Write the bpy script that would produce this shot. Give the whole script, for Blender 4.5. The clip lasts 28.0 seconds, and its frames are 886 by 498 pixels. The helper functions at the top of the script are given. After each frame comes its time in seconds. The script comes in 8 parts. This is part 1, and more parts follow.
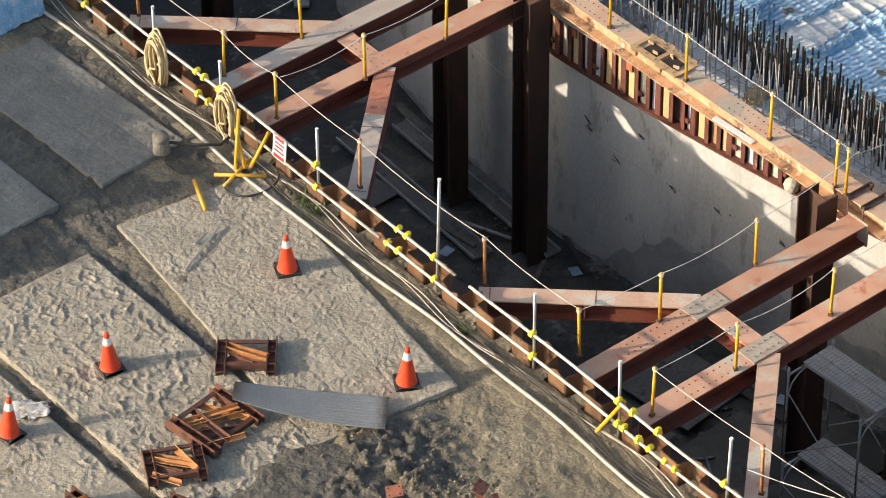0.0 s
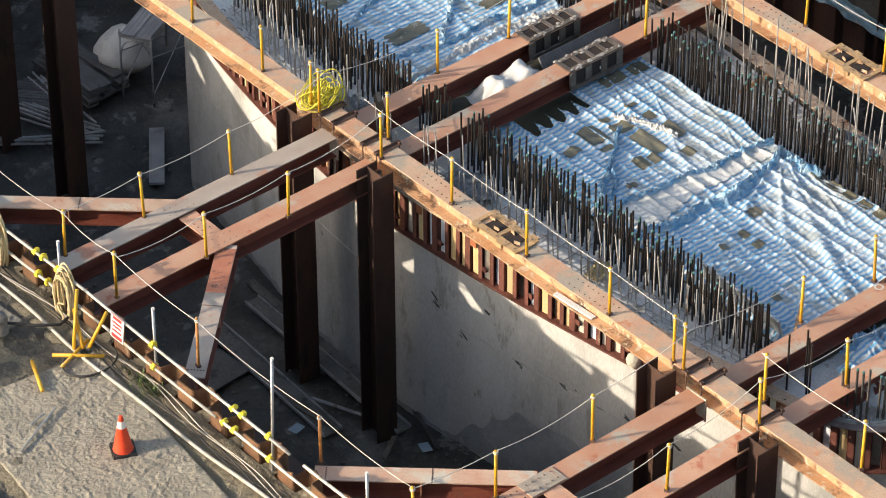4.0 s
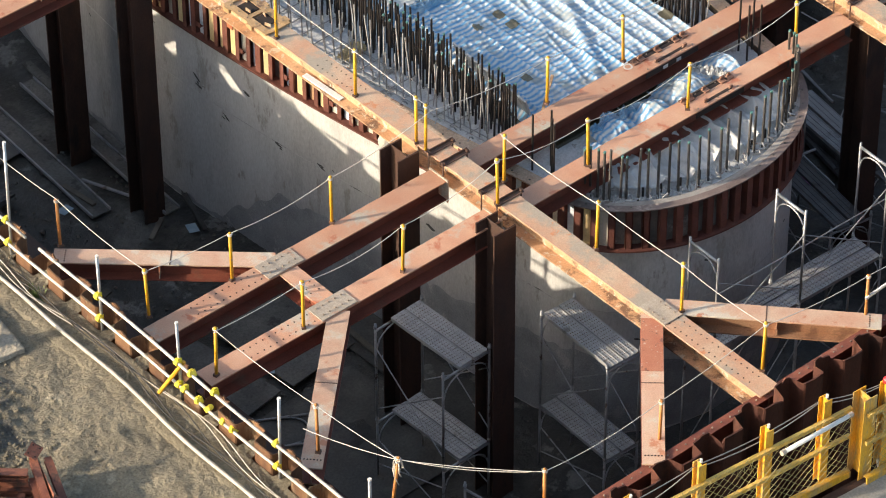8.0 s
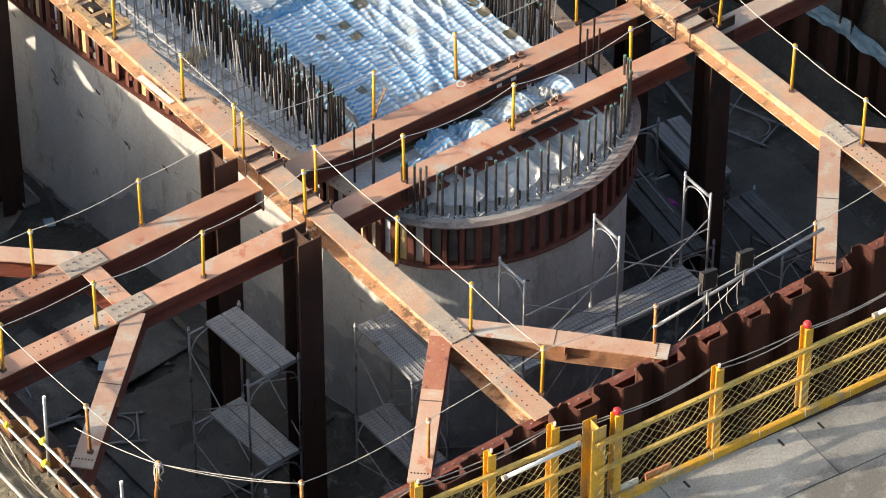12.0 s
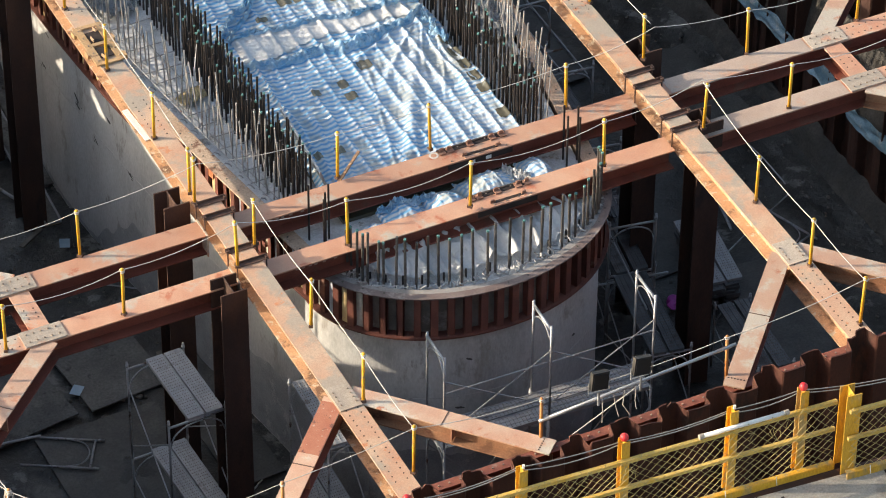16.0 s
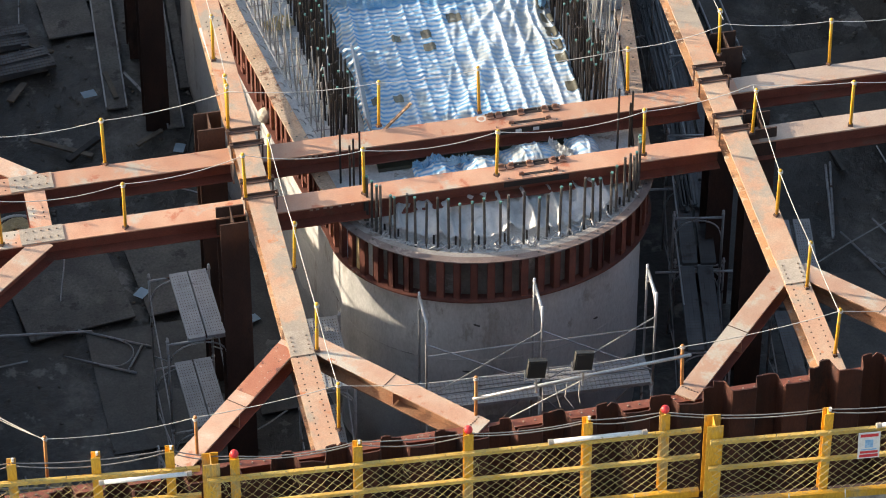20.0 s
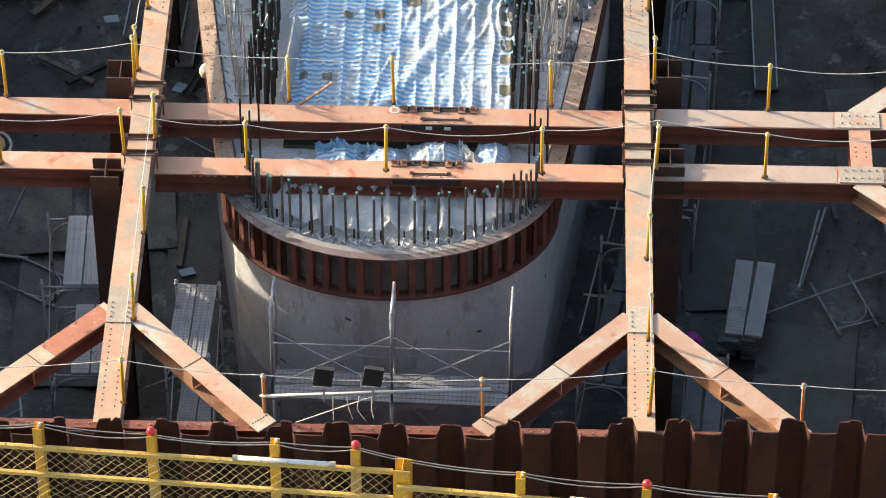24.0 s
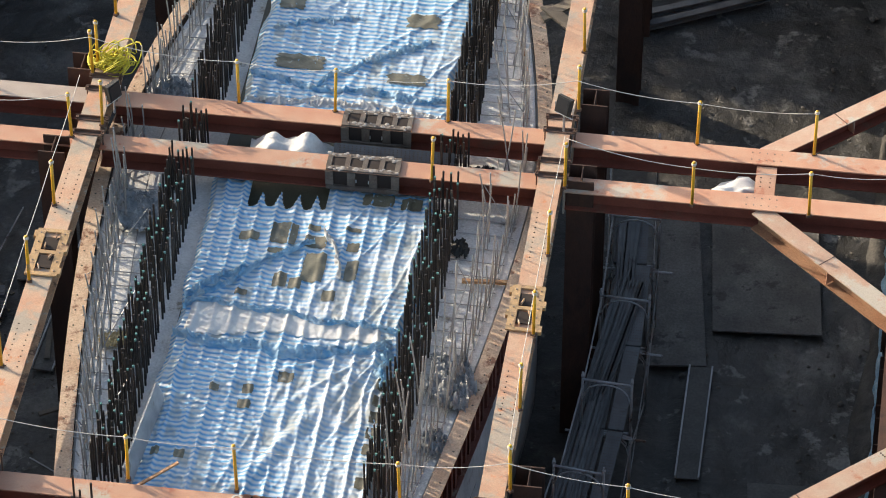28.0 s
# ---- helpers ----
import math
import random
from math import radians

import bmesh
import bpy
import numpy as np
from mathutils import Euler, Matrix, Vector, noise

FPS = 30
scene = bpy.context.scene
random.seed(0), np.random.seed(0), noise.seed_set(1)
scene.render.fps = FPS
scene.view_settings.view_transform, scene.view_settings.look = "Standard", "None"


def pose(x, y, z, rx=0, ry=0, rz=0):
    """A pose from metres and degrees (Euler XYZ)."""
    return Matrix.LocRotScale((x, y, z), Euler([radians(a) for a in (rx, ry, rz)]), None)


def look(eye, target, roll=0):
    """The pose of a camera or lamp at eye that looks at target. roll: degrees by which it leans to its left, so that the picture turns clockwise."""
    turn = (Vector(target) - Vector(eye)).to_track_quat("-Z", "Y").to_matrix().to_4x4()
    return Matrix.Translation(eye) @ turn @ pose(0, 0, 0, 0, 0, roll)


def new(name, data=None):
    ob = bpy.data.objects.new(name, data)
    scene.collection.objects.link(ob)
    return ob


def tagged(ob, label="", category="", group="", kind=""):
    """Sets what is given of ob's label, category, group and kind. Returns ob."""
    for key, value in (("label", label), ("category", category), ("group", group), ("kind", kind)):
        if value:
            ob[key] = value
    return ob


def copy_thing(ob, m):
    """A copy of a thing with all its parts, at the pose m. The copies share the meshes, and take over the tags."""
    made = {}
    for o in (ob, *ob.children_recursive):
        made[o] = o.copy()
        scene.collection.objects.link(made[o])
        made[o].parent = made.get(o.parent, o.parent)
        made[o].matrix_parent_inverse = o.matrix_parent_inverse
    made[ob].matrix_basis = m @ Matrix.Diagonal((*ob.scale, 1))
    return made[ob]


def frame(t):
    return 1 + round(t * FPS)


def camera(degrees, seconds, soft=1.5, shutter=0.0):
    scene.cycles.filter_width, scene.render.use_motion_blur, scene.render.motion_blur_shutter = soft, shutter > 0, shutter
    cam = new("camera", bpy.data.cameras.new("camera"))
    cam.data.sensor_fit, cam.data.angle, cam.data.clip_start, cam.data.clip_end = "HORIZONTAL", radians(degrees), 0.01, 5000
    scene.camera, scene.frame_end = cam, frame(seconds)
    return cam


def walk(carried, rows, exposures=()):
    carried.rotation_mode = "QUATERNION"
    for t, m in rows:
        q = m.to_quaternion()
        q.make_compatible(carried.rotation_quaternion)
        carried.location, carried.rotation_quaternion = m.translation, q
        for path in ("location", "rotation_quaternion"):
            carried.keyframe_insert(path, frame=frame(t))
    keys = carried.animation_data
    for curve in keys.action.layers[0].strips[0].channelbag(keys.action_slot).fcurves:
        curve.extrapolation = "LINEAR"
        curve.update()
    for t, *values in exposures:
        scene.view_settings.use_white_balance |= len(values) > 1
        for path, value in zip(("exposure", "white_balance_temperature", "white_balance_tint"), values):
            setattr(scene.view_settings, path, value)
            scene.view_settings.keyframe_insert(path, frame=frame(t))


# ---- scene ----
cam = camera(12.7, 28.0, 1.0)
PATH = [
    (0, (-31.999, -28.679, 35.693), (-31.033, -27.487, 34.409), -0.5),
    (1, (-31.865, -28.749, 35.692), (-30.882, -27.555, 34.425), -0.5),
    (2, (-31.692, -28.859, 35.689), (-30.684, -27.652, 34.453), -0.4),
    (2.5, (-31.501, -29.025, 35.682), (-30.485, -27.81, 34.461), -0.4),
    (4.5, (-30.488, -29.699, 35.833), (-29.467, -28.487, 34.613), -0.4),
    (5, (-30.289, -29.945, 35.871), (-29.275, -28.747, 34.631), -0.3),
    (5.5, (-29.982, -30.191, 35.92), (-28.977, -29.007, 34.66), -0.3),
    (6, (-29.62, -30.47, 35.959), (-28.626, -29.299, 34.679), -0.3),
    (6.5, (-29.342, -30.751, 36.001), (-28.355, -29.594, 34.702), -0.3),
    (7, (-29.025, -31.027, 36.015), (-28.042, -29.877, 34.706), -0.3),
    (7.5, (-28.716, -31.311, 36.014), (-27.732, -30.162, 34.706), -0.3),
    (8, (-28.33, -31.582, 36.007), (-27.345, -30.435, 34.698), -0.3),
    (8.5, (-27.907, -31.954, 36.024), (-26.918, -30.81, 34.715), -0.2),
    (9, (-27.475, -32.347, 36.08), (-26.481, -31.207, 34.771), 0.1),
    (9.5, (-26.96, -32.82, 36.123), (-25.964, -31.681, 34.815), 0.1),
    (10, (-26.383, -33.306, 36.17), (-25.394, -32.162, 34.861), 0.2),
    (10.5, (-25.862, -33.749, 36.214), (-24.886, -32.593, 34.906), 0.2),
    (11, (-25.313, -34.178, 36.25), (-24.358, -33.005, 34.941), 0.2),
    (11.5, (-24.735, -34.594, 36.303), (-23.804, -33.404, 34.992), 0.2),
    (13.5, (-21.918, -36.404, 36.383), (-21.079, -35.141, 35.079), 0.1),
    (14, (-21.047, -36.938, 36.439), (-20.233, -35.657, 35.135), 0.2),
    (14.5, (-20.023, -37.511, 36.529), (-19.241, -36.21, 35.227), 0.3),
    (15, (-18.918, -38.058, 36.627), (-18.169, -36.737, 35.325), 0.4),
    (15.5, (-17.745, -38.719, 36.682), (-17.031, -37.376, 35.383), 0.4),
    (16, (-16.489, -39.334, 36.684), (-15.812, -37.969, 35.388), 0.4),
    (16.5, (-15.197, -39.945, 36.687), (-14.559, -38.557, 35.395), 0.4),
    (17, (-13.856, -40.549, 36.738), (-13.258, -39.14, 35.45), 0.4),
    (17.5, (-12.448, -41.104, 36.83), (-11.894, -39.677, 35.542), 0.3),
    (18, (-11.098, -41.571, 36.928), (-10.588, -40.129, 35.64), 0.3),
    (18.5, (-9.843, -41.842, 37.04), (-9.381, -40.385, 35.75), 0.3),
    (19, (-8.696, -41.977, 37.173), (-8.284, -40.517, 35.87), 0.2),
    (19.5, (-7.585, -42.03, 37.319), (-7.223, -40.571, 36.0), 0.0),
    (20, (-6.382, -42.171, 37.45), (-6.07, -40.716, 36.113), -0.0),
    (20.5, (-4.923, -42.298, 37.542), (-4.662, -40.852, 36.186), -0.3),
    (21, (-3.374, -42.437, 37.586), (-3.159, -40.992, 36.22), -0.2),
    (21.5, (-1.75, -42.483, 37.617), (-1.579, -41.032, 36.251), -0.3),
    (22, (-0.063, -42.442, 37.59), (0.062, -40.986, 36.225), -0.4),
    (22.5, (1.533, -42.332, 37.554), (1.613, -40.873, 36.188), -0.4),
    (24.5, (6.273, -40.521, 37.469), (6.191, -39.073, 36.091), -0.0),
    (25, (7.128, -39.885, 37.481), (7.0, -38.437, 36.107), -0.3),
    (25.5, (7.843, -39.202, 37.543), (7.695, -37.749, 36.176), -0.3),
    (26, (8.48, -38.46, 37.626), (8.325, -36.999, 36.269), -0.1),
    (26.5, (9.084, -37.744, 37.822), (8.923, -36.277, 36.472), 0.1),
    (27, (9.845, -37.14, 38.0), (9.673, -35.666, 36.66), 0.2),
    (27.5, (10.675, -36.617, 38.139), (10.487, -35.135, 36.808), 0.2),
    (28, (11.487, -36.19, 38.2), (11.283, -34.704, 36.877), 0.2),
]
walk(cam, [(t, look(eye, target, roll)) for t, eye, target, roll in PATH], [(0, 0.90, 6900, 8), (5, 0.92, 6900, 8), (8, 1.04, 6900, 8), (14, 1.09, 6900, 8), (20, 1.21, 6900, 8), (25, 1.40, 6900, 8), (28, 1.04, 6900, 8)])

# ---- light ----
SUN_AZ = radians(-25)   # way the shadows run, on the ground
SUN_EL = radians(19.5)
world = bpy.data.worlds.new("sky")
scene.world = world
world.use_nodes = True
wn = world.node_tree.nodes
sky = wn.new("ShaderNodeTexSky")
sky.sky_type = "NISHITA"
sky.sun_disc = False
sky.sun_elevation = SUN_EL
sky.sun_rotation = math.atan2(-math.cos(SUN_AZ), -math.sin(SUN_AZ))
sky.dust_density = 2.5
wn["Background"].inputs["Strength"].default_value = 0.15
world.node_tree.links.new(sky.outputs["Color"], wn["Background"].inputs["Color"])
sun = new("sun", bpy.data.lights.new("sun", "SUN"))
sun.data.energy = 3.2
sun.data.angle = radians(0.6)
sun.data.color = (1.0, 0.87, 0.73)
sun.rotation_euler = Vector((math.cos(SUN_AZ) * math.cos(SUN_EL), math.sin(SUN_AZ) * math.cos(SUN_EL), -math.sin(SUN_EL))).to_track_quat("-Z", "Y").to_euler()


# ---- materials ----
def mat(name, a, b, scale=3.0, rough=0.75, metal=0.0, bump=0.15, fine=45.0, c=None, c_at=0.6, c_scale=1.2, vary=0.12, streak=0.0, width=0.08, grit=0.45, relief=0.0, relief_scale=9.0, d=None, d_at=0.58):
    """Two colours in patches, a third in stains with their own outline, grain and relief; streak stretches it downwards."""
    m = bpy.data.materials.new(name)
    m.use_nodes = True
    n, l = m.node_tree.nodes, m.node_tree.links
    bs = n["Principled BSDF"]
    geo = n.new("ShaderNodeNewGeometry")
    pos = geo.outputs["Position"]
    if streak:
        mp = n.new("ShaderNodeMapping")
        mp.inputs["Scale"].default_value = (1, 1, streak)
        l.new(pos, mp.inputs["Vector"])
        pos = mp.outputs["Vector"]

    def nz(s, det, ro=0.6):
        t = n.new("ShaderNodeTexNoise")
        t.inputs["Scale"].default_value, t.inputs["Detail"].default_value, t.inputs["Roughness"].default_value = s, det, ro
        l.new(pos, t.inputs["Vector"])
        return t.outputs["Fac"]

    def ramp(src, lo, hi):
        r = n.new("ShaderNodeMapRange")
        r.inputs["From Min"].default_value, r.inputs["From Max"].default_value = lo, hi
        l.new(src, r.inputs["Value"])
        return r.outputs["Result"]

    def mix(f, x, y, kind="MIX"):
        k = n.new("ShaderNodeMix")
        k.data_type, k.blend_type = "RGBA", kind
        for sock, v in ((k.inputs[0], f), (k.inputs[6], x), (k.inputs[7], y)):
            if isinstance(v, (int, float)):
                sock.default_value = v
            elif isinstance(v, tuple):
                sock.default_value = (*v, 1)
            else:
                l.new(v, sock)
        return k.outputs[2]

    big = nz(scale, 8)
    col = mix(ramp(big, 0.35, 0.65), a, b)
    if c:
        col = mix(ramp(nz(c_scale, 9, 0.68), c_at, c_at + width), col, c)
    if d:
        col = mix(ramp(nz(c_scale * 2.9, 8, 0.65), d_at, d_at + 0.05), col, d)
    grain = nz(fine, 6, 0.7)
    col = mix(grit, col, ramp(grain, 0.1, 0.8), "OVERLAY") if bump else col
    if vary:
        info = n.new("ShaderNodeObjectInfo")
        hsv = n.new("ShaderNodeHueSaturation")
        l.new(ramp(info.outputs["Random"], 0, 1), hsv.inputs["Fac"])
        hsv.inputs["Fac"].default_value = 1
        val = n.new("ShaderNodeMapRange")
        val.inputs["To Min"].default_value, val.inputs["To Max"].default_value = 1 - vary, 1 + vary
        l.new(info.outputs["Random"], val.inputs["Value"])
        l.new(val.outputs["Result"], hsv.inputs["Value"])
        l.new(col, hsv.inputs["Color"])
        l.remove(hsv.inputs["Fac"].links[0])
        col = hsv.outputs["Color"]
    l.new(col, bs.inputs["Base Color"])
    rr = n.new("ShaderNodeMapRange")
    rr.inputs["To Min"].default_value, rr.inputs["To Max"].default_value = max(rough - 0.15, 0.05), min(rough + 0.12, 1)
    l.new(big, rr.inputs["Value"])
    l.new(rr.outputs["Result"], bs.inputs["Roughness"])
    bs.inputs["Metallic"].default_value = metal
    if bump:
        bp = n.new("ShaderNodeBump")
        bp.inputs["Strength"].default_value, bp.inputs["Distance"].default_value = min(1, bump * 2.5), 0.012
        l.new(grain, bp.inputs["Height"])
        l.new(bp.outputs["Normal"], bs.inputs["Normal"])
        if relief:
            rb = n.new("ShaderNodeBump")
            rb.inputs["Strength"].default_value, rb.inputs["Distance"].default_value = 1.0, relief
            l.new(nz(relief_scale, 7, 0.62), rb.inputs["Height"])
            l.new(rb.outputs["Normal"], bp.inputs["Normal"])
    return m


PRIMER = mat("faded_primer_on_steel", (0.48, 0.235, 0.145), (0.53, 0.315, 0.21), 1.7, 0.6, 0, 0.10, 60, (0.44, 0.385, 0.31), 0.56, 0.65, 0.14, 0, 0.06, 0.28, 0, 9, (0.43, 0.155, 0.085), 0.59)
GREY_TOP = mat("grey_toned_primer", (0.36, 0.29, 0.24), (0.46, 0.39, 0.33), 1.5, 0.65, 0, 0.12, 60, (0.42, 0.20, 0.13), 0.57, 0.9, 0.1, 0, 0.08, 0.3)
# Web red: fresher paint, with the shade of the beam sides put into it.
WEB = mat("fresh_shaded_red_primer", (0.155, 0.042, 0.027), (0.215, 0.066, 0.042), 2.2, 0.55, 0, 0.12, 45, (0.16, 0.075, 0.05), 0.58, 1.6, 0.12)
# Yellow web paint of the long struts; sun on the side is partly in it.
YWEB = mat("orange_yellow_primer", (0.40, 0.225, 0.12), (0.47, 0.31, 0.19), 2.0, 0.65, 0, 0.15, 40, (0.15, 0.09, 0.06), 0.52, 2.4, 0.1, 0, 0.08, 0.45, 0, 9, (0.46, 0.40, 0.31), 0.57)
LTOP = mat("dusty_long_strut_top", (0.44, 0.24, 0.15), (0.47, 0.33, 0.23), 1.6, 0.7, 0, 0.12, 55, (0.33, 0.275, 0.215), 0.505, 1.2, 0.1, 0, 0.08, 0.35, 0, 9, (0.47, 0.20, 0.10), 0.62)
# Lighter pile rust for the west row, the sun on it put into the colour.
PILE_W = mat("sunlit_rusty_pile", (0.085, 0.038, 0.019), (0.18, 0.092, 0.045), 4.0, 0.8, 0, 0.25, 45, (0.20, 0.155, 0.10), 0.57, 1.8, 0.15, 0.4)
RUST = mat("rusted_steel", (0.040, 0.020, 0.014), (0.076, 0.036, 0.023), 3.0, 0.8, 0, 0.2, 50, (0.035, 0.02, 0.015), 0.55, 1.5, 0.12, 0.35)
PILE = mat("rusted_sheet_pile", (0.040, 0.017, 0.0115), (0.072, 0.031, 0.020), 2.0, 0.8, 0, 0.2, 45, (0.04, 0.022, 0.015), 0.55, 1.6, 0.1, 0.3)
FORM = mat("rusty_formwork_steel", (0.115, 0.037, 0.027), (0.175, 0.062, 0.042), 4.0, 0.75, 0, 0.2, 50, (0.25, 0.20, 0.15), 0.62, 2.5, 0.2)
CONC = mat("cast_concrete", (0.43, 0.427, 0.41), (0.60, 0.595, 0.57), 0.55, 0.85, 0, 0.06, 30, (0.29, 0.288, 0.272), 0.50, 0.7, 0.05, 0.38, 0.20, 0.30, 0, 9, (0.36, 0.34, 0.31), 0.59)
PIT = mat("wet_mud_floor", (0.031, 0.0295, 0.026), (0.070, 0.066, 0.058), 0.6, 0.42, 0, 0.4, 12, (0.155, 0.147, 0.13), 0.55, 0.6, 0.0, 0, 0.16, 0.6, 0.06, 4, (0.17, 0.162, 0.147), 0.59)
SAND = mat("dried_mud_ground", (0.172, 0.146, 0.100), (0.252, 0.217, 0.152), 1.2, 0.9, 0, 0.4, 30, (0.13, 0.114, 0.086), 0.54, 0.5, 0.0, 0, 0.12, 0.7, 0.09, 12, (0.335, 0.29, 0.207), 0.62)
PLATE = mat("muddy_steel_plate", (0.255, 0.226, 0.176), (0.35, 0.312, 0.245), 2.2, 0.85, 0, 0.35, 30, (0.22, 0.20, 0.165), 0.57, 1.3, 0.05, 0, 0.12, 0.5, 0.05, 11, (0.43, 0.39, 0.315), 0.62)
# PLATE darkened for two plates: the shade on them is in the colour.
SHADE_PLATE = mat("shaded_grey_plate", (0.15, 0.142, 0.122), (0.215, 0.203, 0.175), 2.0, 0.7, 0, 0.35, 30, (0.11, 0.104, 0.09), 0.55, 1.1, 0.05, 0, 0.12, 0.5, 0.03, 11, (0.27, 0.25, 0.21), 0.64)
YELLOW = mat("yellow_paint", (0.58, 0.29, 0.018), (0.66, 0.37, 0.03), 6, 0.5, 0, 0.1, 60, (0.36, 0.25, 0.13), 0.60, 5, 0.08, 0, 0.05, 0.55)
GALV = mat("galvanised_steel", (0.32, 0.33, 0.34), (0.44, 0.45, 0.46), 5, 0.45, 0.6, 0.08, 80, (0.22, 0.2, 0.18), 0.62, 4, 0.1)


# ---- building helpers ----
def box(bm, cx, cy, cz, sx, sy, sz, rz=0.0, m=None):
    """A box by its centre and size, turned about z by rz degrees."""
    mm = (m or Matrix()) @ pose(cx, cy, cz, 0, 0, rz) @ Matrix.Diagonal((sx, sy, sz, 1))
    bmesh.ops.create_cube(bm, size=1, matrix=mm)
    return bm


def tube(bm, pts, r, n=6, close=True):
    """A round bar along a line of points."""
    pts = [Vector(p) for p in pts]
    rings = []
    for i, p in enumerate(pts):
        d = (pts[min(i + 1, len(pts) - 1)] - pts[max(i - 1, 0)]).normalized()
        s = d.cross(Vector((0, 0, 1)) if abs(d.z) < 0.9 else Vector((1, 0, 0))).normalized()
        u = s.cross(d)
        rings.append([bm.verts.new(p + r * (math.cos(a) * s + math.sin(a) * u)) for a in [2 * math.pi * k / n for k in range(n)]])
    for a, b in zip(rings, rings[1:]):
        for k in range(n):
            bm.faces.new((a[k], a[(k + 1) % n], b[(k + 1) % n], b[k]))
    if close:
        bm.faces.new(rings[0][::-1])
        bm.faces.new(rings[-1])
    return bm


def mesh(name, bm, material, smooth=False):
    bmesh.ops.recalc_face_normals(bm, faces=bm.faces)
    me = bpy.data.meshes.new(name)
    bm.to_mesh(me)
    bm.free()
    for mm in material if isinstance(material, tuple) else (material,):
        me.materials.append(mm)
    if smooth:
        for f in me.polygons:
            f.use_smooth = True
    return me


def part(name, bm, material, parent, label="", smooth=False, at=None):
    """One mesh object under a thing or part, in the parent's own space."""
    ob = new(name, bm if isinstance(bm, bpy.types.Mesh) else mesh(name, bm, material, smooth))
    ob.parent = parent
    if at is not None:
        ob.matrix_local = at
    if label:
        ob["label"] = label
    return ob


def thing(name, bm, material, label, category, group="", kind="", at=None, smooth=False):
    ob = new(name, bm if isinstance(bm, bpy.types.Mesh) else mesh(name, bm, material, smooth) if bm else None)
    if at is not None:
        ob.matrix_world = at
    return tagged(ob, label, category, group, kind)


def BM():
    return bmesh.new()


def hsec(bm, length, h=0.35, w=0.35, tf=0.022, tw=0.014, m=None):
    """A wide-flange beam along +x from the origin, its top at z = 0."""
    w, t = w / 2, tw / 2
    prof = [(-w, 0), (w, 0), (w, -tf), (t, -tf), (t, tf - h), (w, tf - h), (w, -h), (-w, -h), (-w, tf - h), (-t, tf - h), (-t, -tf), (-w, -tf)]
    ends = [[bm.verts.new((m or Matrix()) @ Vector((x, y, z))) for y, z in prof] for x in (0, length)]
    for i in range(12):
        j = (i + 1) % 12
        # Slot 0 the top flange, slot 1 web and underside in the darker colour.
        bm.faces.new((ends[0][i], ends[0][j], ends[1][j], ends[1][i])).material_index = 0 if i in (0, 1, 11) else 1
    for e in ends:
        for quad in ((0, 1, 2, 11), (2, 3, 10, 11), (3, 4, 9, 10), (4, 5, 8, 9), (5, 6, 7, 8)):
            if len({q for q in quad}) == 4:
                bm.faces.new([e[q] for q in quad])
    return bm


def along(p, q, z):
    return Matrix.Translation((p[0], p[1], z)) @ Matrix.Rotation(math.atan2(q[1] - p[1], q[0] - p[0]), 4, "Z")


# ---- plan ----
X0, X1 = 0.0, 6.97            # long struts
CX = 3.485                    # pier's middle line
PAIRS = ((1.24, 0.09), (9.45, 8.41), (17.7, 16.65))   # cross struts: far and near of each pair
WEST, EAST, SOUTH, NORTH = -5.45, 12.42, -5.3, 23.2   # inner faces of the sheet piles
FLOOR, ZC, ZL = -5.0, -0.03, 0.19


FAR_HALF = 8.3 / 6.02         # the far half of the pier is shorter than the near one


def half_width(y):
    """Half the pier's width at y; rounded ends, flaring to the middle."""
    y = y if y < 8.9 else 8.9 - (y - 8.9) * FAR_HALF
    if y < 0.6:
        k = (0.6 - y) / 1.80
        return 2.37 * math.sqrt(max(0, 1 - k * k))
    s = (y - 0.6) / 8.3
    return 2.37 + 0.99 * (0.3 * s + 0.7 * math.sin(math.pi / 2 * s))


def outline(grow=0.0, n=26):
    """The pier's plan, anticlockwise from the middle of its front."""
    right = [(2.37 * math.sin(a), 0.6 - 1.80 * math.cos(a)) for a in [math.pi / 2 * k / n for k in range(n)]]
    right += [(half_width(y), y) for y in np.linspace(0.6, 8.9, 28)]
    right += [(x, 8.9 + (8.9 - y) / FAR_HALF) for x, y in right[-2::-1]]
    ring = right + [(-x, y) for x, y in right[-2:0:-1]]
    out = []
    for i, (x, y) in enumerate(ring):
        ax, ay = ring[i - 1]
        bx, by = ring[(i + 1) % len(ring)]
        d = math.hypot(bx - ax, by - ay)
        out.append((CX + x + grow * (by - ay) / d, y - grow * (bx - ax) / d))
    return out


# ---- setting ----
def mud(x, y):
    """Height of the trodden site ground: lumps, ruts along the plates, a churned heap."""
    z = 0.045 * noise.noise((x * 0.9, y * 0.9, 0)) + 0.040 * noise.noise((x * 2.7, y * 2.7, 4)) + 0.020 * noise.noise((x * 6.5, y * 6.0, 2)) + 0.013 * noise.noise((x * 13, y * 12, 7))
    for rx in (-8.88, -11.2):
        z -= 0.06 * math.exp(-((x - rx - 0.05 * math.sin(y)) / 0.13) ** 2)
    heap = max(0, 1 - math.hypot((x + 8.6) / 1.4, (y - 1.55) / 1.1))
    z += 0.05 * max(0, 0.35 - abs(noise.noise((x * 1.7, y * 1.4, 21)))) * (0.5 + noise.noise((x * 8, y * 8, 3)))
    return z + heap * (0.16 + 0.20 * noise.noise((x * 3.5, y * 3.5, 9)) + 0.16 * noise.noise((x * 8, y * 8, 5)) + 0.08 * noise.noise((x * 18, y * 18, 5)))


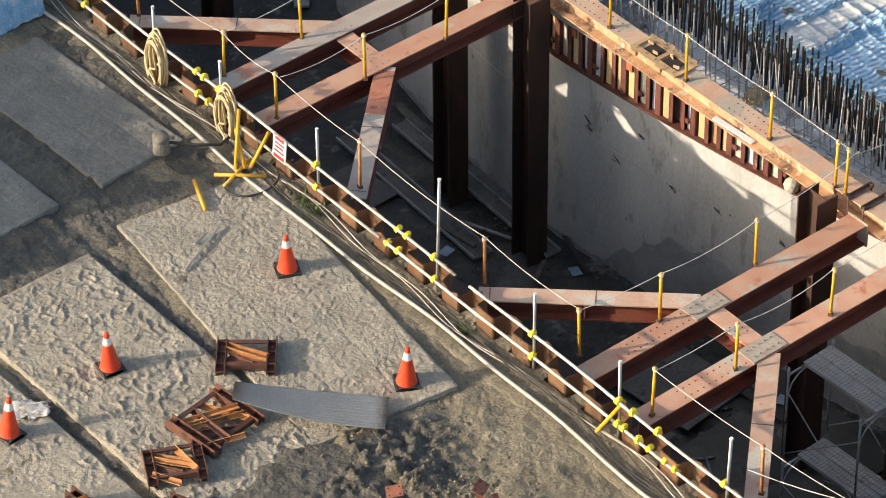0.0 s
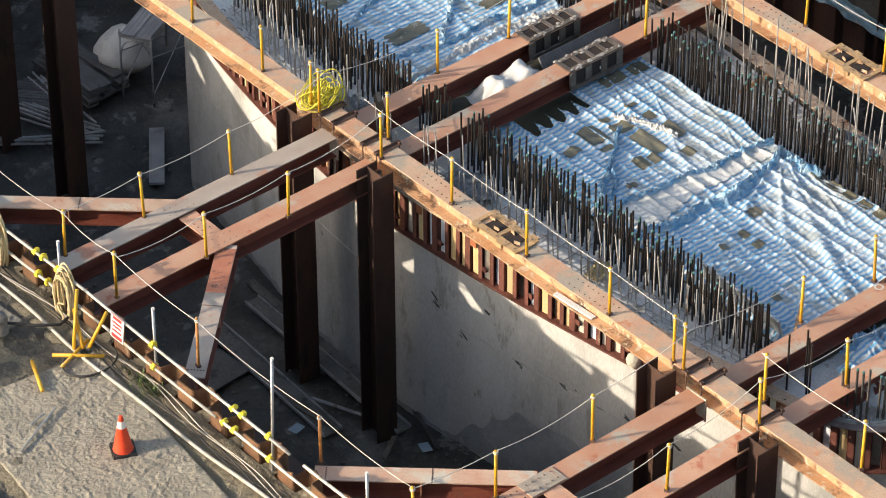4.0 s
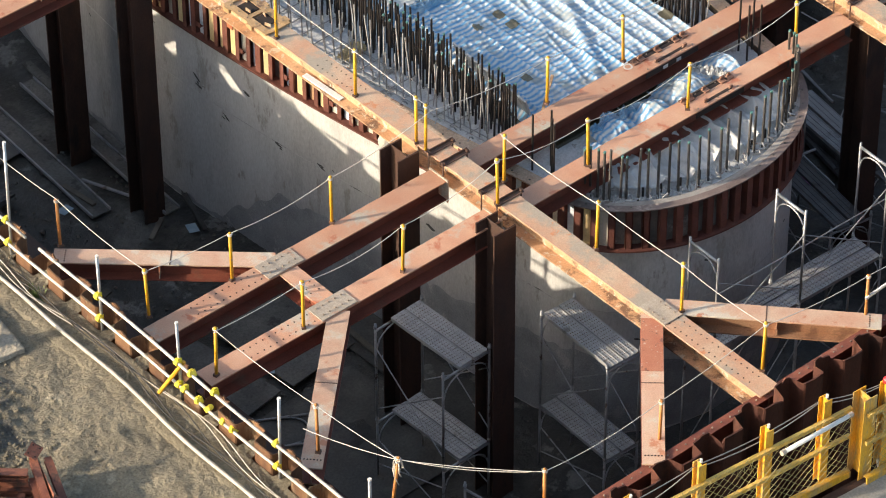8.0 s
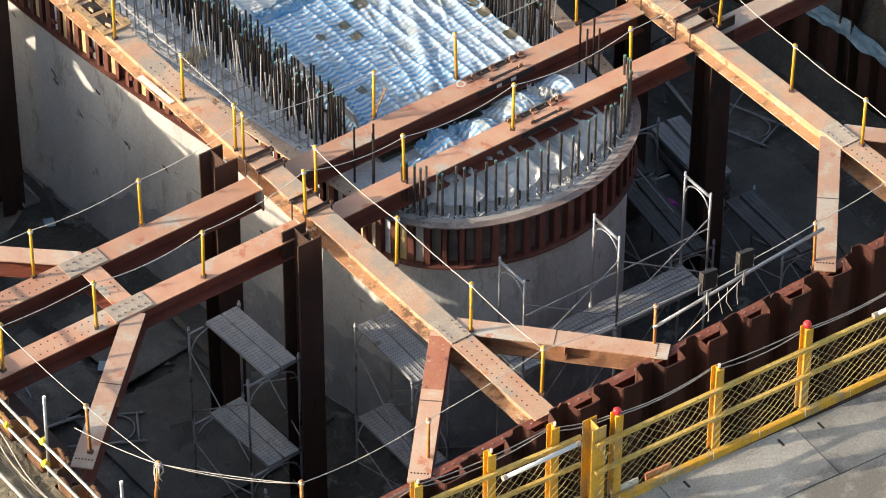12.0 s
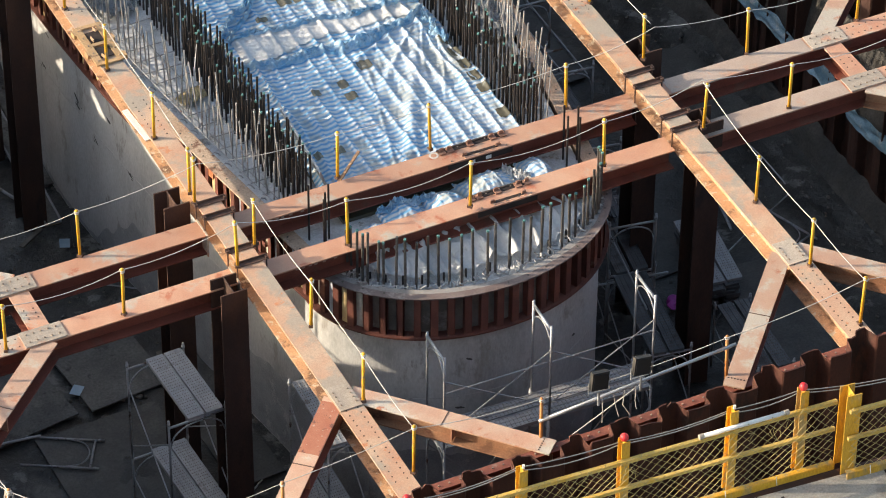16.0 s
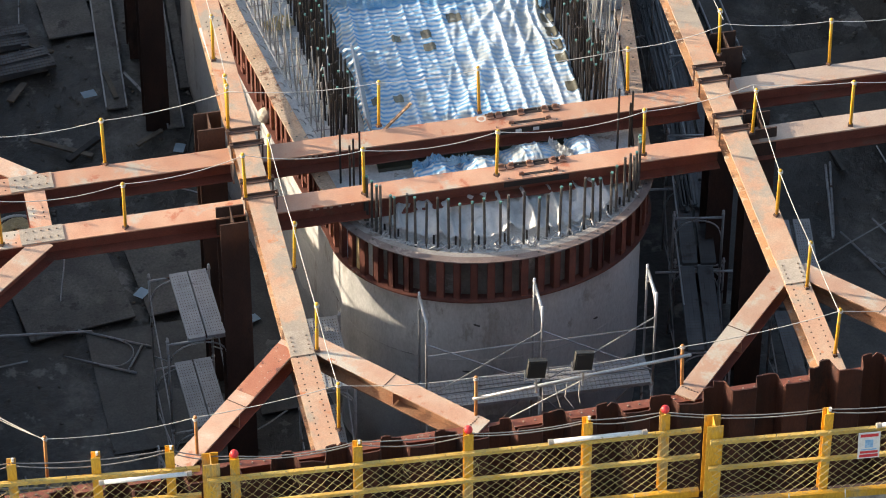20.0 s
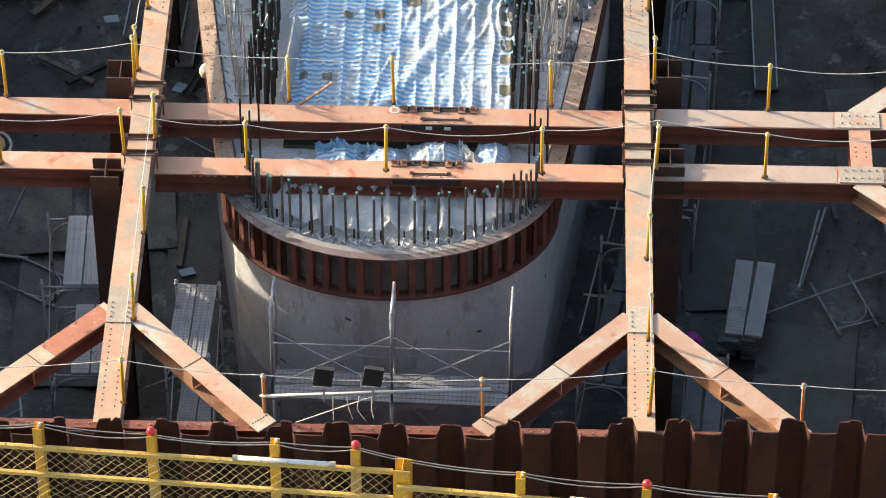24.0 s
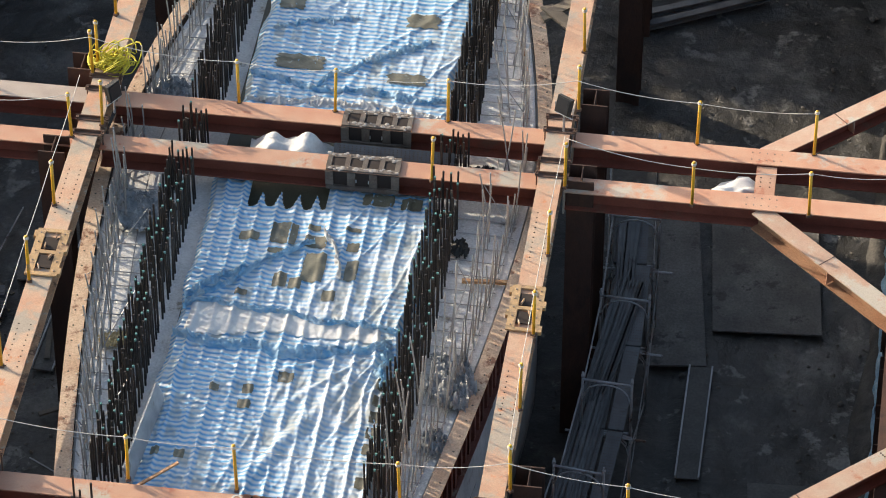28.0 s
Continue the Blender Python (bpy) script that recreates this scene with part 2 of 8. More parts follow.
def ground():
    """One sheet to the horizon, with the pit cut out of it."""
    bm = BM()
    xs = [-1500, -400, -120, -60, -30, -18] + [v for v in np.linspace(-14.2, WEST - 0.6, 230)] + [v for v in np.linspace(EAST + 0.6, 32, 24)] + [60, 120, 400, 1500]
    ys = [-1500, -400, -120, -60] + [v for v in np.linspace(-30, SOUTH - 0.6, 40)] + [v for v in np.linspace(SOUTH + 0.2, 13, 440)] + [v for v in np.linspace(13.6, NORTH + 0.6, 16)] + [50, 120, 400, 1500]
    grid = {}
    for i, x in enumerate(xs):
        for j, y in enumerate(ys):
            z = mud(x, y) if -14.2 <= x < -6.05 and -8 < y < 14 else 0
            if SOUTH - 8 < y < SOUTH - 0.55 and x > WEST - 0.7 and x < 31:
                z -= 2.6
            grid[i, j] = bm.verts.new((x, y, z - 0.05))
    for i in range(len(xs) - 1):
        for j in range(len(ys) - 1):
            if xs[i] >= WEST - 0.61 and xs[i + 1] <= EAST + 0.61 and ys[j] >= SOUTH - 0.61 and ys[j + 1] <= NORTH + 0.61:
                continue
            bm.faces.new((grid[i, j], grid[i + 1, j], grid[i + 1, j + 1], grid[i, j + 1]))
    thing("ground", bm, SAND, "dried pale mud ground round the pit", "ground", kind="structure", smooth=True)


ground()
b = BM()
nx, ny = 170, 260


def floor_height(x, y):
    """Churned wet mud: lumps, clods and shallow ruts."""
    z = 0.07 * noise.noise((x * 1.3, y * 1.3, 9)) + 0.05 * noise.noise((x * 3.6, y * 3.6, 2)) + 0.025 * noise.noise((x * 8, y * 8, 5))
    return FLOOR + z - 0.05 * max(0, 0.3 - abs(noise.noise((x * 0.8, y * 0.25, 7)))) * 3


g = [[b.verts.new((x, y, floor_height(x, y))) for y in np.linspace(SOUTH - 0.4, NORTH + 0.4, ny + 1)] for x in np.linspace(WEST - 0.4, EAST + 0.4, nx + 1)]
for i in range(nx):
    for j in range(ny):
        b.faces.new((g[i][j], g[i + 1][j], g[i + 1][j + 1], g[i][j + 1]))
thing("pit_floor", b, PIT, "dark wet muddy floor of the pit", "floor", kind="structure", smooth=True)


# ---- sheet piles ----
def pile_mesh(height, depth=0.24, pitch=0.9375, torn=None):
    """One trough-shaped pile, its back at y = 0, its top at z = 0; torn nicks the top edge."""
    bm = BM()
    prof = [(0, 0), (0.07, 0), (0.145, -0.012), (0.165, -0.04), (0.205, -depth + 0.02), (0.225, -depth), (0.40, -depth - 0.004), (0.575, -depth), (0.595, -depth + 0.02), (0.635, -0.04), (0.655, -0.012), (0.73, 0), (0.80, 0)]
    t = 0.022
    a = [(x * pitch, y) for x, y in prof]
    tops = [(-torn.uniform(0, 0.035) - (0.07 if torn.random() < 0.10 else 0)) if torn else 0.0 for _ in a]
    loop = a + [(x, y + t) for x, y in a[::-1]]
    edge = tops + tops[::-1]
    lo = [bm.verts.new((x, y, -height)) for x, y in loop]
    hi = [bm.verts.new((x, y, z)) for (x, y), z in zip(loop, edge)]
    n = len(loop)
    for i in range(n):
        bm.faces.new((lo[i], lo[(i + 1) % n], hi[(i + 1) % n], hi[i]))
    for i in range(len(a) - 1):
        bm.faces.new((hi[i], hi[i + 1], hi[n - 2 - i], hi[n - 1 - i]))
    return bm


def pile_wall(name, p, q, side, top, label, skin=PILE, pitch=0.75, rise=0.0):
    """A row of piles from p to q, their tops uneven and, with rise, climbing along the row."""
    wall = thing(name, None, None, label, "sheet pile wall", kind="structure")
    shapes = [mesh("sheet_pile", pile_mesh(7.0, pitch=pitch / 0.8, torn=random.Random(name + str(k))), skin) for k in range(5)]
    d = math.hypot(q[0] - p[0], q[1] - p[1])
    rnd = random.Random(name)
    for k in range(int(d / pitch)):
        base = along(p, q, top + rise * max(0, pitch * k - 8.0) + rnd.uniform(-0.05, 0.05))
        part("sheet_pile", shapes[k % 5], None, wall, at=base @ Matrix.Translation((pitch * k, 0, 0)) @ Matrix.Diagonal((1, side, 1, 1)))
    return wall


PILE_S = mat("red_rusted_sheet_pile", (0.050, 0.014, 0.009), (0.085, 0.026, 0.015), 2.0, 0.8, 0, 0.2, 45, (0.035, 0.014, 0.010), 0.54, 2.2, 0.15, 0.4)
pile_wall("wall_south", (-5.80, SOUTH - 0.03), (EAST + 0.4, SOUTH - 0.03), 1, 0.37, "dark rusted steel sheet piles with torn uneven tops", PILE_S, 0.735, 0.042)
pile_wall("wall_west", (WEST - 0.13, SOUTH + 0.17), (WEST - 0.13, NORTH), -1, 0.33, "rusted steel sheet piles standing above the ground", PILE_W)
# sand banked up against the west piles
bk = BM()
bg = {}
NB = 700
for j in range(NB + 1):
    y = SOUTH - 0.4 + (15.4 - SOUTH) * j / NB
    u = (y - SOUTH - 0.17) % 0.75
    edge = WEST - 0.385 if 0.13 < u < 0.62 else WEST - 0.15
    for i in range(15):
        f = i / 14
        x = -6.42 + (edge + 6.42) * f
        rise = 0.02 * f + 0.05 * f * noise.noise((y * 0.7, 1, 5))
        bg[i, j] = bk.verts.new((x, y, -0.03 + rise + min(1, f * 5) * (0.018 * noise.noise((x * 5, y * 4, 2)) + 0.012 * noise.noise((x * 13, y * 12, 7)) + 0.008 * noise.noise((x * 30, y * 30, 3))) - (0.05 if i == 0 else 0)))
for j in range(NB):
    for i in range(14):
        bk.faces.new((bg[i, j], bg[i + 1, j], bg[i + 1, j + 1], bg[i, j + 1]))
thing("soil_bank", bk, SAND, "dry pale sand banked against the sheet piles", "soil", kind="stuff", smooth=True)
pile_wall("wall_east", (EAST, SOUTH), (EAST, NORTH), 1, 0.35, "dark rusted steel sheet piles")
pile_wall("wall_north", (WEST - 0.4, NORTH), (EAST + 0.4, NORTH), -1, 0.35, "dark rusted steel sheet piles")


# ---- pier ----
def prism(bm, ring, z0, z1):
    lo = [bm.verts.new((x, y, z0)) for x, y in ring]
    hi = [bm.verts.new((x, y, z1)) for x, y in ring]
    n = len(ring)
    for i in range(n):
        bm.faces.new((lo[i], lo[(i + 1) % n], hi[(i + 1) % n], hi[i]))
    bm.faces.new(hi)
    bm.faces.new(lo[::-1])
    return bm


pier = thing("bridge_pier", prism(prism(BM(), outline(-0.10), FLOOR - 0.2, -1.345), outline(-0.165), -1.36, -0.72), CONC, "grey cast concrete pier with round ends and stains", "pier", smooth=False)


def seams():
    """Form joints standing slightly proud, scrapes, and a damp foot with a ragged edge."""
    seam = mat("form_joint_line", (0.44, 0.435, 0.42), (0.57, 0.56, 0.54), 3, 0.9, 0, 0.1, 45, (0.22, 0.215, 0.205), 0.55, 2, 0.1)
    damp = mat("damp_concrete", (0.25, 0.255, 0.255), (0.36, 0.365, 0.365), 2, 0.6, 0, 0.15, 40, (0.44, 0.43, 0.41), 0.56, 2.5, 0)
    dark = mat("black_scrape", (0.05, 0.05, 0.048), (0.10, 0.098, 0.09), 9, 0.9, 0, 0.1, 60)
    ring, out = outline(-0.101), outline(-0.097)
    n = len(ring)
    for z in (-2.62,):
        bm = BM()
        v = [[bm.verts.new((x, y, zz)) for x, y in r] for r, zz in ((ring, z - 0.012), (out, z - 0.008), (out, z + 0.008), (ring, z + 0.012))]
        for i in range(n):
            for a in range(3):
                bm.faces.new((v[a][i], v[a][(i + 1) % n], v[a + 1][(i + 1) % n], v[a + 1][i]))
        part("joint", bm, seam, pier, "faint line between two casting lifts")
    bm = BM()
    fine = [(out[i][0] + (out[(i + 1) % n][0] - out[i][0]) * f, out[i][1] + (out[(i + 1) % n][1] - out[i][1]) * f) for i in range(n) for f in (0, 0.25, 0.5, 0.75)]
    lo = [bm.verts.new((x, y, FLOOR)) for x, y in fine]
    hi = [bm.verts.new((x, y, FLOOR + max(0.05, 1.3 * min(1, max(0.12, (7.4 - y) / 1.6)) + 0.55 * min(1, max(0.3, (7.4 - y) / 1.6)) * noise.noise((x * 0.45, y * 0.45, 3)) + 0.14 * noise.noise((x * 4, y * 4, 3))))) for x, y in fine]
    for i in range(len(fine)):
        bm.faces.new((lo[i], lo[(i + 1) % len(fine)], hi[(i + 1) % len(fine)], hi[i]))
    part("damp_foot", bm, damp, pier, "dark damp foot of the pier with a ragged edge")
    r = random.Random(4)
    west = [(8.78, -2.55), (7.52, -2.42), (6.90, -2.70), (5.85, -2.64), (4.73, -2.52), (3.74, -2.50), (2.6, -2.55)]
    spots = [(y + r.gauss(0, 0.11), z + r.gauss(0, 0.05)) for y, z in west for _ in range(4)]
    for k in range(len(spots) + 14):
        i = r.randrange(n) if k >= len(spots) else min((j for j in range(n) if out[j][0] < CX), key=lambda j: abs(out[j][1] - spots[k][0]))
        (x, y), (bx, by) = outline(-0.098)[i], outline(-0.098)[(i + 1) % n]
        bm = BM()
        bmesh.ops.create_icosphere(bm, subdivisions=2, radius=1, matrix=Matrix.Diagonal((r.uniform(0.03, 0.10), 0.003, r.uniform(0.012, 0.03), 1)))
        for vv in bm.verts:
            vv.co += Vector((0.02, 0, 0.012)) * noise.noise(vv.co * 30 + Vector((k, 0, 0)))
        part("scrape", bm, dark, pier, at=pose(x, spots[k][0] if k < len(spots) and y > 1 else y, spots[k][1] if k < len(spots) else r.uniform(-3.2, -1.6), 0, r.uniform(10, 40), math.degrees(math.atan2(by - y, bx - x))))


seams()


# ---- struts ----
BRACE_TOP = mat("worn_pale_primer", (0.48, 0.28, 0.19), (0.52, 0.38, 0.28), 2.0, 0.65, 0, 0.10, 60, (0.50, 0.44, 0.36), 0.53, 1.0, 0.16, 0, 0.06, 0.3, 0, 9, (0.44, 0.19, 0.11), 0.61)
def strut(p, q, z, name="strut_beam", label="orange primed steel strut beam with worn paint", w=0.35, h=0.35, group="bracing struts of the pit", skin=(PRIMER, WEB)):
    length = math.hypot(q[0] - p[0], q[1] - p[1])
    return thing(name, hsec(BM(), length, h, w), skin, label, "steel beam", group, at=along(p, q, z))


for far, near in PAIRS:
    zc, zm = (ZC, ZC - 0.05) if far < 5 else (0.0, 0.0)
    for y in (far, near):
        # The piece at 9.45 gets a greyer top, with shade partly in the colour.
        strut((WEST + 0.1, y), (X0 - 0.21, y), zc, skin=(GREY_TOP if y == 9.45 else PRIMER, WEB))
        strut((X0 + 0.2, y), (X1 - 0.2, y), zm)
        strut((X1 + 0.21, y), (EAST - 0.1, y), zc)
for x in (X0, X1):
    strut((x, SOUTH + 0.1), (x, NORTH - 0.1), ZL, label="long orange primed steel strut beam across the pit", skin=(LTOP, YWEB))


# Lighter tan web, used for the braces that run south-east.
BRACE_WEB = mat("tan_brace_primer", (0.27, 0.135, 0.075), (0.34, 0.195, 0.115), 2.2, 0.6, 0, 0.12, 45, (0.17, 0.085, 0.05), 0.55, 1.8, 0.12)


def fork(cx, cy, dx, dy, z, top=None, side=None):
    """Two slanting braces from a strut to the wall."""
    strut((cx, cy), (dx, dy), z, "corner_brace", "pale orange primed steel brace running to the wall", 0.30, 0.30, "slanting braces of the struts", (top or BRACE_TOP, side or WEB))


for far, near in PAIRS:
    for s, wx in ((-1, WEST + 0.1), (1, EAST - 0.1)):
        jx = -3.1 if s < 0 else 10.07
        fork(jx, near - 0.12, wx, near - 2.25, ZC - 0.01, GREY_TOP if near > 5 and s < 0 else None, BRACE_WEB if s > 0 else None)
        fork(jx, far + 0.12, wx, far + 2.2, ZC - 0.01)
for x in (X0, X1):
    fork(x - 0.12, -3.05, x - 2.1, SOUTH + 0.1, ZL - 0.01)
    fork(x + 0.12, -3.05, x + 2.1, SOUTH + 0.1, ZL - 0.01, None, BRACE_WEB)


def column(x, y, top):
    ob = thing("king_post", hsec(BM(), 6.0 + top, 0.40, 0.40), RUST, "dark rusted steel column rising from the pit floor", "steel column", "columns of the bracing",
               at=pose(x, y - 0.2, top, 0, 90, 0) @ Matrix.Rotation(math.pi / 2, 4, "X"))
    return ob


for far, near in PAIRS:
    for x, y in ((-0.45, near - 0.33), (-0.42, far + 0.62), (7.42, near + 0.1), (7.42, far + 0.85)):
        column(x, y, 0.15)



# ---- pier top ----
def thin_sheet(m, share, size=5.0, deep=0.02):
    """Lets part of the light through a thin plastic sheet, and crumples it finely."""
    n, l = m.node_tree.nodes, m.node_tree.links
    geo, warp, mp = n.new("ShaderNodeNewGeometry"), n.new("ShaderNodeTexNoise"), n.new("ShaderNodeVectorMath")
    warp.inputs["Scale"].default_value, warp.inputs["Detail"].default_value = 1.7, 3
    mp.operation = "MULTIPLY_ADD"
    l.new(geo.outputs["Position"], warp.inputs["Vector"])
    l.new(warp.outputs["Color"], mp.inputs[0])
    mp.inputs[1].default_value = (0.45, 0.45, 0.45)
    l.new(geo.outputs["Position"], mp.inputs[2])
    last = next(b for b in n if b.type == "BUMP" and not b.inputs["Normal"].links)
    for scale, depth in ((size, deep), (size * 2.7, deep * 0.4)):
        vor, bp = n.new("ShaderNodeTexVoronoi"), n.new("ShaderNodeBump")
        vor.feature = "F1"
        vor.inputs["Scale"].default_value = scale
        l.new(mp.outputs[0], vor.inputs["Vector"])
        l.new(vor.outputs["Distance"], bp.inputs["Height"])
        bp.inputs["Strength"].default_value, bp.inputs["Distance"].default_value = 0.8, depth
        l.new(bp.outputs["Normal"], last.inputs["Normal"])
        last = bp
    bs, out = n["Principled BSDF"], n["Material Output"]
    tr, mixer = n.new("ShaderNodeBsdfTranslucent"), n.new("ShaderNodeMixShader")
    l.new(bs.inputs["Base Color"].links[0].from_socket, tr.inputs["Color"])
    mixer.inputs[0].default_value = share
    l.new(bs.outputs[0], mixer.inputs[1])
    l.new(tr.outputs[0], mixer.inputs[2])
    l.new(mixer.outputs[0], out.inputs["Surface"])
    return m


def stripes_mat():
    """Blue and white striped plastic sheet, glossy, with milky worn patches and grey-brown hollows."""
    m = mat("striped_tarpaulin", (0.68, 0.755, 0.81), (0.79, 0.825, 0.85), 1.6, 0.40, 0, 0.06, 24, vary=0, grit=0.18, relief=0.011, relief_scale=12)
    n, l = m.node_tree.nodes, m.node_tree.links
    bs = n["Principled BSDF"]
    geo = n.new("ShaderNodeNewGeometry")
    sep = n.new("ShaderNodeSeparateXYZ")
    l.new(geo.outputs["Position"], sep.inputs[0])

    def op(kind, a, c, d=None):
        k = n.new("ShaderNodeMath")
        k.operation = kind
        for sock, v in zip(k.inputs, (a, c, d)):
            if isinstance(v, (int, float)):
                sock.default_value = v
            elif v is not None:
                l.new(v, sock)
        return k.outputs[0]

    def wave(src, scale, det):
        t = n.new("ShaderNodeTexNoise")
        t.inputs["Scale"].default_value, t.inputs["Detail"].default_value = scale, det
        l.new(src, t.inputs["Vector"])
        return t.outputs["Fac"]

    def span(src, lo, hi, a=0.0, c=1.0):
        r = n.new("ShaderNodeMapRange")
        for key, v in zip(("From Min", "From Max", "To Min", "To Max"), (lo, hi, a, c)):
            r.inputs[key].default_value = v
        l.new(src, r.inputs["Value"])
        return r.outputs[0]

    def blend(f, a, colour):
        k = n.new("ShaderNodeMix")
        k.data_type = "RGBA"
        l.new(f, k.inputs[0])
        l.new(a, k.inputs[6])
        k.inputs[7].default_value = (*colour, 1)
        return k.outputs[2]

    pos = geo.outputs["Position"]
    line = op("MULTIPLY_ADD", wave(pos, 2.2, 3), 0.045, sep.outputs["Y"])
    band = span(op("SINE", op("MULTIPLY", line, 2 * math.pi / 0.098), 0), -0.75, 0.95)
    drift = op("MULTIPLY_ADD", sep.outputs["X"], 0.045, wave(pos, 0.8, 7))
    amount = span(drift, 0.66, 0.90, 1.0, 0.42)
    col = blend(op("MULTIPLY", band, amount), bs.inputs["Base Color"].links[0].from_socket, (0.14, 0.435, 0.74))
    # Grey-brown between the ridges: dark concrete showing through, put into the sheet's colour.
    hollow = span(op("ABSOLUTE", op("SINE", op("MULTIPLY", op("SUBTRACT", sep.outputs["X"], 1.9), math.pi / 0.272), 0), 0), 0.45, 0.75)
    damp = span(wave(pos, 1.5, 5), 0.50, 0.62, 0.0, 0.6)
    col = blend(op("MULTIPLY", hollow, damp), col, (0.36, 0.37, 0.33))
    l.new(col, bs.inputs["Base Color"])
    return thin_sheet(m, 0.28, 4.2, 0.020)


TARP = stripes_mat()
WHITE_SHEET = thin_sheet(mat("white_plastic_sheet", (0.66, 0.66, 0.645), (0.76, 0.76, 0.74), 2.0, 0.45, 0, 0.06, 20, vary=0, relief=0.012, relief_scale=7), 0.3, 5.0, 0.013)
REBAR = mat("reinforcing_steel", (0.016, 0.0135, 0.0125), (0.036, 0.028, 0.024), 8, 0.55, 0.2, 0.1, 90, (0.10, 0.06, 0.04), 0.64, 4, 0.3)
THIN_BAR = mat("bare_steel_bar", (0.33, 0.325, 0.315), (0.42, 0.415, 0.40), 9, 0.5, 0.4, 0.05, 90, (0.22, 0.12, 0.07), 0.6, 5, 0.2)
CAP_GREEN = mat("green_plastic_cap", (0.07, 0.20, 0.18), (0.12, 0.26, 0.24), 20, 0.5, 0, 0, 50)
PALE = mat("dusty_concrete_top", (0.52, 0.515, 0.50), (0.67, 0.66, 0.64), 2.4, 0.9, 0, 0.3, 30, (0.28, 0.25, 0.21), 0.60, 2.2, 0.0, 0, 0.06, 0.6)
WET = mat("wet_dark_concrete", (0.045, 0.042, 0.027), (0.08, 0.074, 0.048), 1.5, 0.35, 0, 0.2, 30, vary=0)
TIMBER = mat("formwork_timber", (0.36, 0.20, 0.10), (0.46, 0.28, 0.15), 3.0, 0.8, 0, 0.15, 50, (0.22, 0.13, 0.08), 0.6, 2.5, 0.15)
CREAM = mat("pale_panel", (0.55, 0.50, 0.40), (0.63, 0.58, 0.48), 4, 0.7, 0, 0.1, 50, (0.30, 0.25, 0.18), 0.62, 3, 0.2)
BLUEWHITE = mat("pale_blue_panel", (0.50, 0.56, 0.62), (0.58, 0.63, 0.68), 4, 0.5, 0, 0.05, 50, (0.35, 0.33, 0.30), 0.65, 3, 0.1)

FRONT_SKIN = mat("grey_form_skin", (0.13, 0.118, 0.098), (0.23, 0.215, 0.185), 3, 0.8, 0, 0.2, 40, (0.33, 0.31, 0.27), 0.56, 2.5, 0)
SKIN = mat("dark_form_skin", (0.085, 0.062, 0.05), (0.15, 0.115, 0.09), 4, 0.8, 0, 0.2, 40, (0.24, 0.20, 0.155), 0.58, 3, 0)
# Worn front flange, greyed so that its colour carries the shade over it.
FRONT_RIM = mat("worn_shaded_flange", (0.15, 0.105, 0.09), (0.24, 0.19, 0.17), 3, 0.75, 0, 0.15, 45, (0.40, 0.33, 0.28), 0.57, 3, 0)
DUST = mat("dusty_concrete_edge", (0.26, 0.235, 0.21), (0.37, 0.345, 0.315), 4, 0.9, 0, 0.2, 40, (0.17, 0.14, 0.12), 0.56, 4, 0)
# Pale form panel, tinted yellow for the sun on the west side.
YPANEL = mat("sun_yellow_panel", (0.55, 0.40, 0.19), (0.62, 0.48, 0.27), 4, 0.7, 0, 0.1, 50, (0.40, 0.24, 0.10), 0.62, 4, 0.2)
LUG = mat("orange_red_plate", (0.42, 0.13, 0.06), (0.50, 0.19, 0.09), 5, 0.65, 0, 0.12, 50, (0.2, 0.08, 0.05), 0.6, 6, 0.15)
RIM_TOP, RIM_LOW = -0.55, -1.36
RIM = mat("dusty_form_flange", (0.45, 0.31, 0.21), (0.55, 0.42, 0.31), 2.4, 0.85, 0, 0.2, 34, (0.20, 0.10, 0.065), 0.56, 2.2, 0.0, 0, 0.06, 0.6)


def ring_strip(bm, inner, outer, z0, z1, closed=True):
    """A flat band between two plan outlines."""
    n = len(inner)
    v = [[bm.verts.new((x, y, z)) for x, y in ring] for ring, z in ((inner, z0), (outer, z0), (outer, z1), (inner, z1))]
    for i in range(n if closed else n - 1):
        j = (i + 1) % n
        for a, c in ((0, 1), (1, 2), (2, 3), (3, 0)):
            bm.faces.new((v[a][i], v[a][j], v[c][j], v[c][i]))
    return bm


def ring_at(ring, s):
    """The point and heading at length s along a closed ring."""
    n = len(ring)
    for i in range(n):
        ax, ay = ring[i]
        bx, by = ring[(i + 1) % n]
        d = math.hypot(bx - ax, by - ay)
        if s <= d:
            return ax + (bx - ax) * s / d, ay + (by - ay) * s / d, math.atan2(by - ay, bx - ax)
        s -= d
    return None


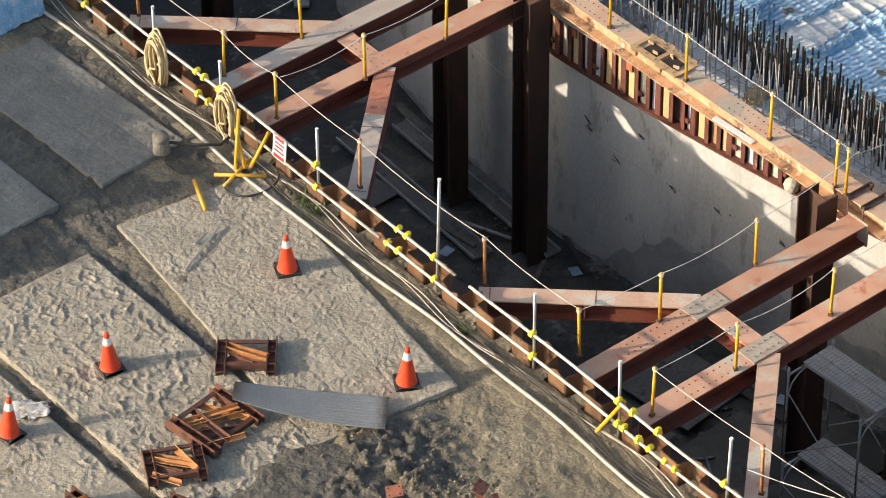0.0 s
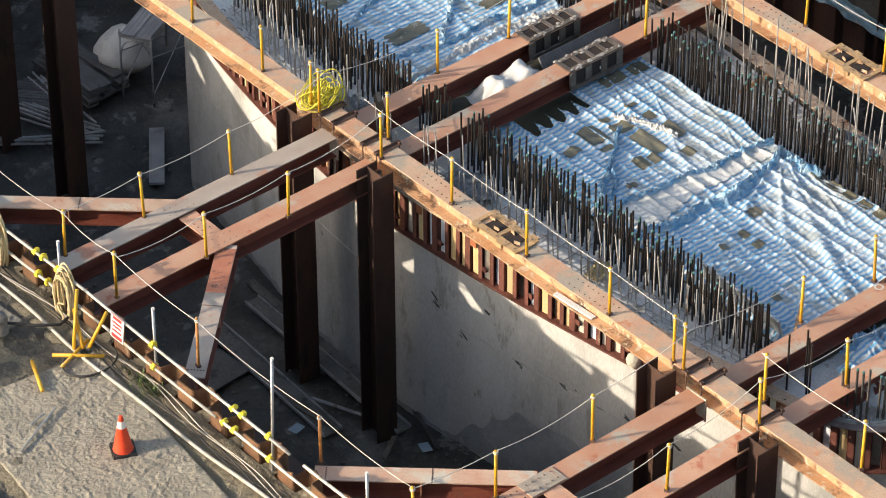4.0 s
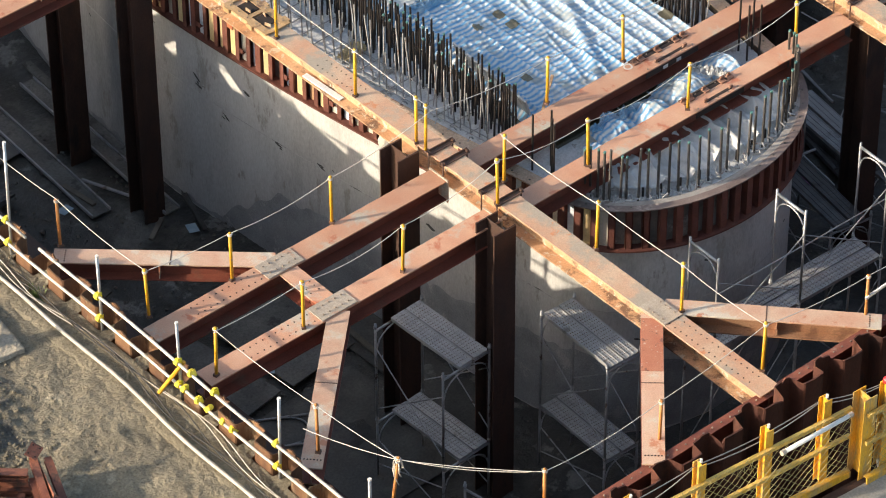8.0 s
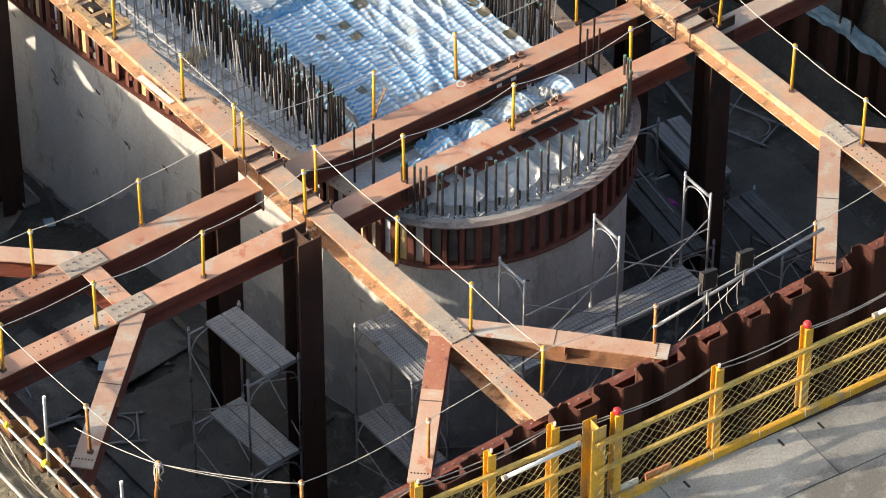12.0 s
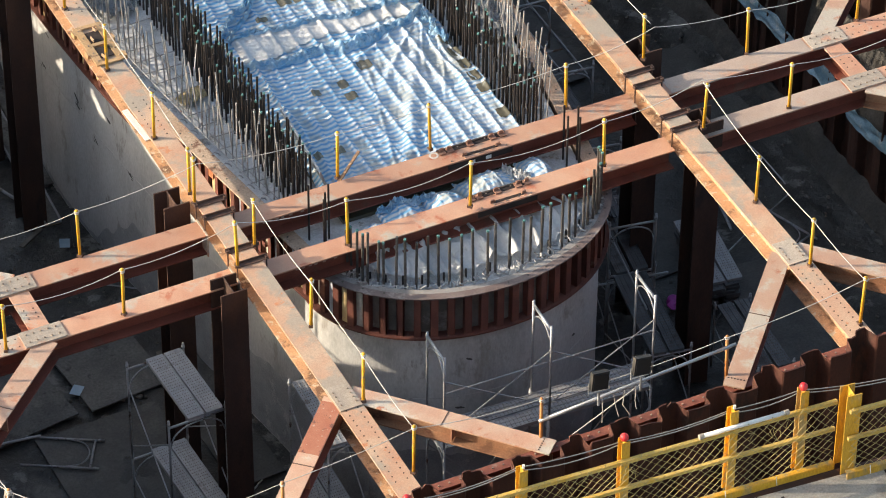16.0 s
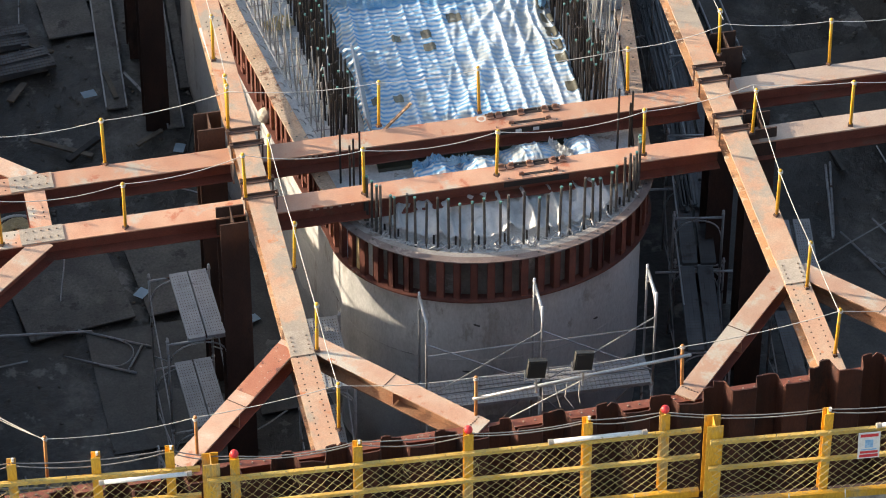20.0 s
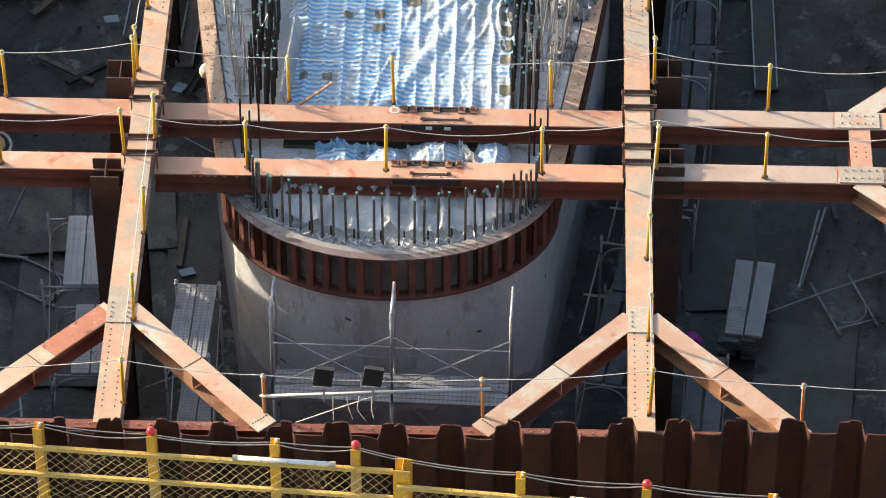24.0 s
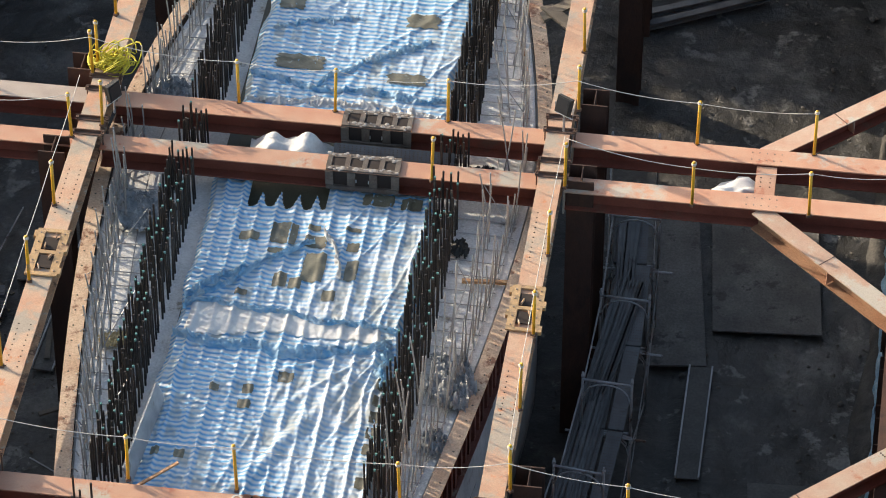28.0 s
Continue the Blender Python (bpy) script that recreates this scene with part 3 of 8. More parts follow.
def formwork():
    """Steel side forms round the pier: two flanges, a skin and upright ribs."""
    form = thing("steel_formwork", None, None, "rust-brown steel formwork with upright ribs round the pier top", "formwork")
    outer, mid, inner = outline(0.06), outline(-0.13), outline(-0.17)
    n = len(outer)
    first = next(i for i in range(n) if outer[i][1] > 0.75)
    back = list(range(first - 1, n - first + 2))
    arc = list(range(n - first + 1, n)) + list(range(first))
    part("top_flange", ring_strip(BM(), [inner[i] for i in back], [outer[i] for i in back], RIM_TOP - 0.025, RIM_TOP, False), RIM, form, "dusty orange top flange with bolt holes")
    thin = outline(-0.06)
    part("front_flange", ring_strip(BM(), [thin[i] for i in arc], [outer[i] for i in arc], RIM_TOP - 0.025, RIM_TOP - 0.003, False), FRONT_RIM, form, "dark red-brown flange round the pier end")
    part("concrete_edge", ring_strip(BM(), [inner[i] for i in arc], [thin[i] for i in arc], RIM_TOP - 0.10, RIM_TOP - 0.02, False), DUST, form, "dusty concrete edge inside the flange")
    part("bottom_flange", ring_strip(BM(), mid, outline(0.04), RIM_LOW, RIM_LOW + 0.03), FORM, form, "thin rusty bottom flange")
    back_wall, face = outline(-0.15), outline(-0.13)
    part("skin", ring_strip(BM(), [back_wall[i] for i in back], [face[i] for i in back], RIM_LOW + 0.03, RIM_TOP - 0.025, False), SKIN, form, "dark brown form panels between the ribs")
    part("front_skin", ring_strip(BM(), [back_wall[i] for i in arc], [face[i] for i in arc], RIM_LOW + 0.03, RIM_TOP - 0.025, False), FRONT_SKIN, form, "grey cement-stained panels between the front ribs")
    h = RIM_TOP - RIM_LOW - 0.055
    rim = outline(-0.02)
    dot = BM()
    bmesh.ops.create_cone(dot, cap_ends=True, segments=8, radius1=0.016, radius2=0.016, depth=0.004)
    dot = mesh("flange_hole", dot, WET)
    rib = BM()
    box(rib, 0, -0.06, 0, 0.014, 0.12, h)
    box(rib, 0.035, -0.113, 0, 0.07, 0.014, h)
    rib = mesh("rib", rib, FORM)
    wide = BM()
    box(wide, -0.045, -0.06, 0, 0.016, 0.12, h)
    box(wide, 0.045, -0.06, 0, 0.016, 0.12, h)
    box(wide, 0, -0.113, 0, 0.106, 0.014, h)
    wide = mesh("joint_rib", wide, FORM)
    gusset = BM()
    box(gusset, 0.09, -0.06, -0.22, 0.10, 0.10, 0.012)
    box(gusset, 0.09, -0.105, -0.18, 0.10, 0.012, 0.09)
    gusset = mesh("gusset", gusset, FORM)
    fills = []
    for c, wd, dp in ((CREAM, 0.14, -0.04), (YPANEL, 0.11, -0.06), (BLUEWHITE, 0.125, -0.035), (TIMBER, 0.12, -0.03)):
        fills.append(mesh("panel", box(BM(), 0.135, dp, -0.02, wd, 0.03, h - 0.05), c))
    lugs = mesh("lug", box(BM(), 0.10, -0.110, h * 0.28, 0.15, 0.014, 0.15), LUG)
    length = sum(math.hypot(a[0] - c[0], a[1] - c[1]) for a, c in zip(mid, mid[1:] + mid[:1]))
    count = int(length / 0.235)
    rnd = random.Random(5)
    for k in range(count):
        x, y, a = ring_at(mid, length * (k + 0.5) / count)
        m = Matrix.Translation((x, y, (RIM_TOP + RIM_LOW) / 2)) @ Matrix.Rotation(a, 4, "Z")
        if y > 14.6:
            continue
        part("rib", wide if k % 3 == 0 or y < 0.75 else rib, None, form, at=m)
        if k % 4 == 1 and y > 0.75:
            part("gusset", gusset, None, form, at=m)
        if x < CX - 1.9 and rnd.random() < 0.85:
            part("panel", fills[rnd.choice((0, 0, 1, 1, 2, 2, 3))], None, form, at=m)
        if k % 5 == 2 and y > 0.75:
            part("lug", lugs, None, form, "orange-red plate with bolt holes", at=m)
    for k in range(int(length / 0.33)):
        x, y, a = ring_at(rim, length * 0.98 * k / int(length / 0.33))
        if y < 13:
            part("flange_hole", dot, None, form, at=pose(x, y, RIM_TOP + 0.001))


formwork()
b = BM()
prism(b, outline(-0.205), -1.0, -0.64)
part("top_surface", b, PALE, pier, "dusty pale concrete top with scraps")
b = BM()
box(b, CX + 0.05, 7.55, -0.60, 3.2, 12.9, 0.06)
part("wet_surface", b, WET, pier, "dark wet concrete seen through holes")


ARC_STEEL = mat("grey_reinforcing_steel", (0.06, 0.055, 0.050), (0.12, 0.11, 0.10), 8, 0.5, 0.3, 0.1, 90, (0.20, 0.185, 0.165), 0.56, 5, 0.35)


def bar_mesh(r, h, cap=True, n=6, skin=None):
    bm = tube(BM(), [(0, 0, 0), (0, 0, h)], r, n)
    count = len(bm.faces)
    if cap:
        tube(bm, [(0, 0, h - 0.006), (0, 0, h + 0.022)], r * 1.12, n)
    bm.faces.ensure_lookup_table()
    bmesh.ops.recalc_face_normals(bm, faces=bm.faces)
    for f in bm.faces[count:]:
        f.material_index = 1
    me = bpy.data.meshes.new("rebar")
    bm.to_mesh(me)
    bm.free()
    me.materials.append(skin or REBAR)
    me.materials.append(CAP_GREEN)
    return me


BARS = [bar_mesh(0.0165, h, c) for h, c in ((0.84, False), (0.93, True), (1.02, False), (0.98, False), (0.89, True), (0.60, False))]
ARC_BARS = [bar_mesh(0.020, h, c, skin=ARC_STEEL) for h, c in ((0.84, True), (0.93, True), (0.98, False), (0.89, True), (0.86, False))]
THIN = []
for hh in (0.98, 1.25, 0.75):
    THIN.append(mesh("thin_bar", tube(BM(), [(0, 0, 0), (0.01, 0.01, hh * 0.6), (0.0, 0.0, hh)], 0.0115, 5), THIN_BAR))


TALL = [mesh("thin_bar", tube(BM(), [(0, 0, 0), (0.01, 0.012, hh * 0.6), (-0.01, 0.0, hh)], 0.0115, 5), THIN_BAR) for hh in (1.3, 1.6, 1.45)]


def bars():
    rnd = random.Random(11)
    for side, xs in ((-1, (1.44, 1.54, 1.66, 1.76)), (1, (5.20, 5.31, 5.42, 5.53))):
        cage = thing("rebar_row", None, None, "dense row of dark upright rebars with green caps", "rebars", "rebar rows of the pier")
        rest = BM()
        for col, x in enumerate(xs):
            for k in range(86):
                y = 1.75 + 0.142 * k + 0.05 * (col % 2) + rnd.uniform(-0.015, 0.015)
                bow = 0.10 * math.sin(math.pi * (y - 1.5) / 14)
                px, tilt = x + side * bow + rnd.uniform(-0.02, 0.02), rnd.uniform(-1.3, 1.3)
                short = any(abs(y - c) < 0.24 for pair in PAIRS for c in pair)
                if short:
                    continue
                if y > 9.7:
                    tube(rest, [(px, y, -0.66), (px + rnd.uniform(-0.02, 0.02), y + rnd.uniform(-0.02, 0.02), rnd.uniform(0.15, 0.36))], 0.017, 5)
                    continue
                part("rebar", rnd.choice(BARS), None, cage, at=pose(px, y, -0.66, tilt, rnd.uniform(-1.3, 1.3), 0))
        tagged(part("rebar_thicket", rest, REBAR, cage), kind="stuff")
    arc = thing("rebar_arc", None, None, "curved row of upright rebars with hooked feet and green caps", "rebars", "rebar rows of the pier")
    hook = mesh("hook", tube(BM(), [(0.0, 0.02, 0.05), (0.03, -0.05, 0.02), (0.07, -0.09, 0.0), (0.11, -0.06, 0.02), (0.10, 0.02, 0.06)], 0.012, 5), THIN_BAR)
    for k in range(34):
        a = math.pi * (k + 0.5 + rnd.uniform(-0.22, 0.22)) / 34
        x, y = 3.56 - 2.03 * math.cos(a), 0.12 - 0.98 * math.sin(a)
        part("rebar", ARC_BARS[k % 5] if k % 2 else ARC_BARS[(k // 2) % 3], None, arc, at=pose(x, y, -0.64, rnd.uniform(-1, 1), rnd.uniform(-1, 1), 0))
        if k % 2:
            part("stub", BARS[5], None, arc, at=pose(3.56 - 1.93 * math.cos(a + 0.04), 0.12 - 0.88 * math.sin(a + 0.04), -1.08))
        for side in (-1, 1):
            part("hook", hook, None, arc, at=pose(x + 0.05 * side, y - 0.02, -0.62, rnd.uniform(-20, 20), rnd.uniform(-20, 20), math.degrees(a) - 90 + side * rnd.uniform(5, 50)) @ Matrix.Diagonal((side * 1.2, 1.2, 1.2, 1)))
    for x, y in ((1.35, 1.0), (1.5, 0.75), (1.42, 0.62), (1.62, 0.9), (5.45, 0.8), (5.6, 0.7), (5.7, 0.95), (5.52, 1.05)):
        part("rebar", BARS[2], None, arc, at=pose(x, y, -0.64, 0, 0, 0))
    for side in (-1, 1):
        mat_ = thing("stirrup_mat", None, None, "thin grey stirrup bars tied over the pier edge", "rebars", "thin bars along the pier edge")
        loop = mesh("loop", tube(BM(), [(-0.10, 0, 0.0), (-0.14, 0, 0.05), (-0.09, 0, 0.09), (-0.03, 0, 0.05), (0.0, 0, 0.0)], 0.011, 5), THIN_BAR)
        for k in range(78):
            y = 1.9 + 0.155 * k
            w = half_width(y)
            if any(abs(y - c) < 0.22 for pair in PAIRS for c in pair):
                continue
            if rnd.random() < 0.88:
                part("thin_bar", rnd.choice(THIN), None, mat_, at=pose(CX + side * (w - 0.36 + rnd.uniform(-0.04, 0.03)), y, -0.64, rnd.uniform(-3, 3), rnd.uniform(-3, 3) + side * 2, 0))
            if side < 0 and k % 2:
                part("loop", loop, None, mat_, at=pose(CX - w + 0.27, y, -0.60, 0, 0, rnd.uniform(-20, 20)))
                part("thin_bar", rnd.choice(THIN), None, mat_, at=pose(CX - w + 0.50 + rnd.uniform(-0.05, 0.05), y + 0.06, -0.64, rnd.uniform(-4, 4), rnd.uniform(-4, 4), 0))
            if side > 0 and rnd.random() < 0.55:
                part("thin_bar", rnd.choice(TALL), None, mat_, at=pose(CX + w - 0.62 + rnd.uniform(-0.1, 0.1), y + 0.05, -0.64, rnd.uniform(-7, 7), rnd.uniform(-8, 8), 0))
            if k % 2 == 0:
                part("cross_bar", tube(BM(), [(CX + side * (w - 0.30), y, -0.615), (CX + side * 1.95, y + rnd.uniform(-0.03, 0.03), -0.60)], 0.009, 5), THIN_BAR, mat_)
        for off in (0.33, 0.42, 0.75):
            line = [(CX + side * (half_width(y) - off), y, -0.595) for y in np.linspace(1.8, 13.9, 30)]
            part("long_bar", tube(BM(), line, 0.009, 5), THIN_BAR, mat_)
        for k in range(6):
            y = 2.4 + 2.0 * k + rnd.uniform(-0.5, 0.5)
            part("slanting_bar", tube(BM(), [(CX + side * (half_width(y) - 0.4), y, -0.6), (CX + side * (half_width(y) - 0.85), y + rnd.uniform(0.3, 0.9), -0.6 + rnd.uniform(0, 0.7))], 0.009, 5), THIN_BAR, mat_)


bars()

# damp cells of the sheet: west, east, south, north
DAMP = ((4.20, 4.68, 7.98, 8.24), (4.78, 5.10, 7.94, 8.22), (4.18, 4.37, 6.28, 6.74), (2.98, 3.37, 6.95, 7.43), (3.50, 3.69, 7.31, 7.44), (3.49, 3.83, 6.92, 7.20), (3.56, 3.89, 6.18, 6.83), (2.99, 3.23, 6.73, 6.85), (3.17, 3.38, 6.03, 6.32), (3.41, 3.60, 6.0, 6.24), (3.93, 4.13, 5.81, 6.04), (4.05, 4.29, 7.36, 7.45),
        (2.52, 2.82, 6.97, 7.17), (2.67, 2.86, 5.77, 5.89), (4.13, 4.31, 6.92, 7.13), (2.68, 2.82, 3.71, 3.85), (3.14, 3.30, 3.74, 3.93), (3.12, 3.31, 3.44, 3.61), (3.60, 3.83, 4.02, 4.23),
        (2.10, 2.22, 2.34, 2.51), (2.43, 2.58, 2.33, 2.50))


def torn(x, y):
    """Where the far hem is torn open between the bars."""
    crest = (1 - abs(math.sin(math.pi * (x - 1.9) / 0.272))) ** 1.4
    return 2.52 < x < 3.68 and y > 7.74 + 0.05 * (x - 2.5) + 0.34 * crest + 0.03 * noise.noise((x * 9, y * 9, 0))


def crease(x, y, seed, sharp):
    """A thin raised line where a noise field crosses zero."""
    return max(0, 1 - abs(noise.noise((x, y, seed))) * sharp)


FOLD_AT = (5.02, 4.95)   # where the sheet is gathered; creases fan out from here


def tarp_height(x, y):
    """Sheet sagging between the bars beneath, with creases running from a heaped fold."""
    u = (x - 1.9) / 0.272 + 0.10 * noise.noise((x * 0.5, y * 0.35, 3))
    crest = (1 - abs(math.sin(math.pi * u))) ** 2.6
    firm = max(0.25, 0.85 + 0.7 * noise.noise((round(u) * 1.7, y * 0.55, 7)))
    ridge = (0.046 if y < 9 else 0.018) * crest * firm
    sag = 0.010 * (1 - abs(math.sin(math.pi * y / 0.33))) ** 3
    wr = 0.018 * noise.noise((x * 1.1 + y * 0.4, y * 0.6 - x * 0.3, 12)) + 0.007 * noise.noise((x * 5, y * 4, 2)) + 0.005 * noise.noise((x * 13, y * 9, 6))
    lean = x + 0.35 * noise.noise((x * 0.5, y * 0.4, 40))
    wr += 0.022 * crease(lean * 1.5 - y * 0.55, y * 0.22, 5, 16) + 0.012 * crease(lean * 3.1 + y * 0.8, y * 0.5, 15, 11) + 0.008 * crease(x * 5.5 - y * 1.2, y * 1.6, 9, 7) + 0.007 * crease(x * 3.0, y * 7.0, 23, 7)
    dx, dy = FOLD_AT[0] - x, FOLD_AT[1] - y
    far = math.hypot(dx, dy)
    if dy > 0 and far < 3.6:
        a = math.atan2(dx, dy) + 0.05 * noise.noise((x, y, 8))
        wr += 0.050 * max(0, math.cos(a * 17)) ** 5 * min(1, far * 1.5) * max(0, 1 - far / 3.6) * (1 if -0.15 < a < 1.25 else 0)
    main = (x - 4.99) * 0.888 - (y - 4.97) * 0.459
    wr += 0.05 * math.exp(-(main / 0.10) ** 2) * (1 if 1.6 < y < 5.1 else 0)
    return -0.43 + ridge + sag + wr


def tarp(name, x0, x1, y0, y1, nx, ny, label, material=None, lift=0.0, group="striped sheets on the pier", edge=0.14, rough=0.0, keep=None):
    bm = BM()
    g = {}
    for i in range(nx + 1):
        for j in range(ny + 1):
            x, y = x0 + (x1 - x0) * i / nx, y0 + (y1 - y0) * j / ny
            side = min(i, nx - i) / nx
            px = x + edge * noise.noise((y * 1.4, 2.0 if i < nx / 2 else 7.0, 0)) * max(0, 1 - side * 5)
            py = y + 0.12 * noise.noise((x * 1.3, 5.0 if j < ny / 2 else 1.0, 0)) * max(0, 1 - min(j, ny - j) / ny * 8)
            drop = 0.13 * max(0, 1 - side * nx / 5)
            g[i, j] = bm.verts.new((px, py, tarp_height(x, y) + lift - drop + rough * (crease(x * 2.6, y * 0.9, 41, 3) + 0.5 * crease(x * 4.5 + y, y * 2 - x, 47, 3))))
    for i in range(nx):
        for j in range(ny):
            x, y = x0 + (x1 - x0) * (i + 0.5) / nx, y0 + (y1 - y0) * (j + 0.5) / ny
            if y < 9 and torn(x, y):
                continue
            if keep and not keep(x, y):
                continue
            bm.faces.new((g[i, j], g[i + 1, j], g[i + 1, j + 1], g[i, j + 1]))
    for v in [v for v in bm.verts if not v.link_faces]:
        bm.verts.remove(v)
    return thing(name, bm, material or TARP, label, "tarpaulin", group, smooth=True)


# Blue and white of the sheet; fold shadows and highlights put into the contrast.
BLUEFOLD = thin_sheet(mat("folded_blue_sheet", (0.16, 0.45, 0.73), (0.58, 0.73, 0.82), 6.0, 0.38, 0, 0.06, 30, (0.58, 0.67, 0.73), 0.56, 5, 0, 0, 0.06, 0.2, 0.04, 11), 0.3)


def fold(parent, p, q, bend, width, height, seed, label, skin=None):
    """A crumpled roll of sheet lying from p to q."""
    bm = BM()
    n, k = 240, 22
    d = Vector((q[0] - p[0], q[1] - p[1], 0))
    side = Vector((-d.y, d.x, 0)).normalized()
    rows = []
    for i in range(n + 1):
        t = i / n
        wd = width * (0.60 + 0.7 * noise.noise((t * 7, seed, 0))) * min(1, 0.35 + 4 * min(t, 1 - t))
        c = Vector((p[0], p[1], 0)) + d * t + side * (bend * math.sin(math.pi * t) + 0.10 * noise.noise((t * 4, seed, 3)))
        row = []
        for j in range(k + 1):
            v = j / k * 2 - 1
            pt = c + side * (v * wd / 2 + 0.035 * noise.noise((t * 9, v * 2, seed)))
            up = height * (1 - v * v) * (0.25 + 0.8 * abs(noise.noise((t * 9, v * 2.2, seed + 2)))) + (0.05 * crease(t * 12, v * 1.6 + t * 7, seed, 5) + 0.035 * crease(t * 26, v * 3 - t * 9, seed + 5, 4) + 0.02 * crease(t * 50, v * 5, seed + 9, 4)) * (1 - v * v)
            row.append(bm.verts.new((pt.x, pt.y, tarp_height(pt.x, pt.y) + 0.012 + up - 0.03 * v * v)))
        rows.append(row)
    for a, c in zip(rows, rows[1:]):
        for j in range(k):
            bm.faces.new((a[j], c[j], c[j + 1], a[j + 1]))
    part("fold", bm, skin or BLUEFOLD, parent, label, True)


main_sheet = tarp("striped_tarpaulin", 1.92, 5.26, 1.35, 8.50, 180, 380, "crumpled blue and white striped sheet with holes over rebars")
OLIVE = mat("damp_olive_sheet", (0.085, 0.078, 0.052), (0.145, 0.135, 0.095), 4, 0.4, 0, 0.1, 40, (0.30, 0.32, 0.31), 0.60, 6, 0.2)
cells = list(DAMP) + [(5.0, 5.19, 4.27 - 0.33 * k - 0.22, 4.27 - 0.33 * k) for k in range(7) if k != 5]
for k, (x0, x1, y0, y1) in enumerate(cells):
    b = BM()
    g = []
    for i in range(9):
        g.append([])
        for j in range(9):
            u, v = i / 8 - 0.5, j / 8 - 0.5
            q = 1 - 0.30 * abs(u * v) + 0.10 * noise.noise((u * 4 + k, v * 4, 1))
            px, py = (x0 + x1) / 2 + (x1 - x0) * u * q, (y0 + y1) / 2 + (y1 - y0) * v * q
            g[-1].append(b.verts.new((px, py, tarp_height(px, py) + 0.010)))
    for i in range(8):
        for j in range(8):
            b.faces.new((g[i][j], g[i + 1][j], g[i + 1][j + 1], g[i][j + 1]))
    part("damp_patch", b, OLIVE, main_sheet, "olive-brown damp patch", True)
fold(main_sheet, (1.95, 4.86), (5.10, 4.98), -0.28, 0.34, 0.11, 3, "crumpled blue fold across the sheet")
fold(main_sheet, (2.0, 5.50), (5.15, 5.22), 0.08, 0.17, 0.06, 8, "narrow blue fold beside a milky patch")
fold(main_sheet, (2.0, 5.40), (3.65, 7.05), 0.08, 0.12, 0.05, 12, "slanting blue crease")
fold(main_sheet, (1.98, 5.62), (2.75, 6.35), 0.05, 0.20, 0.06, 14, "blue fold along the sheet edge")
fold(main_sheet, (3.75, 7.35), (4.15, 6.3), 0.06, 0.10, 0.05, 15, "thin milky crease", WHITE_SHEET)
fold(main_sheet, (5.05, 4.95), (5.08, 4.1), 0.0, 0.25, 0.12, 17, "blue fold hanging over the sheet edge")
far_sheet = tarp("striped_tarpaulin", 1.98, 5.25, 9.75, 13.7, 150, 180, "loose blue and white striped sheet with milky patches", lift=0.05)
fold(far_sheet, (2.1, 10.15), (5.1, 10.05), 0.12, 0.5, 0.07, 41, "milky heaped hem of the sheet", WHITE_SHEET)
fold(far_sheet, (2.05, 10.75), (5.15, 10.5), -0.1, 0.34, 0.10, 43, "loose blue fold across the sheet")
fold(far_sheet, (3.1, 10.6), (4.7, 11.9), 0.1, 0.30, 0.12, 47, "slanting blue fold")
fold(far_sheet, (2.2, 11.9), (3.6, 12.3), 0.1, 0.28, 0.05, 49, "milky slanting fold")
for hx, hy, w, d in ((2.75, 11.15, 0.75, 0.34), (4.45, 10.95, 0.6, 0.25), (2.4, 12.6, 0.4, 0.3), (4.5, 12.4, 0.5, 0.3)):
    b = BM()
    g = [[b.verts.new((hx + w * (i / 9 - 0.5) * (1 + 0.25 * noise.noise((hx, j * 0.9, 1))), hy + d * (j / 9 - 0.5) * (1 + 0.3 * noise.noise((i * 0.8, hy, 4))), tarp_height(hx + w * (i / 9 - 0.5), hy + d * (j / 9 - 0.5)) + 0.066)) for j in range(10)] for i in range(10)]
    for i in range(9):
        for j in range(9):
            b.faces.new((g[i][j], g[i + 1][j], g[i + 1][j + 1], g[i][j + 1]))
    part("damp_patch", b, OLIVE, far_sheet, "olive-brown damp patch", True)
def humps():
    """Loose end of the striped sheet, heaped in rounded humps with dark hollows between."""
    verts, faces, index = [], [], {}
    n, m = 190, 56
    for i in range(n + 1):
        for j in range(m + 1):
            x, y = 2.0 + 3.2 * i / n, 0.28 + 0.86 * j / m
            h = 0.0
            for cx, cy, w, d, top in ((2.25, 0.55, 0.16, 0.22, 0.16), (2.75, 0.75, 0.30, 0.24, 0.18), (3.42, 0.60, 0.26, 0.36, 0.27), (4.15, 0.66, 0.36, 0.40, 0.33), (4.92, 0.66, 0.22, 0.42, 0.30)):
                h = max(h, top * max(0, 1 - ((x - cx) / w) ** 2 * 0.55) * max(0, 1 - ((y - cy) / d) ** 2 * 0.6))
            rough = 0.035 * crease(x * 4, y * 1.3 + x, 3, 6) + 0.02 * crease(x * 9, y * 3, 7, 5) + 0.02 * noise.noise((x * 5, y * 5, 2))
            if h + rough < 0.045:
                continue
            index[i, j] = len(verts)
            verts.append((x, y, -0.57 + h + rough))
    for i in range(n):
        for j in range(m):
            q = [(i, j), (i + 1, j), (i + 1, j + 1), (i, j + 1)]
            if all(c in index for c in q):
                faces.append([index[c] for c in q])
    me = bpy.data.meshes.new("striped_tarpaulin")
    me.from_pydata(verts, [], faces)
    me.materials.append(TARP)
    for f in me.polygons:
        f.use_smooth = True
    return tagged(new("striped_tarpaulin", me), "bunched end of the striped sheet under the beams", "tarpaulin", "striped sheets on the pier")


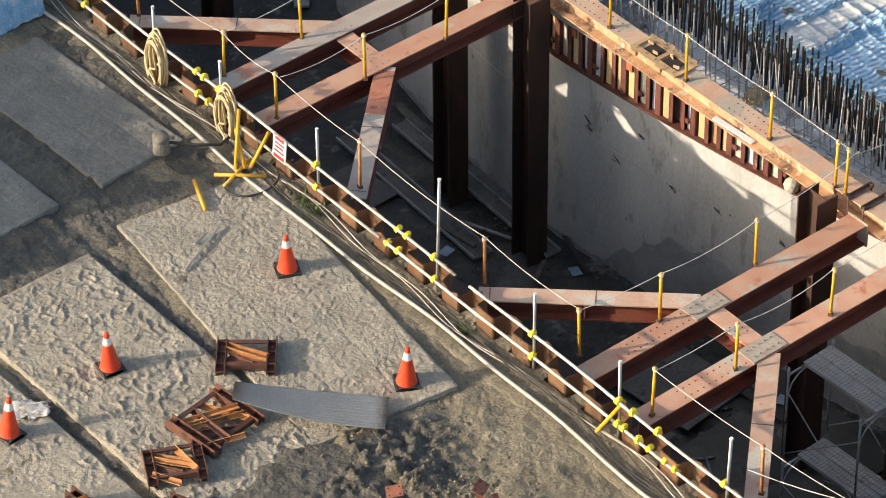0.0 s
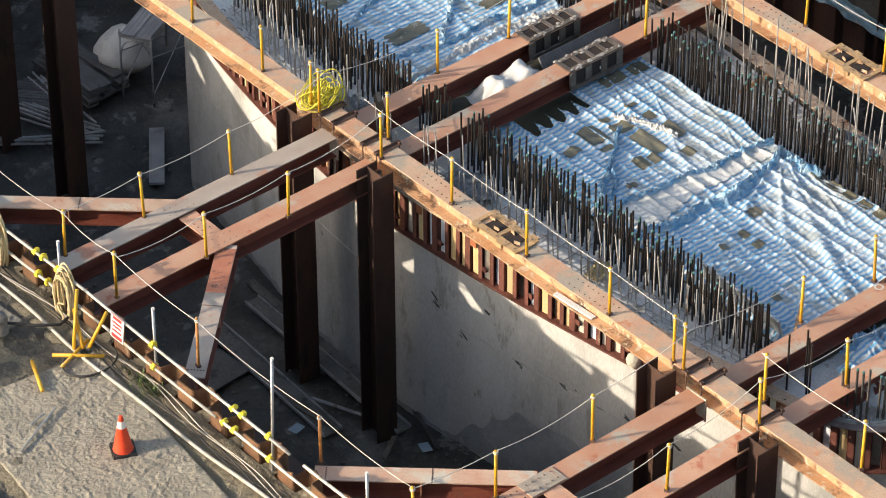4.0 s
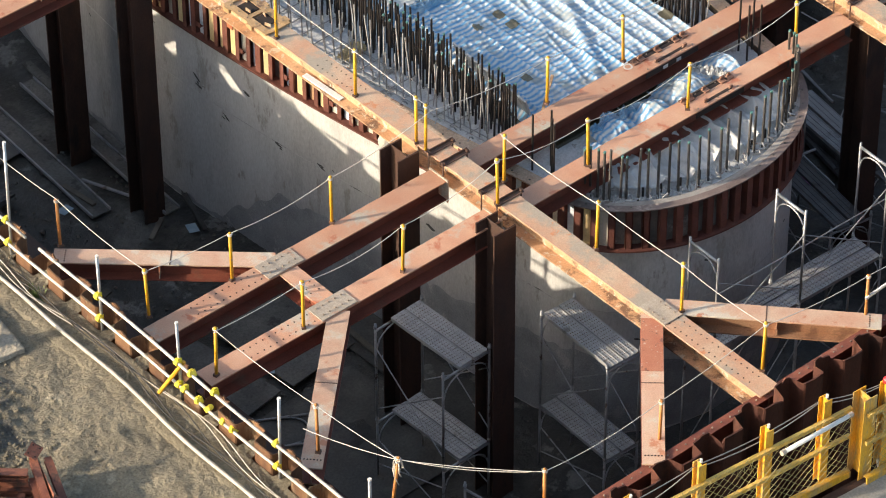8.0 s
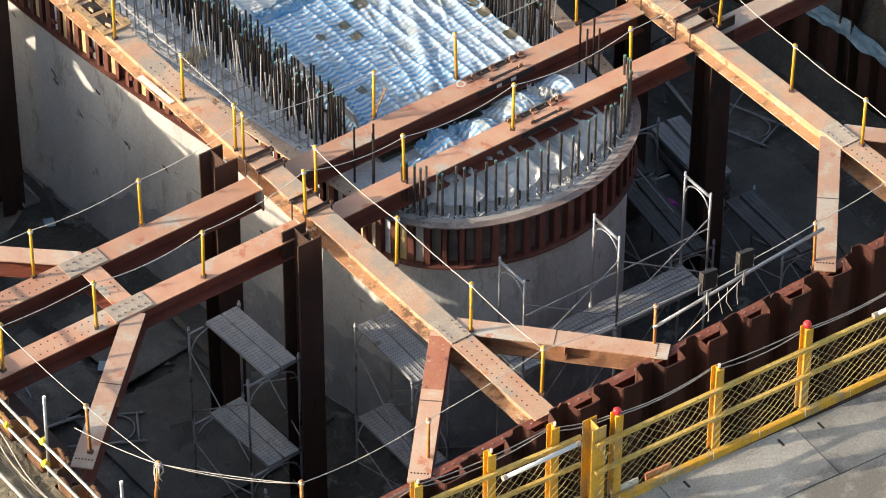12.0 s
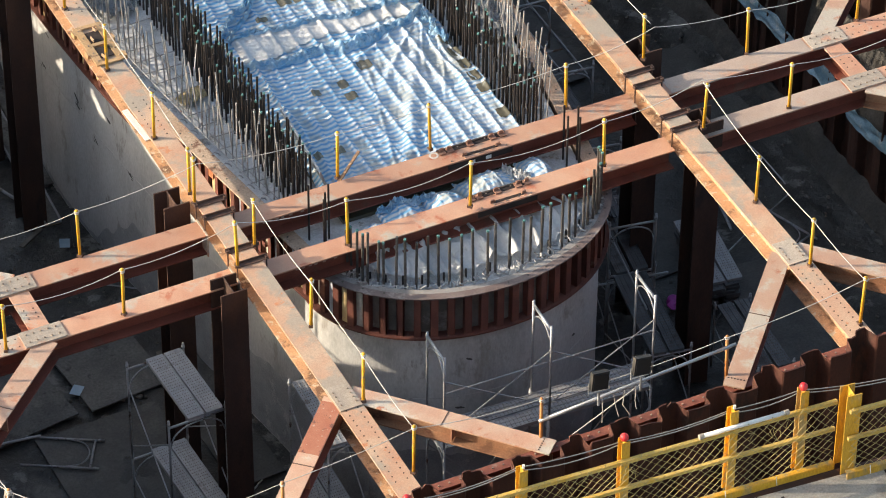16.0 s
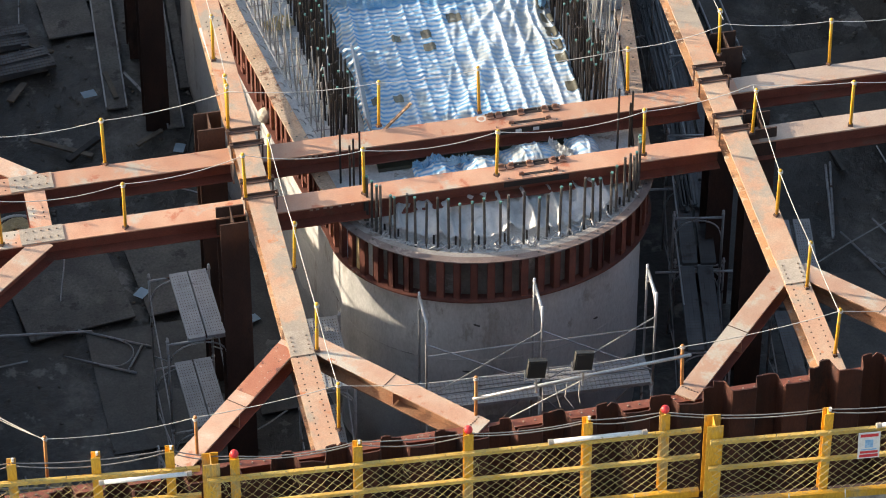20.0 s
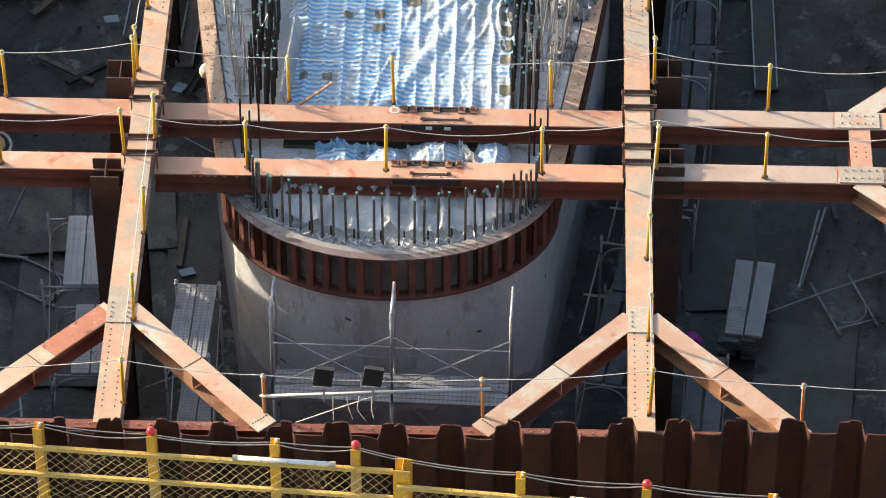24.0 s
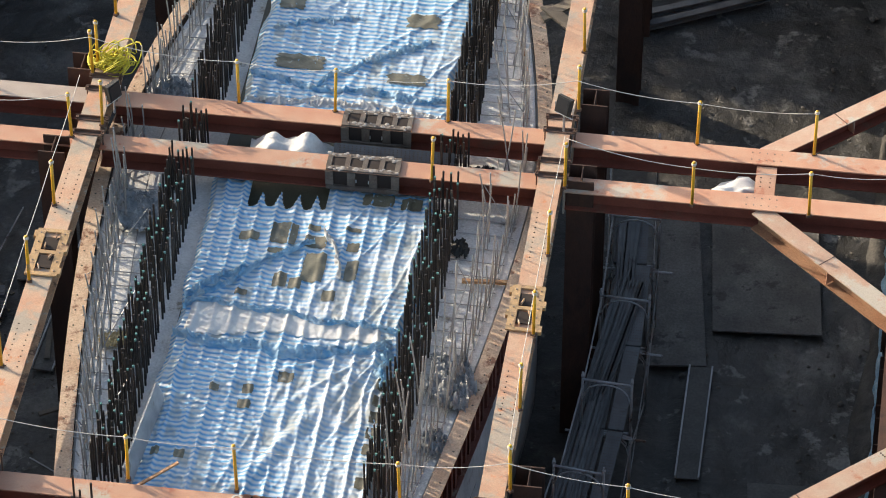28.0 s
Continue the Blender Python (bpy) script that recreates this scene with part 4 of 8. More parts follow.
end_sheet = humps()
fold(end_sheet, (2.4, 0.90), (3.3, 0.85), 0.05, 0.20, 0.04, 27, "blue crumpled end of the sheet")
fold(end_sheet, (4.45, 0.95), (4.75, 0.40), 0.03, 0.16, 0.12, 33, "milky roll of sheet", WHITE_SHEET)
tarp("plastic_sheet", 1.7, 5.4, -0.72, 0.10, 120, 44, "crumpled white plastic sheet inside the rebar arc", WHITE_SHEET, -0.15, "white plastic sheets", 0.05, 0.14, lambda x, y: ((x - 3.56) / 1.92) ** 2 + ((y - 0.15) / 0.88) ** 2 < 1)
tarp("plastic_sheet", 1.97, 5.05, 4.72, 5.72, 110, 40, "milky white sheet patch beside the heaped fold", WHITE_SHEET, 0.022, "white plastic sheets", 0.1, 0.0,
     lambda x, y: abs(y - 5.21) < 0.20 + 0.20 * max(0, 3.6 - x) / 1.6 + 0.10 * noise.noise((x * 2.3, y * 1.5, 31)))


# ---- fittings of the struts ----
HOLE = mat("dark_bolt_hole", (0.02, 0.012, 0.01), (0.03, 0.02, 0.015), 20, 0.9, 0, 0, 50, vary=0)
GREYPAINT = mat("grey_scraped_plate", (0.34, 0.285, 0.225), (0.42, 0.355, 0.285), 5, 0.7, 0, 0.15, 45, (0.42, 0.23, 0.15), 0.58, 3, 0.1)
DARKSTEEL = mat("dark_angle_steel", (0.075, 0.042, 0.03), (0.13, 0.072, 0.05), 6, 0.7, 0, 0.15, 60)
ROPE = mat("white_rope", (0.50, 0.47, 0.42), (0.62, 0.59, 0.54), 30, 0.9, 0, 0.1, 200, (0.3, 0.27, 0.23), 0.62, 8, 0.05)
ORANGE_POST = mat("orange_rusty_tube", (0.42, 0.17, 0.05), (0.52, 0.24, 0.08), 8, 0.6, 0, 0.1, 70, (0.2, 0.09, 0.05), 0.6, 6, 0.1)

BOLTS = mat("dull_bolt_head", (0.22, 0.17, 0.135), (0.30, 0.235, 0.185), 9, 0.7, 0, 0, 60, vary=0.2)

disc = BM()
bmesh.ops.create_cone(disc, cap_ends=True, segments=8, radius1=0.012, radius2=0.012, depth=0.006)
HOLE_ME = mesh("bolt_hole", disc, HOLE)
bolt = BM()
bmesh.ops.create_cone(bolt, cap_ends=True, segments=6, radius1=0.0135, radius2=0.012, depth=0.016)
BOLT_ME = mesh("bolt", bolt, BOLTS)


bpy.context.view_layer.update()
BEAM_LIST = [(ob, ob.matrix_world.inverted(), max(v.co.x for v in ob.data.vertices)) for ob in scene.objects if ob.name.split(".")[0] in ("strut_beam", "corner_brace")]


def host(x, y, z):
    best = None
    for ob, inv, length in BEAM_LIST:
        p = inv @ Vector((x, y, z))
        if -0.1 < p.x < length + 0.1 and abs(p.y) < 0.25 and abs(p.z) < 0.35 and (best is None or abs(p.y) < best[0]):
            best = (abs(p.y), ob, inv)
    return best


def on_beam(name, me, x, y, z, rz=0.0):
    """A small fitting fixed to the strut under it."""
    h = host(x, y, z)
    if not h:
        return
    part(name, me, None, h[1], at=h[2] @ pose(x, y, z, 0, 0, rz))


def holes(x, y, z, dx, dy, n, across=0.17, pitch=0.11):
    """Two lines of bolt holes along a strut from a place on its middle line."""
    for k in range(n):
        for s in (-1, 1):
            on_beam("bolt_hole", HOLE_ME, x + dx * pitch * k - dy * s * across / 2, y + dy * pitch * k + dx * s * across / 2, z + 0.001)


rnd = random.Random(3)
for far, near in PAIRS[:2]:
    for y in (far, near):
        holes(-4.6, y, ZC, 1, 0, 13)
        holes(10.3, y, ZC, 1, 0, 12)
for x in (X0, X1):
    holes(x, -4.9, ZL, 0, 1, 15)
    holes(x, 3.2, ZL, 0, 1, 9)
    holes(x, 6.5, ZL, 0, 1, 10)


def plate_mesh(sx, sy, t=0.016):
    return mesh("gusset_plate", box(BM(), 0, 0, t / 2, sx, sy, t), GREYPAINT)


GUS = plate_mesh(0.62, 0.33)
END = mesh("end_plate", box(BM(), 0, 0, -0.18, 0.025, 0.40, 0.40), GREYPAINT)
STIFF = mesh("stiffener", box(BM(), 0, 0, -0.175, 0.014, 0.165, 0.30), PRIMER)
for far, near in PAIRS:
    for jx, s in ((-3.12, 1), (10.09, -1)):
        for y in (far, near):
            on_beam("gusset_plate", GUS, jx, y, ZC + 0.001)
            for k in range(10):
                on_beam("bolt", BOLT_ME, jx - 0.22 + 0.11 * (k % 5), y - 0.08 + 0.16 * (k // 5), ZC + 0.028)
        # short tie between the pair
        tie = strut((jx + 0.02, near + 0.18), (jx + 0.02, far - 0.18), ZC - 0.01, "tie_beam", "short orange primed tie beam between two struts", 0.30, 0.30, "tie beams between struts")
        for k in range(6):
            part("bolt_hole", HOLE_ME, None, tie, at=pose(0.22 + 0.1 * (k % 3), -0.07 + 0.14 * (k // 3), 0.001))
    for y in (far, near):
        on_beam("end_plate", END, X0 - 0.215, y, ZC)
        on_beam("end_plate", END, X1 + 0.215, y, ZC)
for x in (X0, X1):
    on_beam("gusset_plate", plate_mesh(0.33, 0.5), x, -3.1, ZL + 0.001)
    for k in range(8):
        on_beam("bolt", BOLT_ME, x - 0.11 + 0.22 * (k // 4), -3.25 + 0.09 * (k % 4), ZL + 0.028)
for ob, inv, length in BEAM_LIST:
    if ob.name.startswith("corner_brace"):
        for q in (-1, 1):
            part("stiffener", STIFF, None, ob, at=pose(length * 0.52, q * 0.075, 0.01) @ Matrix.Diagonal((1, 0.8, 0.85, 1)))
        for k in range(6):
            part("bolt_hole", HOLE_ME, None, ob, at=pose(length - 0.16, -0.11 + 0.044 * k, 0.001))
        part("weld_seam", box(BM(), length * 0.47, 0, 0.001, 0.014, 0.30, 0.006), DARKSTEEL, ob)
RED_TOP = mat("dotted_red_primer", (0.36, 0.125, 0.07), (0.42, 0.18, 0.105), 4, 0.6, 0, 0.10, 60, (0.16, 0.07, 0.05), 0.58, 7, 0.1, 0, 0.04, 0.3, 0, 9, (0.47, 0.34, 0.25), 0.62)
for px, py, dx, dy in ((X0 - 0.12, -3.05, X0 - 2.1, SOUTH + 0.1), (-3.1, 8.29, WEST + 0.1, 6.16)):
    h = host(px + (dx - px) * 0.3, py + (dy - py) * 0.3, ZL if px > -1 else ZC)
    part("upper_half", box(BM(), 0.62, 0, 0.002, 1.05, 0.296, 0.004), RED_TOP, h[1], "dotted red upper half of the brace")

PALE_TOP = mat("pale_dusted_primer", (0.38, 0.275, 0.21), (0.44, 0.345, 0.28), 1.3, 0.65, 0, 0.12, 60, (0.50, 0.27, 0.17), 0.54, 0.8, 0.1, 0, 0.08, 0.3)
for y, x0, x1 in ((1.24, 7.35, 9.75), (0.09, 7.35, 9.75)):
    part("dusted_face", box(BM(), (x0 + x1) / 2 - 7.18, 0, 0.002, x1 - x0, 0.344, 0.004), PALE_TOP, host(8.5, y, ZC)[1], "dusty grey stretch of the strut's upper face")


def clamp(x, y):
    """Angle clamped over a long strut beside a crossing, with its two bolts."""
    c = thing("angle_clamp", box(BM(), 0, 0, 0.012, 0.50, 0.075, 0.012), DARKSTEEL, "dark steel angle clamped over the long strut", "clamp", "clamps at the strut crossings", at=pose(x, y, ZL, 0, 0, 0))
    part("upstand", box(BM(), 0, 0.035, 0.032, 0.50, 0.01, 0.05), DARKSTEEL, c)
    for s in (-1, 1):
        part("rod", tube(BM(), [(s * 0.225, 0, -0.34), (s * 0.225, 0, 0.05)], 0.012, 6), DARKSTEEL, c)
        part("nut", mesh("nut", box(BM(), 0, 0, 0, 0.045, 0.045, 0.03), DARKSTEEL), None, c, at=pose(s * 0.225, 0, 0.035))


for far, near in PAIRS:
    for x in (X0, X1):
        for y in (far + 0.23, far - 0.08, near + 0.25, near - 0.08):
            clamp(x + 0.02, y)


JACK = mat("brown_jack_steel", (0.21, 0.10, 0.065), (0.30, 0.165, 0.11), 4, 0.7, 0, 0.15, 50, (0.12, 0.07, 0.05), 0.55, 4, 0.15)
JACK_GREY = mat("grey_jack_steel", (0.075, 0.058, 0.046), (0.145, 0.12, 0.10), 7, 0.7, 0, 0.15, 50, (0.10, 0.07, 0.055), 0.52, 4, 0.15)


def lug_mesh(r, h=0.065):
    """Small upright plate with a sloping top."""
    bm = box(BM(), 0, 0, h / 2, 0.085, 0.022, h)
    for v in bm.verts:
        if v.co.z > h * 0.5:
            v.co.x = v.co.x * 0.7 + r.uniform(-0.012, 0.012)
    return bm


def jack(p, q, z, length, top, side, kind):
    """Jacking unit let into a strut: kind 0 slim with one slot, 1 a heavy dusty box with open cells, 2 a box on a long strut."""
    s = thing("jacking_box", None, None, ("worn brown jacking unit with upright lugs in the strut", "heavy grey jacking box caked with dust and cement", "yellowed jacking box with two open cells in the strut")[kind], "jack box", "jacking boxes in the struts", at=along(p, q, z))
    r = random.Random(int(p[0] * 10 + p[1] * 100))
    half = (0.135, 0.145, 0.175)[kind]
    lift = (-0.024, 0.018, 0.016)[kind]
    for sy in (-1, 1):
        wd = (0, 0.085, 0.12)[kind]
        if kind:
            part("upper_bar", box(BM(), length / 2, sy * half, lift + 0.008, length, wd, 0.026), top, s)
        if kind == 2:
            continue
        part("slot_side", box(BM(), length / 2, sy * 0.178, -0.075 if kind == 0 else -0.135, length * 0.96, 0.006, 0.09 if kind == 0 else 0.24), HOLE, s, "dark gap in the web")
        if kind == 1:
            part("lower_bar", box(BM(), length / 2, sy * 0.20, -0.29, length, 0.05, 0.07), side, s)
            for k in range(4):
                part("cheek_post", box(BM(), 0.05 + (length - 0.10) * k / 3, sy * 0.19, -0.135, 0.12, 0.03, 0.25), side, s)
        if p[1] > 1:
            for k in (1, 2):
                part("seen_gap", box(BM(), length * (0.14 + 0.24 * k), sy * 0.183, -0.08 if kind == 0 else -0.17, 0.09, 0.005, 0.06), WHITE_SHEET, s, "pale sheet seen through the slot")
    cells = ((), (0.16, 0.40, 0.64, 0.86), (0.30, 0.70))[kind]
    for f in cells:
        part("cell", box(BM(), length * f, 0, lift + 0.002, length * (0, 0.17, 0.26)[kind], (0, 0.24, 0.22)[kind], 0.014), HOLE, s, "dark open cell")
    for f in [0.03] + [(a + c) / 2 for a, c in zip(cells, cells[1:])] + [0.97] if kind else ():
        part("cross_plate", box(BM(), length * f, 0, lift + 0.010, length * 0.07, 2 * half - 0.05, 0.024), top, s)
    if kind == 0:
        part("slot", box(BM(), length / 2, 0.115, 0.002, length * 0.84, 0.075, 0.006), HOLE, s, "long dark slot in the upper face")
        part("slot", box(BM(), length * 0.55, -0.09, 0.002, length * 0.5, 0.05, 0.006), HOLE, s, "long dark slot in the upper face")
        part("edge_bar", box(BM(), length / 2, 0.163, 0.010, length * 1.02, 0.020, 0.022), JACK_GREY, s, "thin grey bar along the slot")
        for f in (0.05, 0.17, 0.47, 0.80, 0.95):
            part("saddle", box(BM(), length * f, 0.105, 0.012, 0.10, 0.11, 0.02), top, s, "brown saddle across the slot")
            part("lug", lug_mesh(r, 0.055), JACK, s, "brown upright lug", at=pose(length * f + r.uniform(-0.02, 0.02), 0.12, 0.02, 0, 0, r.uniform(-6, 6)))
        for f in (0.30, 0.80):
            part("lug", lug_mesh(r, 0.05), JACK, s, "brown upright lug", at=pose(length * f, -0.09, 0.004, 0, 0, r.uniform(-6, 6)))
    if kind == 1:
        crust = BM()
        for k in range(60):
            u, v = r.uniform(0, length), r.choice((-1, 1)) * r.gauss(half, 0.03)
            bmesh.ops.create_icosphere(crust, subdivisions=1, radius=r.uniform(0.012, 0.035), matrix=pose(u, v, lift + 0.016) @ Matrix.Diagonal((1.4, 1.0, 0.5, 1)))
        tagged(part("cement_crust", crust, DUST, s, "spilled cement crust"), kind="stuff")
    if kind == 2:
        for k in range(4):
            sy = 1 if k % 2 else -1
            part("lug", box(BM(), length * (0.10 + 0.26 * k) + r.uniform(-0.03, 0.03), sy * (half + 0.075), 0.004, 0.13, 0.05, 0.07), top, s)
            part("rib", box(BM(), length * (0.16 + 0.23 * k), -sy * 0.06, 0.045, 0.10, 0.014, 0.055, r.uniform(-25, 25)), YWEB, s, "bent yellowed rib")
    for k in range(5):
        for sy in (-1, 1):
            part("bolt", BOLT_ME, None, s, at=pose(0.1 + k * (length - 0.2) / 4, sy * half, lift + 0.028))


for x0, x1, y in ((3.60, 4.70, 1.24), (3.52, 4.52, 0.09)):
    jack((x0, y), (x1, y), ZC - 0.05, x1 - x0, JACK, WEB, 0)
for x0, x1, y in ((3.63, 4.72, 8.41), (3.70, 4.75, 9.45)):
    jack((x0, y), (x1, y), 0.0, x1 - x0, JACK_GREY, JACK_GREY, 1)
JACK_YELLOW = mat("yellow_brown_jack_steel", (0.36, 0.22, 0.10), (0.45, 0.30, 0.16), 5, 0.65, 0, 0.15, 50, (0.20, 0.12, 0.07), 0.55, 5, 0.15)
jack((X0, 5.10), (X0, 6.12), ZL, 1.0, JACK_YELLOW, YWEB, 2)
jack((X1, 4.9), (X1, 5.9), ZL, 0.95, JACK_YELLOW, YWEB, 2)

# ---- safety posts and ropes ----
def post_mesh(h):
    bm = tube(BM(), [(0, 0, 0), (0, 0, h)], 0.024, 8)
    tube(bm, [(0, 0, h - 0.05), (0, 0, h - 0.015)], 0.03, 8)
    return bm


POST = thing("safety_post", mesh("safety_post", post_mesh(0.86), YELLOW, True), None, "yellow steel safety post standing on a strut", "post", "safety posts", at=pose(-3.82, 1.40, ZC))
part("foot", box(BM(), 0, 0, 0.02, 0.075, 0.06, 0.04), DARKSTEEL, POST, "rusty clamp foot")
part("rope_knot", tube(BM(), [(0.03 * math.cos(a), 0.03 * math.sin(a), 0.80 + 0.004 * a) for a in np.linspace(0, 12, 24)], 0.009, 5), ROPE, POST, "white rope knot")
OPOST = thing("safety_post", mesh("safety_post", post_mesh(0.86), ORANGE_POST, True), None, "orange rusty safety post by the pit wall", "post", "safety posts", at=pose(-5.17, 3.52, ZC))
part("foot", box(BM(), 0, 0, 0.02, 0.075, 0.06, 0.04), DARKSTEEL, OPOST, "rusty clamp foot")
part("rope_knot", tube(BM(), [(0.03 * math.cos(a), 0.03 * math.sin(a), 0.80 + 0.004 * a) for a in np.linspace(0, 12, 24)], 0.009, 5), ROPE, OPOST, "white rope knot")


def posts(places, z, base=None):
    for x, y in places:
        copy_thing(base or POST, pose(x, y, z, rnd.uniform(-1.5, 1.5), rnd.uniform(-1.5, 1.5), rnd.uniform(0, 360)))


for far, near, fx, nx_ in ((1.43, 0.0, (-2.02, 2.01, 3.51, 5.75, 8.83, 10.75), (-3.70, -1.94, 1.51, 3.45, 5.63, 8.74, 10.7)),
                           (9.6, 8.22, (-3.65, -2.0, 2.08, 3.55, 5.27, 9.03, 10.78), (-3.54, -2.0, 5.22, 9.08, 10.8))):
    posts([(x, far) for x in fx], ZC)
    posts([(x, near) for x in nx_], ZC)
    for jx in (X0, X1):
        posts([(jx - 0.2, near + 0.0), (jx + 0.2, near + 0.32), (jx - 0.19, far + 0.12), (jx - 0.16, far + 0.36)] if jx == X0 else [(jx + 0.24, near - 0.12), (jx + 0.24, far + 0.3)], ZL)
posts([(-0.13, y) for y in (3.17, 4.97, 6.66, 11.2, 13.0)] + [(0.2, y) for y in (-1.59, -3.29, -4.85)], ZL)
posts([(X1 + 0.1, y) for y in (-1.92, -3.47, -4.85)] + [(X1 + 0.17, y) for y in (3.33, 4.86, 6.58, 11.3, 13.1)], ZL)
posts([(-5.14, 1.55), (-5.18, 0.03), (-5.1, 9.6), (-5.12, 8.3)], ZC)
posts([(-5.13, -2.05), (-3.72, -4.88), (-1.72, -4.9), (2.05, -4.95), (4.9, -4.95), (9.05, -4.95), (-5.2, 6.25), (-5.2, 11.6)], ZC + 0.05, OPOST)


def rope(points, sag=0.10, r=0.006, label="slack white rope strung from post to post", skin=None):
    line = []
    for p, q in zip(points, points[1:]):
        p, q = Vector(p), Vector(q)
        d = (q - p).length
        s = sag * min(1.6, d / 2.2) * rnd.uniform(0.5, 1.5)
        line += [p.lerp(q, t) - Vector((0, 0, 4 * s * t * (1 - t))) for t in np.linspace(0, 1, 9)[:-1]]
    line.append(Vector(points[-1]))
    thing("safety_rope", tube(BM(), line, r, 5), skin or ROPE, label, "rope", "ropes between the posts", smooth=True)


HZ = 0.82
for far, near, fx, nx_ in ((1.43, 0.0, (-3.82, -2.02, -0.18, 2.01, 3.51, 5.75, 7.2, 8.83, 10.75), (-5.18, -3.70, -1.94, -0.2, 1.51, 3.45, 5.63, 7.2, 8.74, 10.7)),
                           (9.6, 8.22, (-5.1, -3.65, -2.0, -0.18, 2.08, 3.55, 5.27, 7.2, 9.03, 10.78), (-5.12, -3.54, -2.0, -0.2))):
    rope([(x, far, (ZL if abs(x) < 0.3 or x == 7.2 else ZC) + HZ) for x in fx])
    rope([(x, near, (ZL if abs(x) < 0.3 or x == 7.2 else ZC) + HZ) for x in nx_])
rope([(7.2, 8.25, ZL + HZ), (9.08, 8.22, ZC + HZ - 0.1), (10.8, 8.22, ZC + HZ), (12.2, 8.2, 0.9)])
rope([(0.2, 0.41, ZL + HZ), (0.2, -1.59, ZL + HZ), (0.2, -3.29, ZL + HZ), (0.2, -4.85, ZL + HZ)], 0.05)
rope([(-0.13, 8.69, ZL + HZ), (-0.13, 6.66, ZL + HZ), (-0.13, 4.97, ZL + HZ), (-0.13, 3.17, ZL + HZ), (-0.16, 1.6, ZL + HZ)], 0.03)
rope([(X1 + 0.2, 8.3, ZL + HZ), (X1 + 0.17, 6.58, ZL + HZ), (X1 + 0.17, 4.86, ZL + HZ), (X1 + 0.17, 3.33, ZL + HZ), (X1 + 0.22, 1.54, ZL + HZ)], 0.04)
rope([(X1 + 0.24, -0.03, ZL + HZ), (X1 + 0.1, -1.92, ZL + HZ), (X1 + 0.1, -3.47, ZL + HZ), (X1 + 0.1, -4.85, ZL + HZ)], 0.05)
rope([(-5.2, 11.6, 0.85), (-5.1, 9.6, 0.8), (-5.12, 8.3, 0.8), (-5.2, 6.25, 0.85), (-5.17, 3.52, 0.83), (-5.14, 1.55, 0.8)], 0.12)
rope([(-5.18, 0.03, 0.8), (-5.13, -2.05, 0.85), (-4.97, -3.48, 0.84), (-3.72, -4.88, 0.85), (-1.72, -4.9, 0.85), (0.2, -4.85, 1.0), (2.05, -4.95, 0.87), (4.9, -4.95, 0.87), (X1 + 0.1, -4.85, 1.0), (9.05, -4.95, 0.87), (11.6, -4.9, 0.9)], 0.07)
rope([(-5.14, 1.55, 0.8), (-3.82, 1.43, 0.79)], 0.05)
copy_thing(OPOST, pose(-5.04, -3.44, ZC + 0.05, 3, 5, 0))
rope([(-5.25, -1.9, 0.42), (-4.97, -3.48, 0.83), (-3.72, -4.88, 0.84)], 0.06, label="second slack white rope tied to the corner post")
tails = BM()
for k in range(6):
    a, ln = 1.05 * k, rnd.uniform(0.15, 0.5)
    tube(tails, [(0, 0, 0), (0.06 * math.cos(a), 0.06 * math.sin(a), -0.03), (0.07 * math.cos(a), 0.07 * math.sin(a), -0.6 * ln), (0.04 * math.cos(a + 1), 0.04 * math.sin(a + 1), -ln)], 0.008, 5)
for k in range(14):
    a = 0.45 * k
    tube(tails, [(0.045 * math.cos(a), 0.045 * math.sin(a), 0.02 * math.sin(a * 3)), (0.045 * math.cos(a + 2), 0.045 * math.sin(a + 2), 0.035 * math.cos(a))], 0.010, 5)
thing("rope_knot", tails, ROPE, "bunch of white rope ends knotted on the corner post", "rope", at=pose(-4.97, -3.48, 0.82), smooth=True)

# paint and chalk on the struts
bpy.context.view_layer.update()
CHALK = mat("pale_chalk", (0.42, 0.30, 0.24), (0.50, 0.38, 0.31), 20, 0.9, 0, 0, 50)
ring = BM()
n = 20
vs = [[ring.verts.new((q * math.cos(2 * math.pi * k / n), q * math.sin(2 * math.pi * k / n), 0.004)) for k in range(n)] for q in (0.045, 0.075)]
for k in range(n):
    ring.faces.new((vs[0][k], vs[1][k], vs[1][(k + 1) % n], vs[0][(k + 1) % n]))
RINGM = mesh("paint_ring", ring, ROPE)
on_beam("paint_ring", RINGM, 3.52, 1.34, ZC - 0.05)
CH = mesh("chalk_mark", box(BM(), 0, 0, 0, 0.05, 0.003, 0.06), CHALK)
for y in (0.09, 1.24):
    for k, (dx, dz) in enumerate(((0, 0), (0.09, 0.0), (0.20, 0.004), (0.29, -0.004), (0.42, 0), (0.60, 0))):
        on_beam("chalk_mark", CH, 0.75 + dx, y - 0.0095, ZC - 0.22 + dz)


